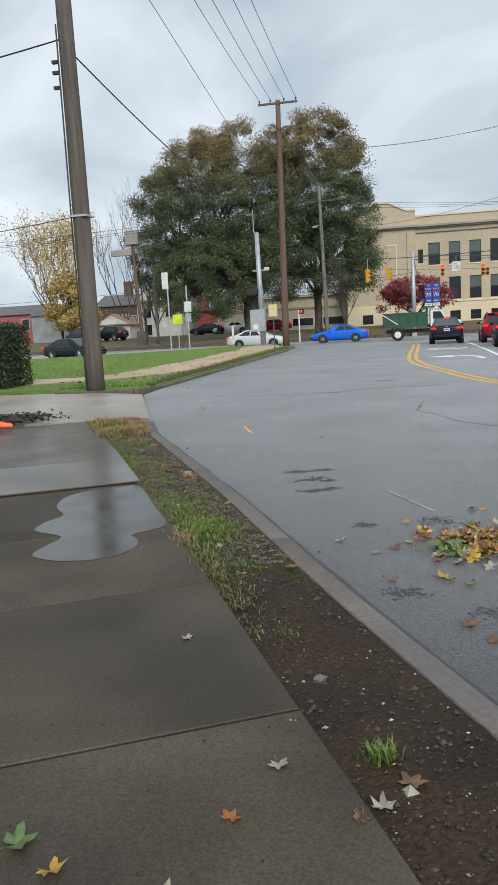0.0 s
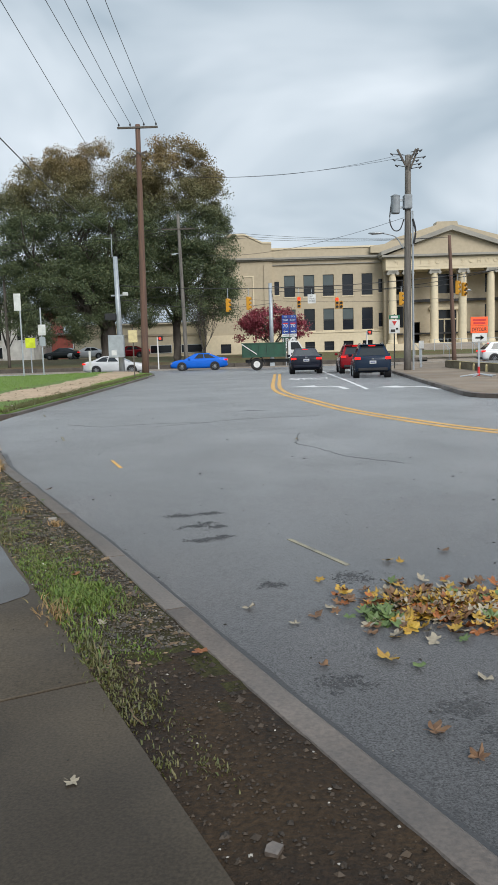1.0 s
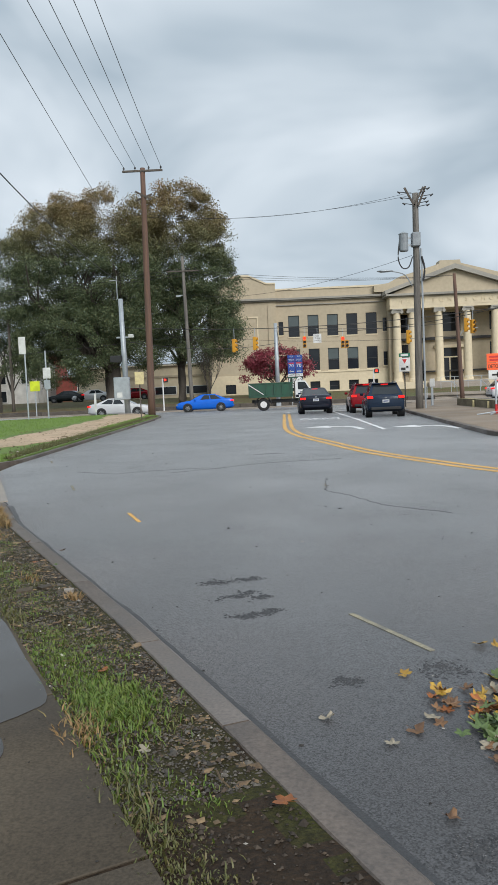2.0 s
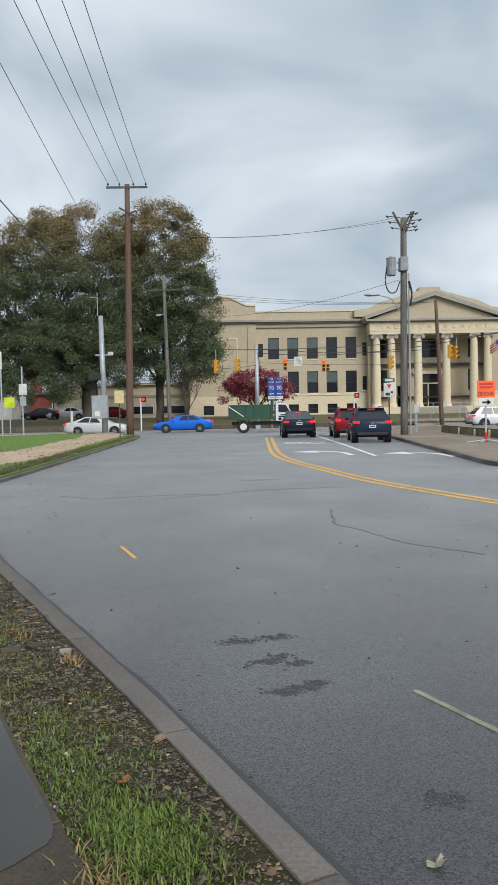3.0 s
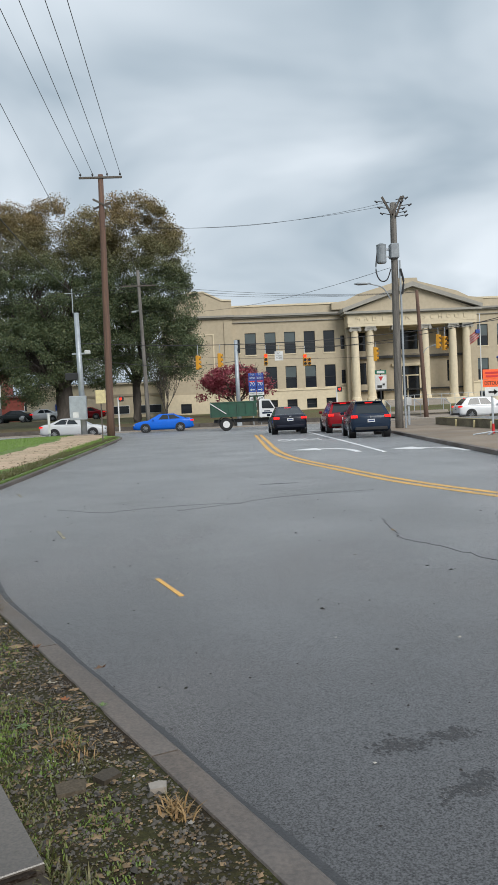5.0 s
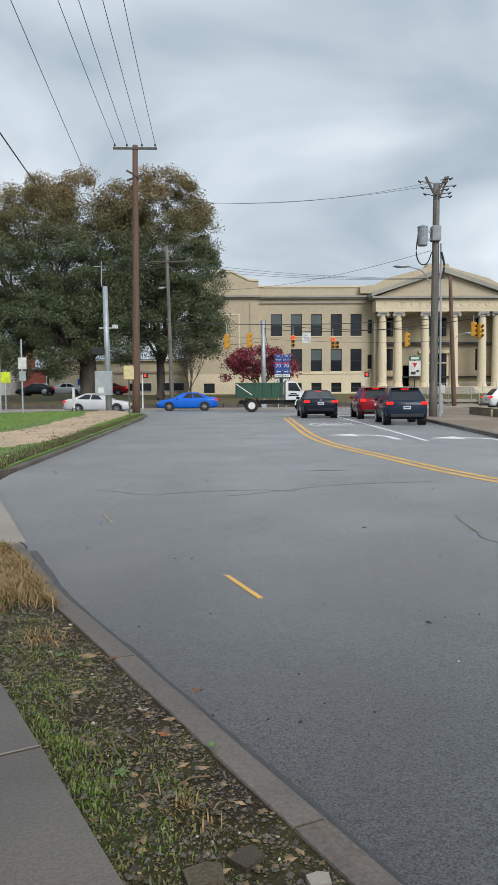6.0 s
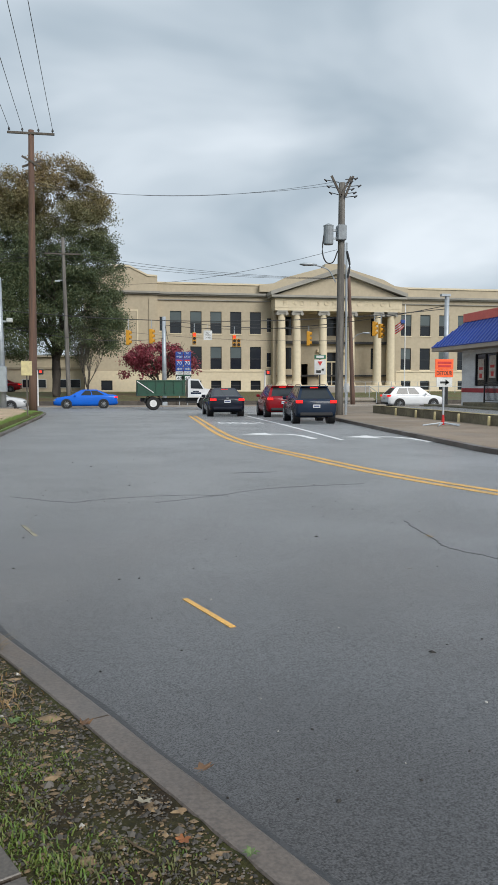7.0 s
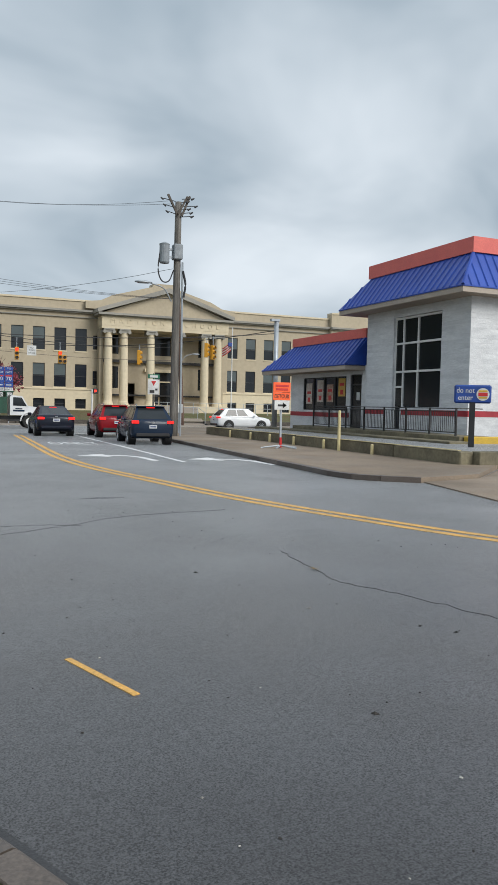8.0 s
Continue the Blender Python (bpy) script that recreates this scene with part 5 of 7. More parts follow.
def paint(name, c):
    if name not in PAINTS:
        PAINTS[name] = mat(name, c, tuple(v * 0.9 for v in c), scale=1.5, rough=0.25, bump=0.0, coat=0.25, stain=0.03, metal=0.0, spec=0.2)
    return PAINTS[name]


SEDAN = dict(body=[(-2.4, 0.42, 0.86, 0.74), (-2.34, 0.3, 0.98, 0.83), (-2.05, 0.24, 1.06, 0.89), (-1.4, 0.2, 1.05, 0.915), (-0.4, 0.19, 0.97, 0.92), (0.7, 0.19, 0.97, 0.92), (1.5, 0.2, 0.93, 0.91), (2.1, 0.22, 0.82, 0.85), (2.35, 0.27, 0.7, 0.77), (2.42, 0.34, 0.6, 0.68)],
             cab=(-1.95, 1.25, 0.8, -0.95, 0.3, 0.6, 1.0, 0.93, 1.45), wheel=0.33, axles=(-1.36, 1.42), lamp=(0.82, 0.93))
SUV = dict(body=[(-2.24, 0.48, 0.98, 0.78), (-2.2, 0.36, 1.04, 0.86), (-2.0, 0.3, 1.08, 0.905), (-1.2, 0.25, 1.06, 0.92), (0.0, 0.24, 1.04, 0.92), (1.0, 0.25, 1.05, 0.92), (1.6, 0.26, 1.0, 0.9), (2.05, 0.28, 0.9, 0.84), (2.24, 0.36, 0.72, 0.74)],
           cab=(-2.12, 1.2, 0.84, -1.55, 0.35, 0.6, 1.04, 1.02, 1.66), wheel=0.355, axles=(-1.35, 1.35), lamp=(0.92, 1.04))


def vehicle(name, label, spec, colour, loc, rz, roofrails=False, braking=True, size=1.0):
    v = thing(name, label, "car", loc, rz)
    v.scale = (size, size, size)
    bm = bmesh.new()
    rings = []
    for y, zb, zt, w in spec["body"]:
        half = [(w * 0.82, zb), (w * 0.95, zb + 0.06), (w * 0.99, zb + 0.2), (w, zb + (zt - zb) * 0.5), (w * 0.985, zt - 0.16), (w * 0.94, zt - 0.05), (w * 0.82, zt), (w * 0.4, zt + 0.015)]
        rings.append([(x, y, z) for x, z in half] + [(-x, y, z) for x, z in half[::-1]])
    body = part("body", loft(bm, rings), colour, v, smooth=True)
    yr, yf, wb, tr, tf, wt, zr, zf, zt = spec["cab"]
    B = {"rl": (-wb, yr, zr), "rr": (wb, yr, zr), "fl": (-wb, yf, zf), "fr": (wb, yf, zf)}
    T = {"rl": (-wt, tr, zt - 0.05), "rr": (wt, tr, zt - 0.05), "fl": (-wt, tf, zt - 0.02), "fr": (wt, tf, zt - 0.02)}
    bm = bmesh.new()
    order = ("rl", "rr", "fr", "fl")
    mid = (tr + tf) / 2
    loft(bm, [[B[k] for k in order], [T[k] for k in order],
              [(-wt * 0.8, tr + 0.12, zt), (wt * 0.8, tr + 0.12, zt), (wt * 0.8, tf - 0.12, zt), (-wt * 0.8, tf - 0.12, zt)]])
    part("cabin", bm, colour, v)

    def pane(pname, a, b, c, d, u0, u1, w0, w1):
        """A pane let into the face a b (below), d c (above)."""
        a, b, c, d = (Vector(q) for q in (a, b, c, d))
        nrm = (b - a).cross(d - a).normalized()

        def at(u, w):
            return (a.lerp(b, u)).lerp(d.lerp(c, u), w)
        q = [at(u0, w0), at(u1, w0), at(u1, w1), at(u0, w1)]
        bm = bmesh.new()
        loft(bm, [[p - nrm * 0.01 for p in q], [p + nrm * 0.008 for p in q]])
        bmesh.ops.recalc_face_normals(bm, faces=bm.faces)
        return part(pname, bm, CAR_GLASS, v)

    pane("rear_window", B["rl"], B["rr"], T["rr"], T["rl"], 0.09, 0.91, 0.12, 0.9)
    pane("windscreen", B["fr"], B["fl"], T["fl"], T["fr"], 0.06, 0.94, 0.08, 0.93)
    for s, (r, f) in (("r", ("rr", "fr")), ("l", ("fl", "rl"))):
        for u0, u1 in ((0.14, 0.44), (0.47, 0.74)) if s == "r" else ((0.26, 0.53), (0.56, 0.86)):
            pane("side_window", B[r], B[f], T[f], T[r], u0, u1, 0.12, 0.9)
    R = spec["wheel"]
    w = max(q[3] for q in spec["body"])
    for y in spec["axles"]:
        for k in (-1, 1):
            bm = bmesh.new()
            tube(bm, (k * (w - 0.3), y, R + 0.02), (k * (w + 0.004), y, R + 0.02), R + 0.07, n=20)
            part("wheel_arch", bm, BLACK, v)
            wh = part("wheel", tube(bmesh.new(), (k * (w - 0.2), y, R), (k * (w + 0.008), y, R), R * 0.5, n=10), BLACK, v)
            bm = bmesh.new()
            loft(bm, [[(k * x, y + r * math.cos(i * math.pi / 12), R + r * math.sin(i * math.pi / 12)) for i in range(24)] for x, r in ((w - 0.22, R - 0.03), (w - 0.2, R), (w - 0.01, R), (w + 0.012, R - 0.03), (w + 0.012, R * 0.68))])
            bmesh.ops.recalc_face_normals(bm, faces=bm.faces)
            part("tyre", bm, RUBBER, wh)
            bm = bmesh.new()
            tube(bm, (k * (w + 0.012), y, R), (k * (w + 0.022), y, R), R * 0.16, n=10)
            for q in range(10):
                a = q * math.pi / 5
                tube(bm, (k * (w + 0.012), y + 0.1 * R * math.cos(a), R + 0.1 * R * math.sin(a)), (k * (w + 0.014), y + 0.66 * R * math.cos(a), R + 0.66 * R * math.sin(a)), R * 0.07, n=4)
            bmesh.ops.recalc_face_normals(bm, faces=bm.faces)
            part("rim", bm, RIM, wh)
    y0 = spec["body"][0][0]
    la, lb = spec["lamp"]
    for k in (-1, 1):
        bm = bmesh.new()
        loft(bm, [[(k * x, yy, z) for yy, z in ((y0 - 0.045, la), (y0 + 0.22, la), (y0 + 0.22, lb), (y0 - 0.025, lb))] for x in ((0.56, 0.85) if spec is SEDAN else (0.6, 0.87))])
        bmesh.ops.recalc_face_normals(bm, faces=bm.faces)
        part("tail_lamp", bm, TAIL, v, "lit red tail lamp")
        part("head_lamp", boxes((k * 0.45, k * 0.78, spec["body"][-1][0] - 0.22, spec["body"][-1][0] - 0.03, 0.56, 0.68), bevel=0.02), CHROME, v)
        part("mirror", boxes((k * (wb + 0.05), k * (wb + 0.24), yf - 0.55, yf - 0.42, zf + 0.02, zf + 0.16), bevel=0.03), colour, v)
    part("number_plate", boxes((-0.16, 0.16, y0 - 0.03, y0 - 0.01, 0.72, 0.86)), PLATE, v, "pale plate with a plain bar")
    part("plate_bar", boxes((-0.12, 0.12, y0 - 0.034, y0 - 0.03, 0.765, 0.815)), BAR_BLUE, v)
    part("bumper", boxes((-0.72, 0.72, y0 - 0.05, y0 + 0.1, 0.36, 0.52), bevel=0.04), BLACK if spec is SUV else colour, v)
    part("bumper", boxes((-0.66, 0.66, spec["body"][-1][0] - 0.1, spec["body"][-1][0] + 0.03, 0.3, 0.46), bevel=0.04), BLACK, v)
    part("high_brake_lamp", boxes((-0.17, 0.17, tr - 0.06, tr, zt - 0.1, zt - 0.05)), TAIL if braking else BLACK, v, "lit red brake lamp" if braking else "")
    if roofrails:
        for k in (-1, 1):
            bm = bmesh.new()
            path_tube(bm, [(k * wt * 0.92, tr + 0.2, zt - 0.02), (k * wt * 0.92, tr + 0.3, zt + 0.05), (k * wt * 0.92, tf - 0.3, zt + 0.05), (k * wt * 0.92, tf - 0.2, zt - 0.02)], 0.02)
            part("roof_rail", bm, CHROME, v)
        part("spoiler", boxes((-wt, wt, tr - 0.16, tr + 0.06, zt - 0.05, zt - 0.01), bevel=0.015), colour, v)
    part("emblem", boxes((-0.06, 0.06, y0 - 0.02, y0 + 0.02, 0.92, 0.98)), CHROME, v)
    return v


NAVY, RED, BLUE = paint("navy_paint", (0.012, 0.015, 0.026)), paint("red_paint", (0.24, 0.008, 0.014)), paint("bright_blue_paint", (0.01, 0.13, 0.62))
SLATE, WHITE_CAR, BLACK_CAR, SILVER = paint("slate_blue_paint", (0.014, 0.026, 0.05)), paint("white_car_paint", (0.72, 0.73, 0.74)), paint("black_paint", (0.012, 0.018, 0.018)), paint("silver_paint", (0.55, 0.56, 0.57))
vehicle("sedan", "dark navy sedan waiting with brake lamps lit", SEDAN, NAVY, (3.28, 43.9, 0.0), -2, size=0.95)
vehicle("suv", "red compact SUV waiting with brake lamps lit", SUV, RED, (5.8, 42.4, 0.0), -3, True, size=0.9)
vehicle("suv", "slate-blue SUV waiting behind the red one", SUV, SLATE, (5.78, 36.4, 0.0), -5, True, size=0.9)
zc = -0.28
vehicle("sedan", "white sedan driving along the cross street", SEDAN, SILVER, (-10.5, 61.5, zc), -90)
vehicle("sedan", "bright blue sedan driving along the cross street", SEDAN, BLUE, (-4.2, 66.5, zc - 0.01), 90)
vehicle("suv", "white long SUV driving along the cross street", SUV, WHITE_CAR, (20.5, 61.5, zc), -90)
vehicle("sedan", "black sedan on the cross street beside the lawn", SEDAN, BLACK_CAR, (-21.6, 50.6, -0.1), -113)
for x, y, c, s, rz in ((-37.0, 88, SLATE, SUV, 60), (-34.0, 90, BLACK_CAR, SUV, 70), (-20.0, 96, WHITE_CAR, SEDAN, 100), (-17.2, 96.5, SILVER, SUV, 95), (-23.0, 96, BLACK_CAR, SEDAN, 80), (-14.8, 96, RED, SEDAN, 90)):
    vehicle("parked_car", "small car parked far off beside the houses", s, c, (x, y, 0.7), rz, braking=False)

DUMP_GREEN = mat("dark_green_steel", (0.016, 0.085, 0.05), (0.022, 0.06, 0.04), scale=2, rough=0.5, bump=0.05)
SAND = mat("tan_sand", (0.30, 0.22, 0.15), (0.22, 0.16, 0.11), scale=3, rough=0.9, bump=0.6, bscale=20)
truck = thing("dump_truck", "white-cabbed dump truck with green loaded tipper body", "truck", (2.4, 61.4, zc), 0)
part("chassis", boxes((-2.6, 2.6, -0.45, 0.45, 0.6, 0.85), bevel=0.02), BLACK, truck)
bed = part("tipper_body", boxes((-2.85, 0.55, -1.1, 1.1, 1.02, 1.2)), DUMP_GREEN, truck, "dark green steel tipper body")
for b in ((-2.85, 0.55, -1.1, -1.04, 1.2, 2.05), (-2.85, 0.55, 1.04, 1.1, 1.2, 2.05), (-2.85, -2.78, -1.04, 1.04, 1.2, 2.15), (0.48, 0.55, -1.04, 1.04, 1.2, 2.5), (0.2, 1.0, -1.0, 1.0, 2.44, 2.52)):
    part("side_panel", boxes(b), DUMP_GREEN, bed)
for k in range(6):
    part("rib", boxes((-2.8 + 0.63 * k, -2.7 + 0.63 * k, -1.15, -1.1, 1.2, 2.05)), DUMP_GREEN, bed)
part("rail", boxes((-2.88, 0.58, -1.14, -1.08, 2.05, 2.13)), DUMP_GREEN, bed)
bm = bmesh.new()
tube(bm, (-2.85, -1.13, 2.05), (-1.7, -1.13, 1.25), 0.04, n=6)
part("brace", bm, WHITE_PAINT, bed)
bm = bmesh.new()
gv = [[bm.verts.new((-2.75 + 3.2 * i / 14, -1.0 + 2.0 * j / 6, 1.85 + 0.3 * (1 - abs(j - 3) / 3) + 0.06 * noise.noise((i, j, 0)))) for j in range(7)] for i in range(15)]
for a, b in zip(gv, gv[1:]):
    for j in range(6):
        bm.faces.new((a[j], b[j], b[j + 1], a[j + 1]))
part("load", bm, SAND, truck, "tan sand load", smooth=True)
bm = bmesh.new()
upright(bm, [(0.75, 0.9), (1.95, 0.9), (1.95, 1.5), (1.55, 2.2), (0.85, 2.25), (0.75, 2.15)][::-1], -0.95, 0.95)
part("cab", bm, WHITE_CAR, truck, "white cab")
bm = bmesh.new()
upright(bm, [(1.9, 0.75), (3.0, 0.75), (3.05, 1.2), (2.9, 1.42), (1.95, 1.55)][::-1], -0.88, 0.88)
part("bonnet", bm, WHITE_CAR, truck)
bm = bmesh.new()
upright(bm, [(0.95, 1.55), (1.85, 1.52), (1.5, 2.1), (0.95, 2.12)][::-1], -0.965, -0.95)
part("side_window", bm, CAR_GLASS, truck)
part("door_mark", boxes((0.95, 1.7, -0.958, -0.95, 1.15, 1.27), (1.1, 1.55, -0.958, -0.95, 1.3, 1.38)), SLATE, truck)
part("bumper", boxes((3.0, 3.2, -0.95, 0.95, 0.5, 0.8), bevel=0.03), CHROME, truck)
part("step", boxes((0.6, 1.8, -1.0, -0.8, 0.5, 0.62)), BLACK, truck)
part("head_lamp", boxes((2.98, 3.06, -0.8, -0.55, 0.95, 1.12)), CHROME, truck)
for x in (-1.72, 2.05):
    for k in (-1, 1):
        wh = part("wheel", tube(bmesh.new(), (x, k * 0.7, 0.48), (x, k * 1.02, 0.48), 0.26, n=12), WHITE_PAINT, truck)
        bm = bmesh.new()
        loft(bm, [[(x + r * math.cos(i * math.pi / 12), k * y, 0.48 + r * math.sin(i * math.pi / 12)) for i in range(24)] for y, r in ((0.68, 0.44), (0.7, 0.48), (0.98, 0.48), (1.01, 0.44), (1.0, 0.27))])
        bmesh.ops.recalc_face_normals(bm, faces=bm.faces)
        part("tyre", bm, RUBBER, wh)
    bm = bmesh.new()
    path_tube(bm, [(x + 0.62 * math.cos(a * math.pi / 8), -0.98, 0.5 + 0.62 * math.sin(a * math.pi / 8)) for a in range(9)], 0.05)
    part("mudguard", bm, BLACK if x < 0 else WHITE_CAR, truck)

# ---- trees ----
LEAF_OAK = leaf_mat("oak_leaves", [(0.04, 0.062, 0.03), (0.062, 0.09, 0.04), (0.09, 0.118, 0.05), (0.13, 0.138, 0.06)], (0.42, 0.21, 0.08), 13.5, 23.5)
LEAF_RED = leaf_mat("red_leaves", [(0.15, 0.018, 0.03), (0.22, 0.03, 0.05), (0.29, 0.05, 0.08), (0.18, 0.03, 0.03)])
LEAF_YELLOW = leaf_mat("yellow_leaves", [(0.46, 0.30, 0.07), (0.38, 0.30, 0.09), (0.50, 0.34, 0.14), (0.30, 0.26, 0.08)])
LEAF_HEDGE = leaf_mat("hedge_leaves", [(0.012, 0.025, 0.01), (0.025, 0.045, 0.015), (0.035, 0.055, 0.02)])


def quads(name, centres, size, material, parent, seed, flat=0.0):
    """Many small four-cornered leaves, each turned its own way, in one mesh."""
    g = np.random.default_rng(seed)
    n = len(centres)
    u = g.normal(size=(n, 3))
    u[:, 2] *= 1 - flat
    u /= np.linalg.norm(u, axis=1)[:, None]
    w = np.cross(u, g.normal(size=(n, 3)))
    w /= np.linalg.norm(w, axis=1)[:, None]
    s = size * g.uniform(0.6, 1.3, size=(n, 1))
    c = np.asarray(centres)
    vs = np.stack([c - u * s, c + w * s * 0.55, c + u * s, c - w * s * 0.55], axis=1).reshape(-1, 3)
    me = bpy.data.meshes.new(name)
    me.from_pydata(vs.tolist(), [], (np.arange(4 * n).reshape(n, 4)).tolist())
    me.materials.append(material)
    ob = new(name, me)
    ob.parent = parent
    return ob


def limbs(bm, rng, start, direction, length, radius, depth, tips, spread=0.55, up=0.15):
    """A limb that bends and forks; the ends go into tips."""
    pts, d, p = [Vector(start)], Vector(direction).normalized(), Vector(start)
    for k in range(4):
        d = (d + Vector((rng.uniform(-1, 1), rng.uniform(-1, 1), rng.uniform(-0.5, 1) * 0.6)) * 0.16 + Vector((0, 0, up * 0.2))).normalized()
        p = p + d * length / 4
        pts.append(p.copy())
    path_tube(bm, pts, [radius * (1 - 0.5 * k / 4) for k in range(5)], n=6 if radius > 0.05 else 4)
    tips.append(pts[-1])
    if depth == 0:
        return
    for k in range(rng.choice((2, 3, 3))):
        side = Vector((rng.uniform(-1, 1), rng.uniform(-1, 1), rng.uniform(-0.2, 0.8)))
        nd = (d * (1 - spread) + side.normalized() * spread + Vector((0, 0, up))).normalized()
        limbs(bm, rng, pts[rng.choice((2, 3, 4))], nd, length * rng.uniform(0.6, 0.82), radius * 0.55, depth - 1, tips, spread, up)


def crown_points(rng, blobs, clusters, per, spread, hollow=0.35):
    pts = []
    g = np.random.default_rng(rng)
    vol = np.array([b[3] * b[4] * b[5] for b in blobs])
    for _ in range(clusters):
        b = blobs[g.choice(len(blobs), p=vol / vol.sum())]
        d = g.normal(size=3)
        d /= np.linalg.norm(d)
        r = g.uniform(hollow, 1.0) ** 0.5
        c = np.array(b[:3]) + d * r * np.array(b[3:])
        k = int(per * g.uniform(0.5, 1.4))
        off = g.normal(size=(k, 3))
        off *= np.minimum(1.0, 2.0 / np.linalg.norm(off, axis=1))[:, None] * g.uniform(0.7, 1.0, (k, 1))
        off *= spread * g.uniform(0.6, 1.25) * np.array((1, 1, 0.7))
        pts.append(c + off)
    return np.concatenate(pts)


def big_tree(label, x, y, z, trunk_r, blobs, seed, clusters):
    t = thing("tree", label, "tree", (x, y, z))
    rng = random.Random(seed)
    bm = bmesh.new()
    path_tube(bm, [(0, 0, -0.3), (0, 0, 0.3), (0.05, 0, 2.0), (0.0, 0.1, 5.0)], [trunk_r * 1.35, trunk_r * 1.05, trunk_r, trunk_r * 0.85], n=12)
    part("trunk", bm, BARK, t, smooth=True)
    bm = bmesh.new()
    tips = []
    for b in blobs:
        for k in range(4):
            tgt = Vector(b[:3]) + Vector((rng.uniform(-0.6, 0.6) * b[3], rng.uniform(-0.6, 0.6) * b[4], rng.uniform(-0.3, 0.6) * b[5]))
            v = tgt - Vector((0, 0, 4.5))
            limbs(bm, rng, (0, 0, rng.uniform(3.2, 5.0)), v, v.length * 0.46, trunk_r * 0.4, 2, tips)
    part("bough", bm, BARK, t)
    quads("crown", crown_points(seed, blobs, clusters, 420, 0.62, 0.5), 0.085, LEAF_OAK, t, seed)
    return t


big_tree("huge dark green tree turning brown at the top", -14.2, 79.0, 0.4, 0.85, [(-4.4, 0, 12.9, 5.6, 6, 7.8), (0.4, 0, 13.4, 5.5, 6, 7.8), (-8.4, 0, 10.6, 4.2, 5, 7.2), (-2.0, -1, 7.0, 7.2, 6, 3.2), (3.2, 0, 8.5, 3.0, 5, 5.0), (-4.5, -2, 4.6, 6.0, 4, 2.5)], 11, 780)
big_tree("tall green tree turning orange at the top", -7.4, 80.5, 0.4, 0.42, [(0.6, 0, 15.2, 4.8, 5, 6.9), (3.0, 0, 11.8, 3.2, 5, 7.4), (-3.2, 0, 13.0, 3.6, 5, 7.2), (2.4, 0, 7.0, 4.4, 5, 3.6)], 12, 520)

rt = thing("red_tree", "small spreading ornamental tree with dark red leaves", "tree", (2.55, 84.0, 0.55))
rng = random.Random(21)
bm = bmesh.new()
path_tube(bm, [(0, 0, -0.2), (0.05, 0, 0.6), (0.0, 0, 1.3)], [0.22, 0.17, 0.15], n=8)
part("trunk", bm, BARK, rt)
bm = bmesh.new()
tips = []
for k in range(7):
    a = k * 0.9
    limbs(bm, rng, (0, 0, 0.9 + 0.1 * (k % 3)), (math.cos(a), math.sin(a) * 0.8, 0.75), 2.3, 0.1, 2, tips, 0.5, 0.1)
part("bough", bm, BARK, rt)
quads("crown", crown_points(21, [(-0.2, 0, 3.6, 3.4, 2.6, 1.7), (-2.2, 0, 2.7, 1.9, 1.8, 1.2), (2.2, 0, 2.9, 1.9, 1.8, 1.2)], 190, 75, 0.34, 0.2), 0.11, LEAF_RED, rt, 21)


def bare_tree(label, x, y, z, h, seed, leaves=0, blobs=(), name="tree", stems=5, r=0.22, wide=0.42):
    t = thing(name, label, "tree", (x, y, z))
    rng = random.Random(seed)
    bm = bmesh.new()
    path_tube(bm, [(0, 0, -0.3), (0, 0, h * 0.12), (0.05, 0, h * 0.2)], [r * 1.2, r, r * 0.9], n=8)
    part("trunk", bm, BARK, t)
    bm, tips = bmesh.new(), []
    for k in range(stems):
        a = k * 2 * math.pi / stems + rng.uniform(-0.4, 0.4)
        limbs(bm, rng, (0, 0, h * rng.uniform(0.12, 0.2)), (wide * math.cos(a), wide * math.sin(a), 1.0), h * 0.42, r * 0.5, 4, tips, 0.38, 0.28)
    part("bough", bm, BARK, t)
    if leaves:
        g = np.random.default_rng(seed)
        c = np.array([tuple(q) for q in tips])
        pts = c[g.integers(0, len(c), leaves)] + g.normal(size=(leaves, 3)) * 0.55
        if blobs:
            pts = np.concatenate([pts, crown_points(seed, blobs, 130, 90, 0.5, 0.15)])
        quads("crown", pts, 0.15, LEAF_YELLOW, t, seed)
    return t


bare_tree("tall thin tree with sparse yellow leaves", -42.5, 95, 0.4, 14.2, 31, 5200, stems=8, wide=0.75)
bare_tree("dense yellow-green bushy tree", -39.8, 92, 0.4, 9.0, 32, 2500, [(0, 0, 5.0, 3.0, 3, 3.8), (0.6, 0, 3.2, 3.4, 3, 2.2)], stems=4)
bare_tree("bare dark tree behind the houses", -34.0, 104, 0.4, 17.5, 33, stems=5)
bare_tree("bare dark tree behind the houses", -37.5, 106, 0.4, 15.0, 34, stems=4)
bare_tree("small bare tree before the white house", -26.0, 84, 0.4, 9.0, 35, stems=4, r=0.16)
bare_tree("bare many-stemmed shrub before the school", -4.4, 78, 0.35, 5.4, 36, stems=7, r=0.1)

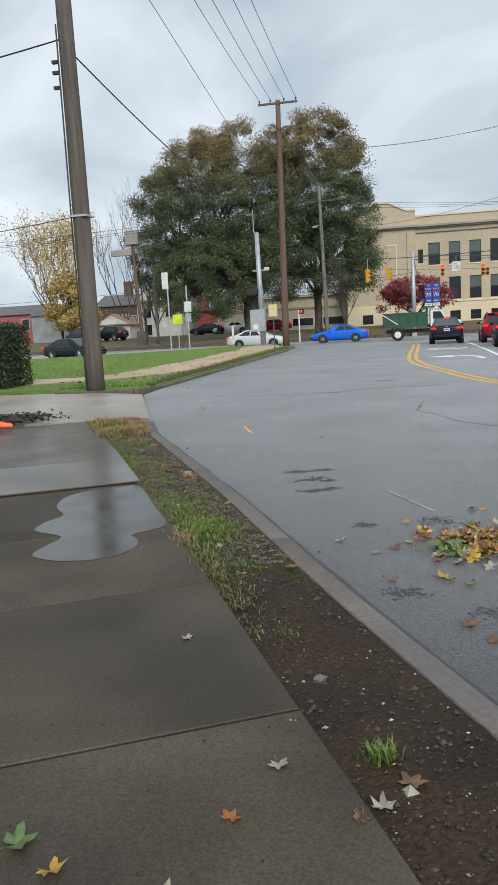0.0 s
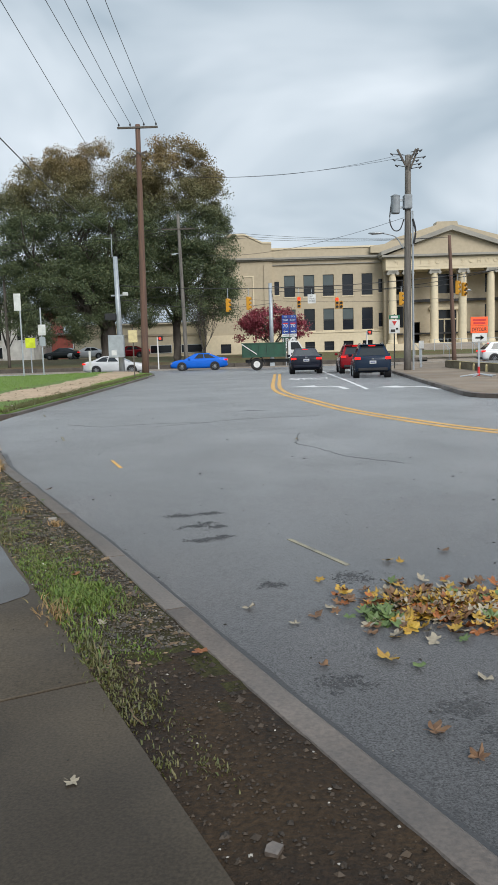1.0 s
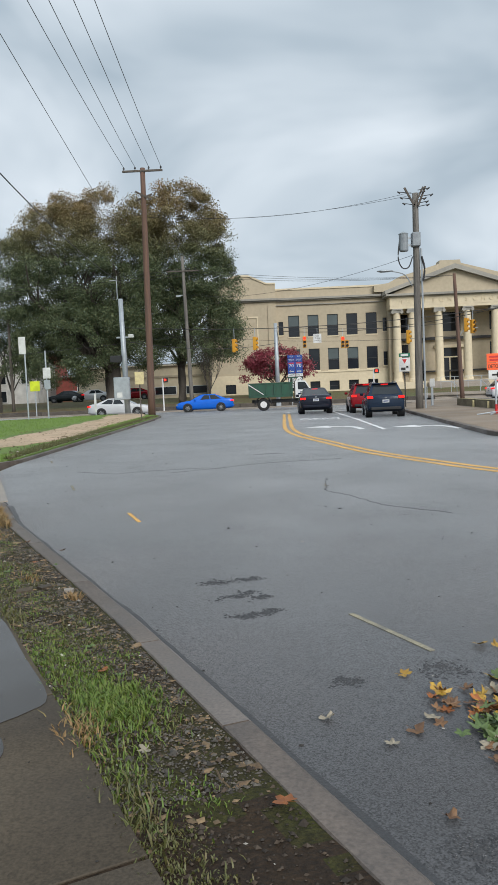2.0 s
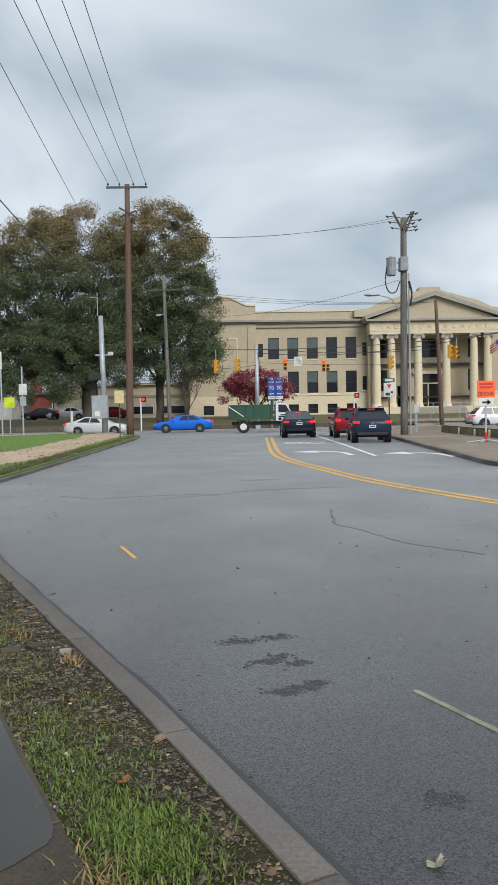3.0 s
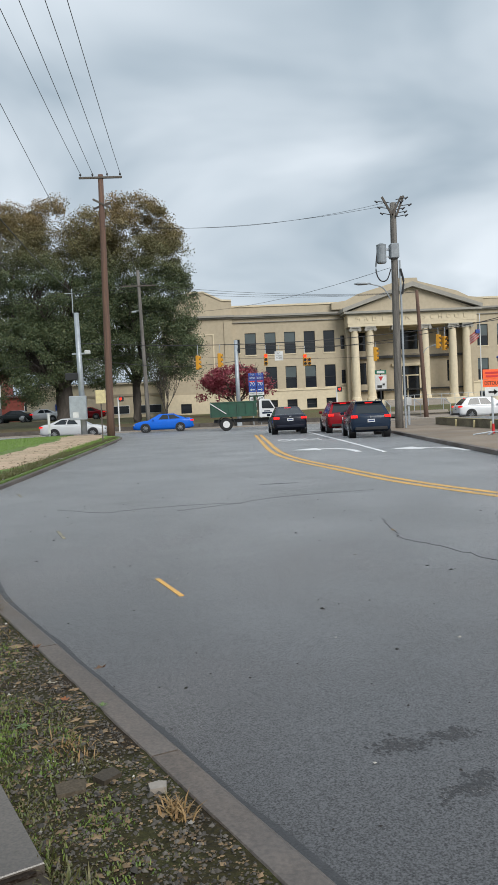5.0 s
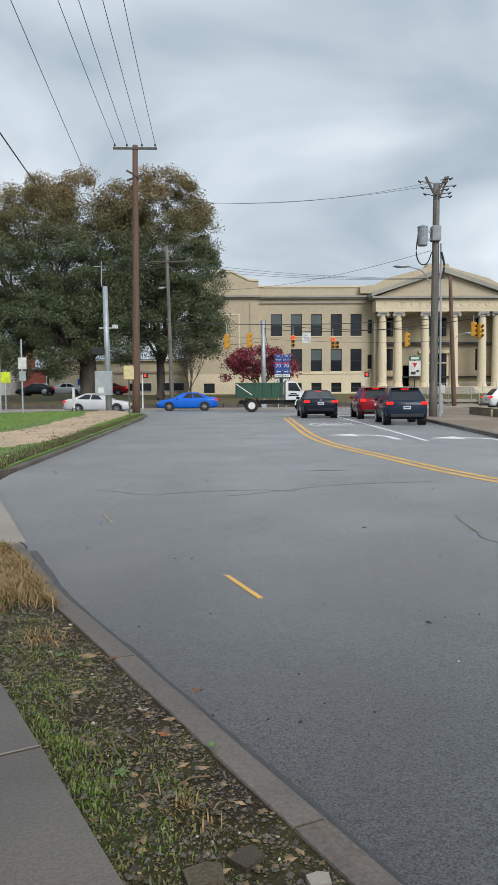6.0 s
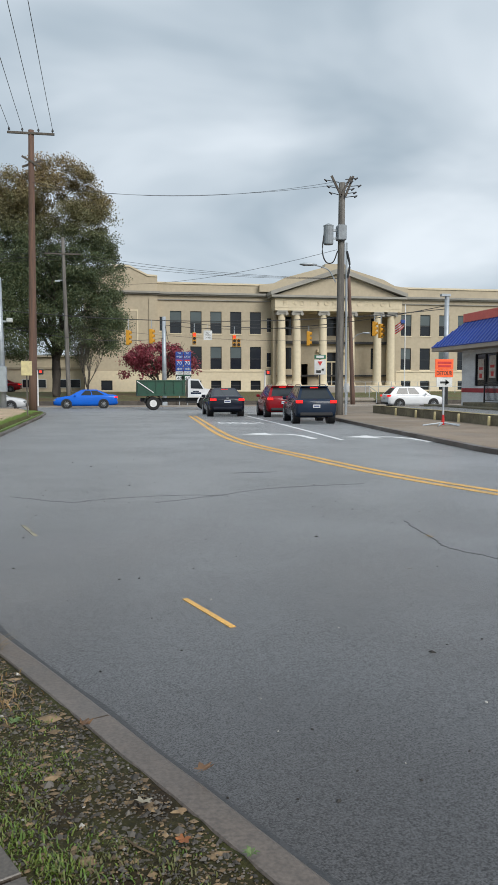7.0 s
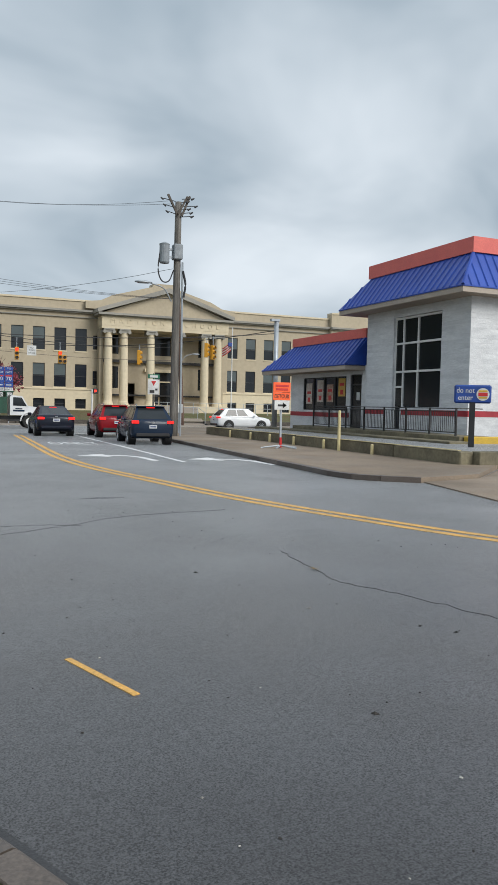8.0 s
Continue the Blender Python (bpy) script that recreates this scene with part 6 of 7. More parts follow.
# ---- houses and things far off to the left ----
BRICK_RED = mat("red_brick", (0.24, 0.06, 0.045), (0.18, 0.045, 0.035), scale=2, fine=18, rough=0.85, stain=0.2)
BRICK_BROWN = mat("brown_brick", (0.13, 0.085, 0.065), (0.09, 0.06, 0.048), scale=2, fine=18, rough=0.85, stain=0.2)
SIDING_WHITE, SIDING_GREY, SIDING_PINK = mat("white_siding", (0.62, 0.61, 0.58), scale=1, bump=0.1), mat("grey_siding", (0.36, 0.39, 0.40), scale=1, bump=0.1), mat("pink_red_siding", (0.42, 0.12, 0.13), scale=1, bump=0.1)
ROOF_GREY, ROOF_TAN = mat("grey_shingles", (0.13, 0.125, 0.12), scale=1.5, fine=12, stain=0.2), mat("tan_shingles", (0.32, 0.2, 0.13), scale=1.5, fine=12, stain=0.2)


def house(label, x0, x1, y0, y1, h, ridge, wall, roofm, along_x, windows, door_x=None, garage=False):
    t = thing("house", label, "house", ((x0 + x1) / 2, (y0 + y1) / 2, 0.3))
    w, d = (x1 - x0) / 2, (y1 - y0) / 2
    part("wall", boxes((-w, w, -d, d, -0.8, h)), wall, t)
    bm = bmesh.new()
    o = 0.35
    if along_x:
        loft(bm, [[(x, -d - o, h - 0.15), (x, d + o, h - 0.15), (x, 0, ridge)] for x in (-w - o, w + o)])
    else:
        loft(bm, [[(-w - o, y, h - 0.15), (w + o, y, h - 0.15), (0, y, ridge)] for y in (-d - o, d + o)])
        bg = bmesh.new()
        upright(bg, [(-w, h), (w, h), (0, ridge - 0.25)], -d - o - 0.02, -d)
        part("gable", bg, wall, t)
    bmesh.ops.recalc_face_normals(bm, faces=bm.faces)
    part("roof", bm, roofm, t)
    for wx, wz, ww, wh in windows:
        win = part("window", boxes((wx - ww / 2 - 0.08, wx + ww / 2 + 0.08, -d - 0.06, -d, wz - 0.08, wz + wh + 0.08)), WHITE_PAINT, t)
        part("pane", boxes((wx - ww / 2, wx + ww / 2, -d - 0.075, -d - 0.06, wz, wz + wh)), GLASS_DARK, win)
    if garage:
        g = part("door", boxes((-w * 0.7, w * 0.7, -d - 0.05, -d, 0, 2.1)), SIDING_WHITE, t, "white garage door")
    return t


house("pink-red sided house with a low grey roof", -62, -53.3, 110, 120, 5.0, 6.4, SIDING_PINK, ROOF_GREY, True, [(2.5, 2.4, 1.1, 1.7)])
house("grey sided house with a low roof", -53.2, -47.0, 108, 118, 4.6, 6.0, SIDING_GREY, ROOF_GREY, True, [])
house("white garage with a tan roof", -41.4, -36.4, 104, 111, 2.5, 4.0, SIDING_WHITE, ROOF_TAN, False, [], garage=True)
hb = house("old brown brick house with a chimney", -46.0, -38.0, 116, 126, 5.6, 7.4, BRICK_BROWN, ROOF_GREY, True, [(2.0, 2.2, 1.0, 1.6)])
part("chimney", boxes((-0.6, 0.6, -1, 0.2, 6.4, 9.4)), BRICK_BROWN, hb)
house("white two-storey house with steep gable", -36.5, -30.0, 108, 118, 5.6, 9.2, SIDING_WHITE, ROOF_GREY, False, [(-1.6, 3.2, 0.9, 1.5), (1.5, 3.2, 0.9, 1.5), (0, 5.9, 0.9, 1.2), (-1.6, 0.7, 0.9, 1.5)])
house("long red brick building behind the trees", -28.5, -12.0, 112, 122, 3.9, 4.2, BRICK_RED, ROOF_GREY, True, [(-4, 1.8, 2.2, 1.1), (1, 1.8, 2.2, 1.1), (5, 1.8, 2.2, 1.1)])
house("orange-red brick building with flat front", -38.0, -33.0, 128, 138, 8.2, 8.6, BRICK_RED, ROOF_GREY, True, [(-1, 5.8, 1.0, 0.6), (1, 5.8, 1.0, 0.6)])
sw = house("cream side wing of the school beneath the tree", -22.0, -5.4, 98, 108, 4.6, 4.9, STUCCO_PALE, ROOF_GREY, True, [(6.5, 0.9, 2.6, 0.9), (2.6, 0.9, 2.6, 0.9), (-2.0, 0.9, 2.4, 0.9)])
part("door", boxes((-4.9, -3.9, -5.06, -5.0, 0.3, 2.4)), SIGN_BLUE, sw, "blue side door")
part("ledge", boxes((-8.4, 8.3, -5.12, -5.0, 3.0, 3.25)), STUCCO, sw)

hills = thing("far_hills", "low hazy wooded hills on the horizon", "hills", kind="backdrop")
# The distance haze is mixed into the woods' flat grey colour.
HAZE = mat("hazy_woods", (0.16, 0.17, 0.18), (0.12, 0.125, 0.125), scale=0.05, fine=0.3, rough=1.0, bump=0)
bm = bmesh.new()
prev = None
for k in range(161):
    a = math.pi * (-0.1 + 1.2 * k / 160)
    x, y = 620 * math.cos(a), 620 * math.sin(a)
    h = 14 + 9 * noise.noise((k * 0.07, 0, 0)) + 3 * noise.noise((k * 0.5, 3, 0))
    cur = [bm.verts.new((x, y, -1)), bm.verts.new((x, y, h)), bm.verts.new((x * 1.3, y * 1.3, h)), bm.verts.new((x * 1.3, y * 1.3, -1))]
    if prev:
        for q in range(3):
            bm.faces.new((prev[q], cur[q], cur[q + 1], prev[q + 1]))
    prev = cur
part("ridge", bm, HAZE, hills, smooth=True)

hedge = thing("hedge", "clipped dark green hedge beside the driveway", "hedge", (-12.4, 20.9, 0.1))
# A solid core in place of twigs; its near-black green paints the inner shade.
part("twigs", boxes((-1.9, 1.85, -0.75, 0.75, 0.0, 1.7), bevel=0.25), mat("hedge_inside_shade", (0.012, 0.018, 0.008), rough=0.95), hedge)
g = np.random.default_rng(41)
pts = []
for k in range(15000):
    q = g.uniform((-1.98, -0.85, 0.02), (1.95, 0.85, 1.82))
    f = g.integers(0, 3)
    if f == 0:
        q[0] = (1.95 if g.random() < 0.8 else -1.98) + g.normal() * 0.04
    elif f == 1:
        q[1] = -0.85 + g.normal() * 0.05
    else:
        q[2] = 1.8 + g.normal() * 0.05
    pts.append(q)
quads("leaves", np.array(pts), 0.04, LEAF_HEDGE, hedge, 41)


def small_post(name, label, x, y, h, plates):
    t = thing(name, label, "sign", (x, y, 0.1 if y < 55 else -0.25))
    bm = bmesh.new()
    tube(bm, (0, 0, 0), (0, 0, h), 0.05, n=8)
    part("post", bm, GALV, t)
    for a, b, c, d, m in plates:
        part("plate", boxes((a, b, -0.07, -0.05, c, d), bevel=0.01), m, t)


small_post("school_sign", "yellow-green warning sign on a dark post", -19.6, 70.2, 3.2, [(-0.45, 0.45, 2.3, 3.2, SIGN_YELLOW)])
small_post("solar_beacon", "post with a tilted pale solar panel", -14.6, 50.8, 5.0, [(-0.35, 0.1, 4.2, 5.3, SIGN_WHITE)])
small_post("road_sign", "pale sign plates on a grey double post", -13.46, 51.4, 4.4, [(-0.2, 0.3, 2.6, 3.3, SIGN_WHITE), (-0.15, 0.25, 1.9, 2.5, GALV)])
small_post("marker_post", "short pale marker post at the lawn edge", -10.9, 54.0, 1.5, [(-0.08, 0.08, 0.2, 1.5, SIGN_WHITE)])
ls = thing("parking_lamp", "old lamp box on a rusty tall post", "lamp", (-24.6, 74.5, 0.2))
bm = bmesh.new()
tube(bm, (0, 0, 0), (-0.4, 0, 10.2), 0.2, 0.14, n=10)
part("post", bm, POLE_RED, ls)
part("head", boxes((-1.0, 0.3, -0.4, 0.4, 9.9, 11.3), bevel=0.05), STONE_GREY, ls)
part("arm", boxes((-2.6, -0.5, -0.15, 0.15, 8.9, 9.5), bevel=0.03), STONE_GREY, ls)
part("footing", boxes((-0.45, 0.45, -0.45, 0.45, -0.3, 1.4), bevel=0.05), DARK_STONE, ls)
pl2 = pole("utility_pole", "thin dark wooden pole beyond the lawn", -23.3, 75.5, 0.2, 9.6, 0.16, 0.12, POLE_WOOD)


# ---- near details: leaves, grass, stones, puddle, worn road ----
def leaf_bm(size, rng, lobes=5, curl=0.25):
    """One fallen maple leaf: pointed lobes round a stalk, curled."""
    bm = bmesh.new()
    n = lobes * 4
    c = bm.verts.new((0, 0, 0))
    rim = []
    for i in range(n):
        a = -2.5 + 5.0 * i / (n - 1)
        ph = (i % 4)
        r = {0: 0.55, 1: 0.74, 2: 1.0, 3: 0.78}[ph] * (1.0 if abs(a) < 1.8 else 0.75) * rng.uniform(0.88, 1.1)
        x, y = size * r * math.sin(a), size * r * math.cos(a)
        rim.append(bm.verts.new((x, y, size * curl * (r * r) * rng.uniform(0.2, 1.0))))
    for i in range(n - 1):
        bm.faces.new((c, rim[i + 1], rim[i]))
    s0 = bm.verts.new((size * 0.03, -size * 0.2, 0.0))
    s1 = bm.verts.new((size * 0.12, -size * 0.85, size * 0.12))
    s2 = bm.verts.new((size * 0.17, -size * 0.85, size * 0.12))
    bm.faces.new((c, s0, s1))
    bm.faces.new((s0, s2, s1))
    return bm


LEAF_COL = {"yellow": mat("yellow_leaf", (0.42, 0.27, 0.035), (0.30, 0.17, 0.03), scale=25, rough=0.5, bump=0.2, island=0.2),
            "brown": mat("brown_leaf", (0.19, 0.10, 0.045), (0.10, 0.05, 0.025), scale=25, rough=0.55, bump=0.2, island=0.25),
            "pale": mat("pale_leaf", (0.33, 0.29, 0.22), (0.22, 0.19, 0.14), scale=25, rough=0.6, bump=0.2, island=0.2),
            "green": mat("green_leaf", (0.07, 0.12, 0.03), (0.12, 0.17, 0.06), scale=25, rough=0.5, bump=0.2, island=0.2),
            "orange": mat("orange_leaf", (0.30, 0.10, 0.02), (0.20, 0.065, 0.018), scale=25, rough=0.5, bump=0.2, island=0.2)}
rng = random.Random(77)


def fallen_leaf(x, y, z, size, colour):
    t = part("leaf", leaf_bm(size * 0.8, rng, rng.choice((5, 5, 3)), rng.uniform(0.25, 0.8)), LEAF_COL[colour])
    t.matrix_basis = pose(x, y, z + 0.004, rng.uniform(-10, 10), rng.uniform(-10, 10), rng.uniform(0, 360))
    where = "damp concrete" if abs(z - 0.1) < 0.02 else ("bare soil" if z > 0.02 else "wet asphalt")
    return tagged(t, f"curled {colour} fallen leaf lying on {where}", "leaf", "fallen leaves")


for x, y, sz, c in ((0.26, 1.98, 0.055, "pale"), (0.16, 1.69, 0.045, "orange"), (-0.42, 1.51, 0.085, "green"), (-0.27, 1.42, 0.06, "yellow"), (-0.32, 2.96, 0.04, "pale"), (0.05, 1.38, 0.05, "pale")):
    fallen_leaf(x, y, 0.101, sz, c)
for x, y, sz, c in ((0.6, 1.8, 0.06, "pale"), (0.68, 1.93, 0.07, "brown"), (0.54, 1.75, 0.045, "brown"), (0.04, 4.03, 0.07, "orange"), (-2.07, 8.25, 0.05, "pale"), (-1.84, 8.43, 0.06, "brown"), (-1.95, 8.0, 0.04, "orange"), (0.27, 2.25, 0.03, "pale"), (-1.0, 5.6, 0.05, "brown"), (-0.85, 5.35, 0.05, "orange"), (-1.3, 6.2, 0.05, "brown"), (-0.5, 4.45, 0.05, "pale"), (-2.3, 8.9, 0.05, "brown")):
    fallen_leaf(x, y, 0.092, sz, c)
for x, y, sz, c in ((0.25, 4.88, 0.06, "pale"), (0.97, 3.41, 0.075, "brown"), (1.08, 3.21, 0.06, "brown"), (1.2, 5.76, 0.07, "yellow"), (1.28, 5.72, 0.05, "yellow"), (1.64, 5.98, 0.08, "brown"), (0.69, 5.36, 0.06, "yellow"), (0.92, 4.11, 0.09, "yellow"), (0.62, 4.72, 0.07, "brown"), (0.72, 4.83, 0.06, "pale"), (0.6, 4.05, 0.05, "brown"), (1.05, 4.0, 0.06, "green"), (1.3, 3.85, 0.07, "pale"), (1.5, 3.75, 0.07, "yellow"), (0.5, 4.6, 0.05, "pale"), (0.95, 5.15, 0.06, "brown"), (0.78, 5.05, 0.06, "orange"), (1.0, 12.9, 0.07, "yellow")):
    fallen_leaf(x, y, 0.004, sz, c)

pile = thing("leaf_pile", "heap of wet yellow and brown maple leaves on the street", "leaves", (1.28, 4.8, 0.0), kind="stuff")
groups = {k: bmesh.new() for k in LEAF_COL}
for k in range(640):
    a, r = rng.uniform(0, 2 * math.pi), abs(rng.gauss(0, 1))
    if r > 2.0:
        continue
    dx, dy = 0.34 * r * math.cos(a) + 0.08, 0.27 * r * math.sin(a)
    c = rng.choices(("yellow", "brown", "pale", "green", "orange"), (34, 36, 16, 4, 10))[0]
    if rng.random() < 0.08:
        c, dx, dy = "green", -0.3 + rng.gauss(0, 0.06), -0.12 + rng.gauss(0, 0.08)
    lb = leaf_bm(rng.uniform(0.035, 0.066), rng, 5, rng.uniform(0.15, 0.7))
    moved(lb, pose(dx, dy, 0.01 + max(0, 0.04 * (1 - r / 1.5)) * rng.uniform(0.2, 1), rng.uniform(-30, 30), rng.uniform(-30, 30), rng.uniform(0, 360)))
    me = bpy.data.meshes.new("tmp")
    lb.to_mesh(me)
    lb.free()
    groups[c].from_mesh(me)
    bpy.data.meshes.remove(me)
for k, b in groups.items():
    part("leaf_layer", b, LEAF_COL[k], pile, f"{k} leaves")

BLADE_GREEN = leaf_mat("grass_blades", [(0.055, 0.105, 0.012), (0.09, 0.15, 0.018), (0.13, 0.175, 0.025), (0.10, 0.11, 0.03)])
BLADE_OLIVE = leaf_mat("olive_blades", [(0.06, 0.075, 0.02), (0.10, 0.095, 0.03), (0.075, 0.085, 0.022), (0.14, 0.11, 0.045)])
BLADE_DRY = leaf_mat("dry_blades", [(0.26, 0.15, 0.055), (0.20, 0.12, 0.045), (0.30, 0.19, 0.08), (0.13, 0.12, 0.04)])


def blades(name, label, spots, material, seed, lean=0.6):
    """Grass blades: bent strips from a root; spots: (s, d, spread along, spread across, count, height)."""
    g = np.random.default_rng(seed)
    vs, fs = [], []
    for s, d, ss, sd, n, h in spots:
        for _ in range(n):
            a, b = s + g.normal() * ss, d + g.normal() * sd
            b = min(max(b, -0.78), -0.15 + bow(a))
            x, y = along(a, b)
            z = verge_z(a, b) - 0.003
            hh, t, w = h * g.uniform(0.5, 1.25), g.uniform(0, 6.283), g.uniform(0.0016, 0.0035) * (1 + h * 2)
            lx, ly = math.cos(t) * hh * lean * g.uniform(0.4, 1.9), math.sin(t) * hh * lean * g.uniform(0.4, 1.9)
            px, py = -math.sin(t) * w, math.cos(t) * w
            k = len(vs)
            vs += [(x - px, y - py, z), (x + px, y + py, z), (x + lx * 0.4 + px, y + ly * 0.4 + py, z + hh * 0.65), (x + lx * 0.4 - px, y + ly * 0.4 - py, z + hh * 0.65), (x + lx, y + ly, z + hh * 0.95)]
            fs += [(k, k + 1, k + 2, k + 3), (k + 3, k + 2, k + 4)]
    me = bpy.data.meshes.new(name)
    me.from_pydata(vs, [], fs)
    me.materials.append(material)
    return tagged(new(name, me), label, "grass", kind="stuff")


g = np.random.default_rng(5)
spots_g, spots_o, spots_d = [(5.75, -0.48, 0.17, 0.09, 3000, 0.038), (6.35, -0.56, 0.25, 0.1, 1300, 0.026), (2.62, -0.6, 0.03, 0.03, 130, 0.05), (9.3, -0.62, 0.3, 0.08, 600, 0.026), (8.75, -0.64, 0.18, 0.06, 500, 0.026), (5.2, -0.64, 0.2, 0.07, 260, 0.04), (12.6, -0.5, 0.5, 0.16, 2600, 0.06)], [], []
for _ in range(130):
    s = g.uniform(4.2, 11.0)
    spots_o.append((s, g.uniform(-0.76, -0.3) if s > 5 else g.uniform(-0.78, -0.55), 0.07, 0.045, int(g.uniform(30, 100)), g.uniform(0.008, 0.024)))
for _ in range(110):
    spots_g.append((g.uniform(6.0, 11.2), g.uniform(-0.76, -0.24), 0.06, 0.04, int(g.uniform(30, 90)), g.uniform(0.007, 0.022)))
for _ in range(46):
    s = g.uniform(11.4, 13.8)
    spots_d.append((s, g.uniform(-0.74, -0.14 + bow(s)), 0.14, 0.08, 210, g.uniform(0.04, 0.095)))
spots_d += [(7.75, -0.2, 0.04, 0.02, 110, 0.045), (5.5, -0.7, 0.12, 0.05, 160, 0.05), (8.5, -0.35, 0.1, 0.05, 90, 0.04), (10.6, -0.35, 0.15, 0.08, 220, 0.04)]
for _ in range(24):
    spots_o.append((g.uniform(3.4, 6.0), g.uniform(-0.8, -0.55), 0.07, 0.035, int(g.uniform(40, 120)), g.uniform(0.01, 0.025)))
    spots_g.append((g.uniform(4.6, 7.2), g.uniform(-0.76, -0.36), 0.08, 0.05, int(g.uniform(30, 90)), g.uniform(0.008, 0.022)))
for a, b in ((0.3, 0.35), (3.0, 0.3)):
    spots_o.append((4.5 + a, -0.68, 0.15, 0.05, 160, 0.05))
blades("grass_tufts", "green grass tufts growing on the dirt verge", spots_g, BLADE_GREEN, 1)
blades("sparse_grass", "sparse olive grass over the dirt verge", spots_o, BLADE_OLIVE, 2)
blades("dry_grass", "dry tan grass at the end of the verge", spots_d, BLADE_DRY, 3, 0.9)


def lawn_blades(name, label, n, area, h, material, seed, z=0.1):
    g = np.random.default_rng(seed)
    vs, fs = [], []
    for _ in range(n):
        x, y = area(g)
        hh, t, w = h * g.uniform(0.5, 1.3), g.uniform(0, 6.283), g.uniform(0.006, 0.012)
        lx, ly = math.cos(t) * hh * 0.6, math.sin(t) * hh * 0.6
        k = len(vs)
        vs += [(x - math.sin(t) * w, y + math.cos(t) * w, z), (x + math.sin(t) * w, y - math.cos(t) * w, z), (x + lx, y + ly, z + hh)]
        fs.append((k, k + 1, k + 2))
    me = bpy.data.meshes.new(name)
    me.from_pydata(vs, [], fs)
    me.materials.append(material)
    return tagged(new(name, me), label, "grass", kind="stuff")


BLADE_LAWN = leaf_mat("lawn_blades", [(0.13, 0.24, 0.035), (0.17, 0.28, 0.045), (0.12, 0.2, 0.035), (0.2, 0.28, 0.065)])


def left_lawn(g):
    while True:
        x, y = g.uniform(-30, -8.4), 20.5 + 34 * g.random() ** 1.6
        if y > 20.5 + max(0, (-7 - x)) * 0.1 and (x < -9.3 or y < 21.5) and not (x > -14.8 and y < 24.2) and y < 51.7 + (x + 14) * (0.435 if x < -14 else 0.78):
            return x, y


lawn_blades("lawn_grass", "short bright green grass of the corner lawn", 60000, left_lawn, 0.07, BLADE_LAWN, 4)
lawn_blades("edge_grass", "yellowing grass between path and kerb", 15000, lambda g: (-5.72 - abs(g.normal()) * 0.28, g.uniform(19.2, 46)), 0.07, BLADE_OLIVE, 6)
lawn_blades("edge_grass", "green grass strip beside the kerb", 9000, lambda g: (-6.0 - abs(g.normal()) * 0.22, g.uniform(33, 47)), 0.07, BLADE_LAWN, 7)
lawn_blades("edge_grass", "green grass round the foot of the pole", 9000, lambda g: (g.uniform(-8.3, -5.9), g.uniform(18.95, 20.1)), 0.08, BLADE_LAWN, 8)
lawn_blades("footway_grass", "rough grass beside the footway", 6000, lambda g: along(g.uniform(5.0, 11.5), -2.3 - abs(g.normal()) * 0.5), 0.09, BLADE_OLIVE, 9, 0.07)


def crumbs(name, label, n, place, size, material, seed, category="stones", squash=0.6):
    """Small uneven lumps scattered over the ground, in one mesh."""
    g = np.random.default_rng(seed)
    base = np.array([(1, 0, 0), (-1, 0, 0), (0, 1, 0), (0, -1, 0), (0, 0, 1), (0, 0, -1)], float)
    tri = [(0, 2, 4), (2, 1, 4), (1, 3, 4), (3, 0, 4), (2, 0, 5), (1, 2, 5), (3, 1, 5), (0, 3, 5)]
    vs, fs = [], []
    for _ in range(n):
        x, y, z = place(g)
        s = size * g.lognormal(0, 0.45)
        t = g.uniform(0, 6.283)
        m = np.array([[math.cos(t), -math.sin(t), 0], [math.sin(t), math.cos(t), 0], [0, 0, 1]])
        v = (base * s * np.array((1, g.uniform(0.45, 0.9), squash)) * g.uniform(0.75, 1.2, (6, 1))) @ m.T + (x, y, z)
        k = len(vs)
        vs += v.tolist()
        fs += [tuple(q + k for q in f) for f in tri]
    me = bpy.data.meshes.new(name)
    me.from_pydata(vs, [], fs)
    me.materials.append(material)
    return tagged(new(name, me), label, category, kind="stuff")


STONES = mat("dark_gravel", (0.09, 0.08, 0.068), (0.05, 0.044, 0.036), scale=8, rough=0.8, bump=0.2, island=0.6)
CHIPS = mat("tan_leaf_crumbs", (0.17, 0.115, 0.06), (0.09, 0.06, 0.032), scale=8, rough=0.8, bump=0.2, island=0.5)
SPECK = mat("pale_specks", (0.42, 0.40, 0.36), (0.3, 0.28, 0.25), scale=8, rough=0.7, island=0.4)
DARKBIT = mat("dark_debris", (0.028, 0.024, 0.02), rough=0.7, island=0.4)


def on_verge(a, b):
    def place(g):
        q = g.uniform(a, b)
        d = g.uniform(-0.75, -0.18 + bow(q))
        return (*along(q, d), verge_z(q, d) + 0.002)
    return place


crumbs("gravel", "dark gravel and soil crumbs on the verge", 17000, on_verge(4.8, 12.0), 0.0062, STONES, 51)
crumbs("soil_crumbs", "wet soil lumps on the muddy verge", 4200, on_verge(-0.5, 6.5), 0.007, mat("soil_lumps", (0.05, 0.034, 0.021), (0.025, 0.017, 0.011), scale=9, rough=0.7, island=0.6), 52)
crumbs("leaf_litter", "tan crumbled leaf litter on the verge", 7000, on_verge(5.2, 11.2), 0.0065, CHIPS, 53, "litter", 0.25)
crumbs("dead_leaves", "dry curled tan leaf scraps lying on the verge", 700, on_verge(4.6, 11.6), 0.015, mat("dry_leaf_scraps", (0.24, 0.165, 0.09), (0.11, 0.07, 0.038), scale=20, rough=0.75, bump=0.2, island=0.5), 62, "leaves", 0.16)
crumbs("pale_crumbs", "pale stone chips on the verge", 160, on_verge(0.5, 11.0), 0.007, SPECK, 54)
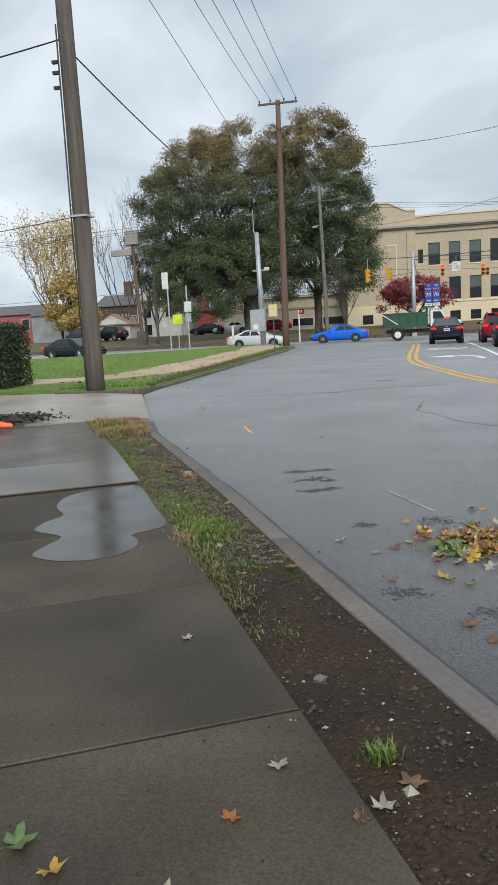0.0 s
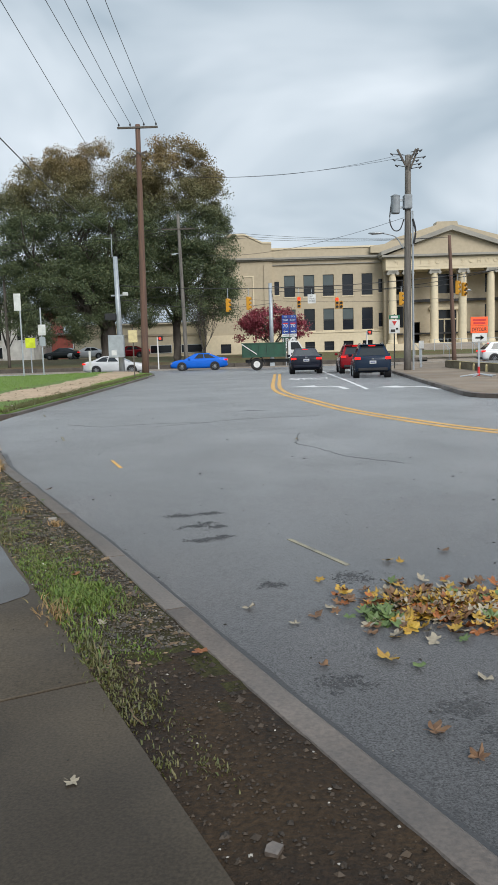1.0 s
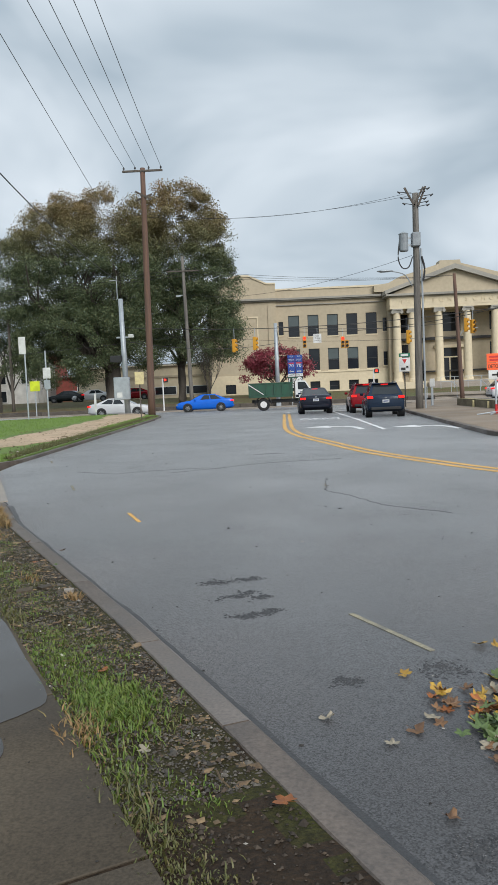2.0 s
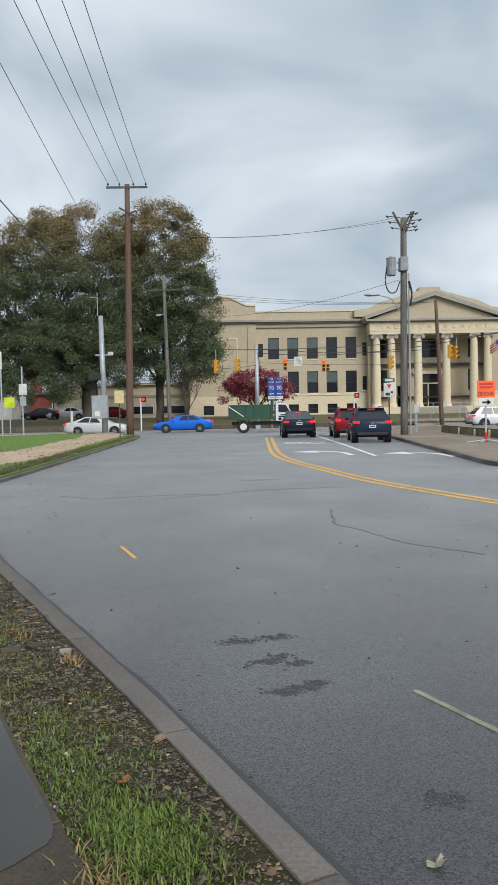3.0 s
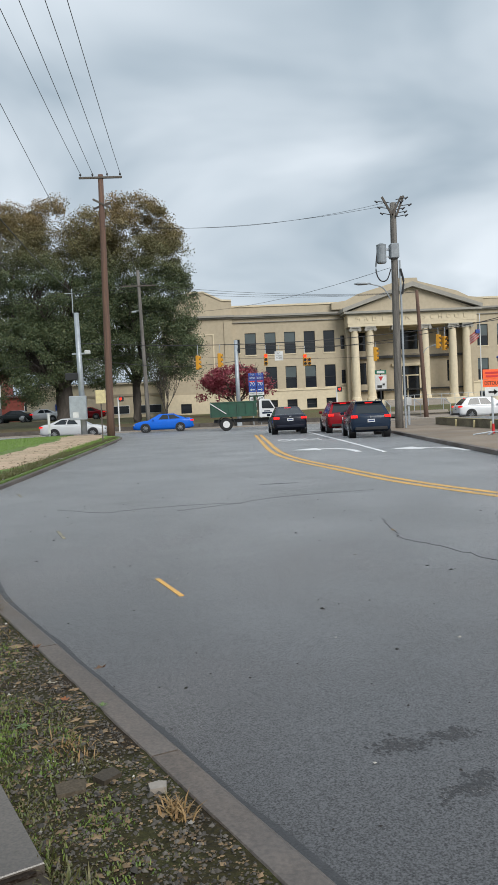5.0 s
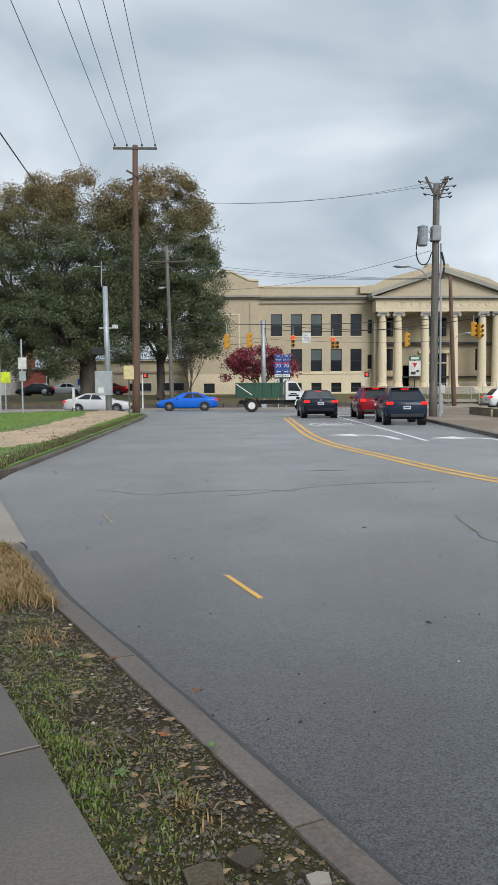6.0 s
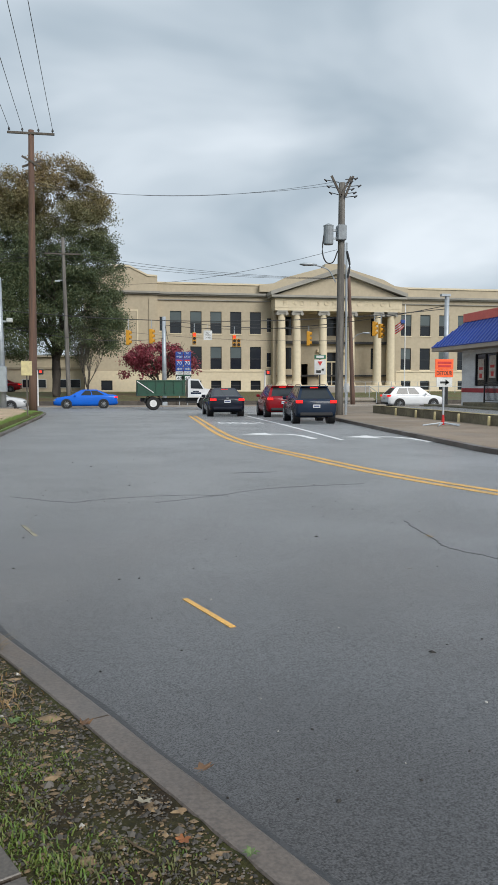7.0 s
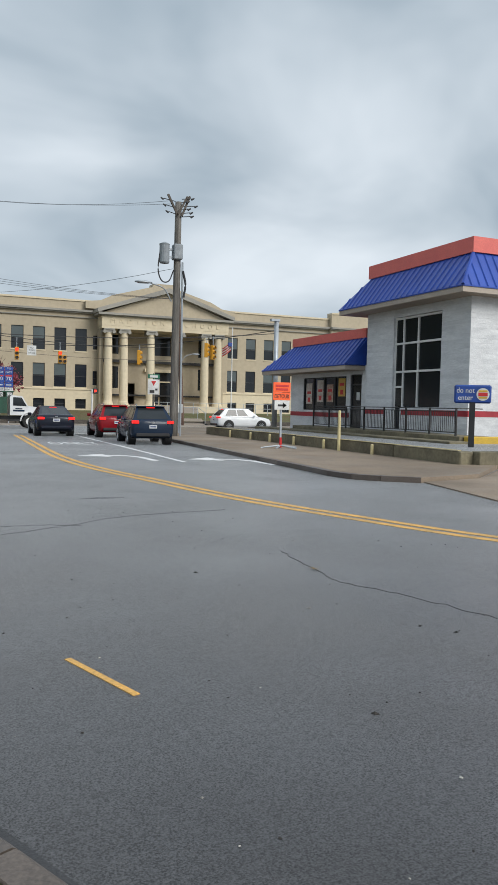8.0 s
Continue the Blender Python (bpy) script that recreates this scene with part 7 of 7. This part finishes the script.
crumbs("road_debris", "dark twigs and crumbs on the street", 420, lambda g: (*along(g.uniform(2, 22), g.uniform(0.1, 7)), 0.002), 0.009, DARKBIT, 55, "debris", 0.4)
crumbs("road_specks", "pale specks of litter on the street", 150, lambda g: (*along(g.uniform(2, 20), g.uniform(0.1, 7)), 0.002), 0.008, SPECK, 56, "debris", 0.3)
crumbs("footway_debris", "dark crumbs on the footway slabs", 130, lambda g: (*along(g.uniform(0.5, 9), g.uniform(-2.2, -0.8)), 0.102), 0.006, DARKBIT, 57, "debris", 0.4)
crumbs("path_debris", "pale leaves and chips along the lawn path", 420, lambda g: (g.uniform(-9.5, -5.9), g.uniform(19.5, 45), 0.12), 0.03, CHIPS, 58, "debris", 0.3)
crumbs("path_debris", "white litter chips along the lawn kerb", 60, lambda g: (-5.6 - abs(g.normal()) * 0.3, g.uniform(19.5, 45), 0.13), 0.03, SPECK, 61, "debris", 0.3)
crumbs("lawn_leaves", "brown fallen leaves over the school lawn", 5200, lambda g: (g.normal(3, 9), g.uniform(71.5, 92), 0.12 + 0.6 * min(1, (0.0))), 0.05, LEAF_COL["brown"], 59, "leaves", 0.4)
crumbs("gravel_mound", "dark gravel heap beside the driveway", 900, lambda g: (-6.3 + g.normal() * 0.45, 12.3 + g.normal() * 0.28, 0.09 + abs(g.normal()) * 0.03), 0.03, DARKBIT, 60)

for x, y, sx, sy, rz, m, lab in ((-1.77, 7.06, 0.06, 0.05, 20, CONCRETE, "broken grey-brown paver piece lying in the gravel"), (-1.64, 7.14, 0.05, 0.04, 50, CONCRETE, "broken grey-brown paver piece lying in the gravel"), (-1.43, 7.02, 0.035, 0.03, 15, CONCRETE_PALE, "pale broken shard beside the kerb"), (0.33, 2.61, 0.026, 0.022, 70, KERB, "pale flat stone in the mud")):
    st_ = thing("paver_piece", lab, "stone", (x, y, 0.085), rz)
    bm = bmesh.new()
    prism(bm, [(-sx, -sy), (sx * 0.8, -sy * 1.1), (sx * 1.1, sy * 0.5), (sx * 0.3, sy), (-sx * 0.9, sy * 0.8)], -0.02, 0.014)
    part("slab_piece", bm, m, st_)
for k in range(9):
    s, d = rng.uniform(3.0, 11), rng.uniform(-0.7, -0.25)
    tw = thing("twig", "thin pale dead twig on the dirt", "twig", (*along(s, d), 0.09), rng.uniform(0, 180))
    bm = bmesh.new()
    path_tube(bm, [(-0.06, 0, 0), (0, 0.012, 0.008), (0.07, -0.005, 0.002)], 0.004, n=4)
    part("stem", bm, CHIPS, tw)
for x, y, r in ((-2.09, 7.69, 0.045), (-1.0, 5.75, 0.035), (-0.75, 5.3, 0.03), (-0.6, 5.05, 0.03), (-1.25, 6.35, 0.03), (-2.6, 9.0, 0.035), (-1.75, 7.9, 0.03)):
    wd = thing("weed", "low green broad-leaved weed on the verge", "plant", (x, y, 0.08))
    for k in range(8):
        a = k * 0.785 + rng.uniform(-0.3, 0.3)
        bm = bmesh.new()
        L = r * rng.uniform(0.7, 1.2)
        vv = [bm.verts.new(p) for p in ((0, 0, 0), (L * 0.5, L * 0.2, L * 0.4), (L, 0, L * 0.35), (L * 0.5, -L * 0.2, L * 0.4))]
        bm.faces.new(vv)
        part("leaf_blade", moved(bm, Matrix.Rotation(a, 4, "Z")), LEAF_COL["green"], wd)

# The puddle on the slabs.
WATER = mat("shallow_puddle", (0.04, 0.035, 0.03), (0.028, 0.025, 0.021), scale=2, rough=0.26, rough2=0.12, bump=0.0, stain=0.05, spec=0.5)
puddle = thing("puddle", "shallow puddle reflecting the sky on the slabs", "puddle", kind="structure")
shore = [(5.27, -1.35), (5.36, -1.56), (5.55, -1.7), (5.74, -1.62), (5.95, -1.5), (6.22, -1.68), (6.45, -1.6), (6.62, -1.46), (6.95, -1.5), (7.3, -1.42), (7.5, -1.2), (7.52, -0.9), (7.45, -0.74), (6.6, -0.735), (5.98, -0.74), (5.84, -0.86), (5.76, -1.02), (5.62, -1.0), (5.45, -1.03), (5.3, -1.18)]
loop = smooth_line([(*along(q, d),) for q, d in shore + shore[:1]], 4)[:-1]
part("water", prism(bmesh.new(), [(p.x, p.y) for p in reversed(loop)], 0.098, 0.1035), WATER, puddle)

# Heaved dark dabs and cracks in the asphalt.
ROUGH_TAR = mat("dark_rough_tar", (0.045, 0.045, 0.048), (0.026, 0.026, 0.028), scale=9, fine=110, rough=0.7, rough2=0.5, bump=0.5, bscale=70, stain=0.4, bdist=0.012, sheen=0.7, sheen_rough=0.14, coat=0.3, coat_rough=0.45)
SCARS = ((-0.37, 7.41, 0.12, 0.05, 10), (-0.12, 7.48, 0.09, 0.035, 5), (-0.19, 7.01, 0.14, 0.05, 30), (-0.02, 6.95, 0.06, 0.03, 20), (-0.12, 6.5, 0.11, 0.04, 15), (0.02, 6.58, 0.08, 0.035, 25), (0.4, 5.31, 0.07, 0.04, 5), (0.91, 5.42, 0.13, 0.09, 25), (0.68, 3.87, 0.1, 0.05, -10), (1.13, 3.6, 0.1, 0.06, 10), (1.3, 3.4, 0.12, 0.06, 20), (0.23, 18.85, 0.35, 0.05, 5))


def on_scar(g):
    x, y, a, b, rz = SCARS[g.integers(0, len(SCARS))]
    u, w = g.normal() * a * 0.6, g.normal() * b * 0.75
    w += 0.4 * b * math.sin(u / a * 4 + x * 9)
    c, q = math.cos(radians(rz)), math.sin(radians(rz))
    return x + u * c - w * q, y + u * q + w * c, 0.001


crumbs("road_scars", "dark broken scars in the wet asphalt", 2900, on_scar, 0.008, ROUGH_TAR, 63, "grit", 0.3)
grime = thing("gutter_grime", "dark wet grit along the foot of the kerb", "grit", kind="structure")
bm = bmesh.new()
rr = random.Random(31)
edge = []
for k in range(120):
    q = -2.0 + 0.13 * k
    w = 0.03 + 0.035 * (0.5 + 0.5 * noise.noise((q * 1.7, 2, 0))) + rr.uniform(0, 0.008)
    a, b = along(q, bow(q) - 0.012), along(q, bow(q) + w)
    edge.append([(*a, -0.01), (*b, -0.01), (*b, 0.0016), (*a, 0.004)])
part("grit", loft(bm, edge), ROUGH_TAR, grime)
CRACK = mat("crack_shadow", (0.032, 0.032, 0.033), rough=0.9, bump=0)
cracks = thing("road_cracks", "thin dark cracks across the asphalt", "road", kind="structure")
for pts in ([(1.1, 13.89), (1.0, 12.88), (0.97, 12.39), (1.25, 11.76), (1.51, 10.96), (2.2, 10.1)], [(-1.62, 15.67), (-0.7, 16.2), (0.11, 16.76), (1.73, 17.07)], [(-3.55, 16.57), (-2.76, 15.91), (-2.32, 16.08), (-1.3, 16.3), (-0.6, 16.1)], [(-5.42, 17.3), (-4.25, 13.98), (-3.56, 12.2), (-3.2, 11.3)]):
    line = smooth_line(pts, 10)
    rr = random.Random(len(pts))
    line = [Vector((p.x + rr.gauss(0, 0.014), p.y + rr.gauss(0, 0.014))) for p in line]
    bm = bmesh.new()
    ribbon(bm, line, 0.005 if pts[0][0] > -5 else 0.016, -0.01, 0.0025)
    part("crack", bm, CRACK, cracks)
cone = thing("traffic_cone", "bright orange traffic cone lying on its side", "cone", (-5.75, 10.95, 0.19), 20)
bm = bmesh.new()
tube(bm, (-0.35, 0, 0.02), (0.3, 0, -0.06), 0.13, 0.03, n=14)
part("cone_body", bm, SIGN_ORANGE, cone)
part("cone_base", boxes((-0.4, -0.36, -0.18, 0.18, -0.14, 0.2), bevel=0.01), SIGN_ORANGE, cone)
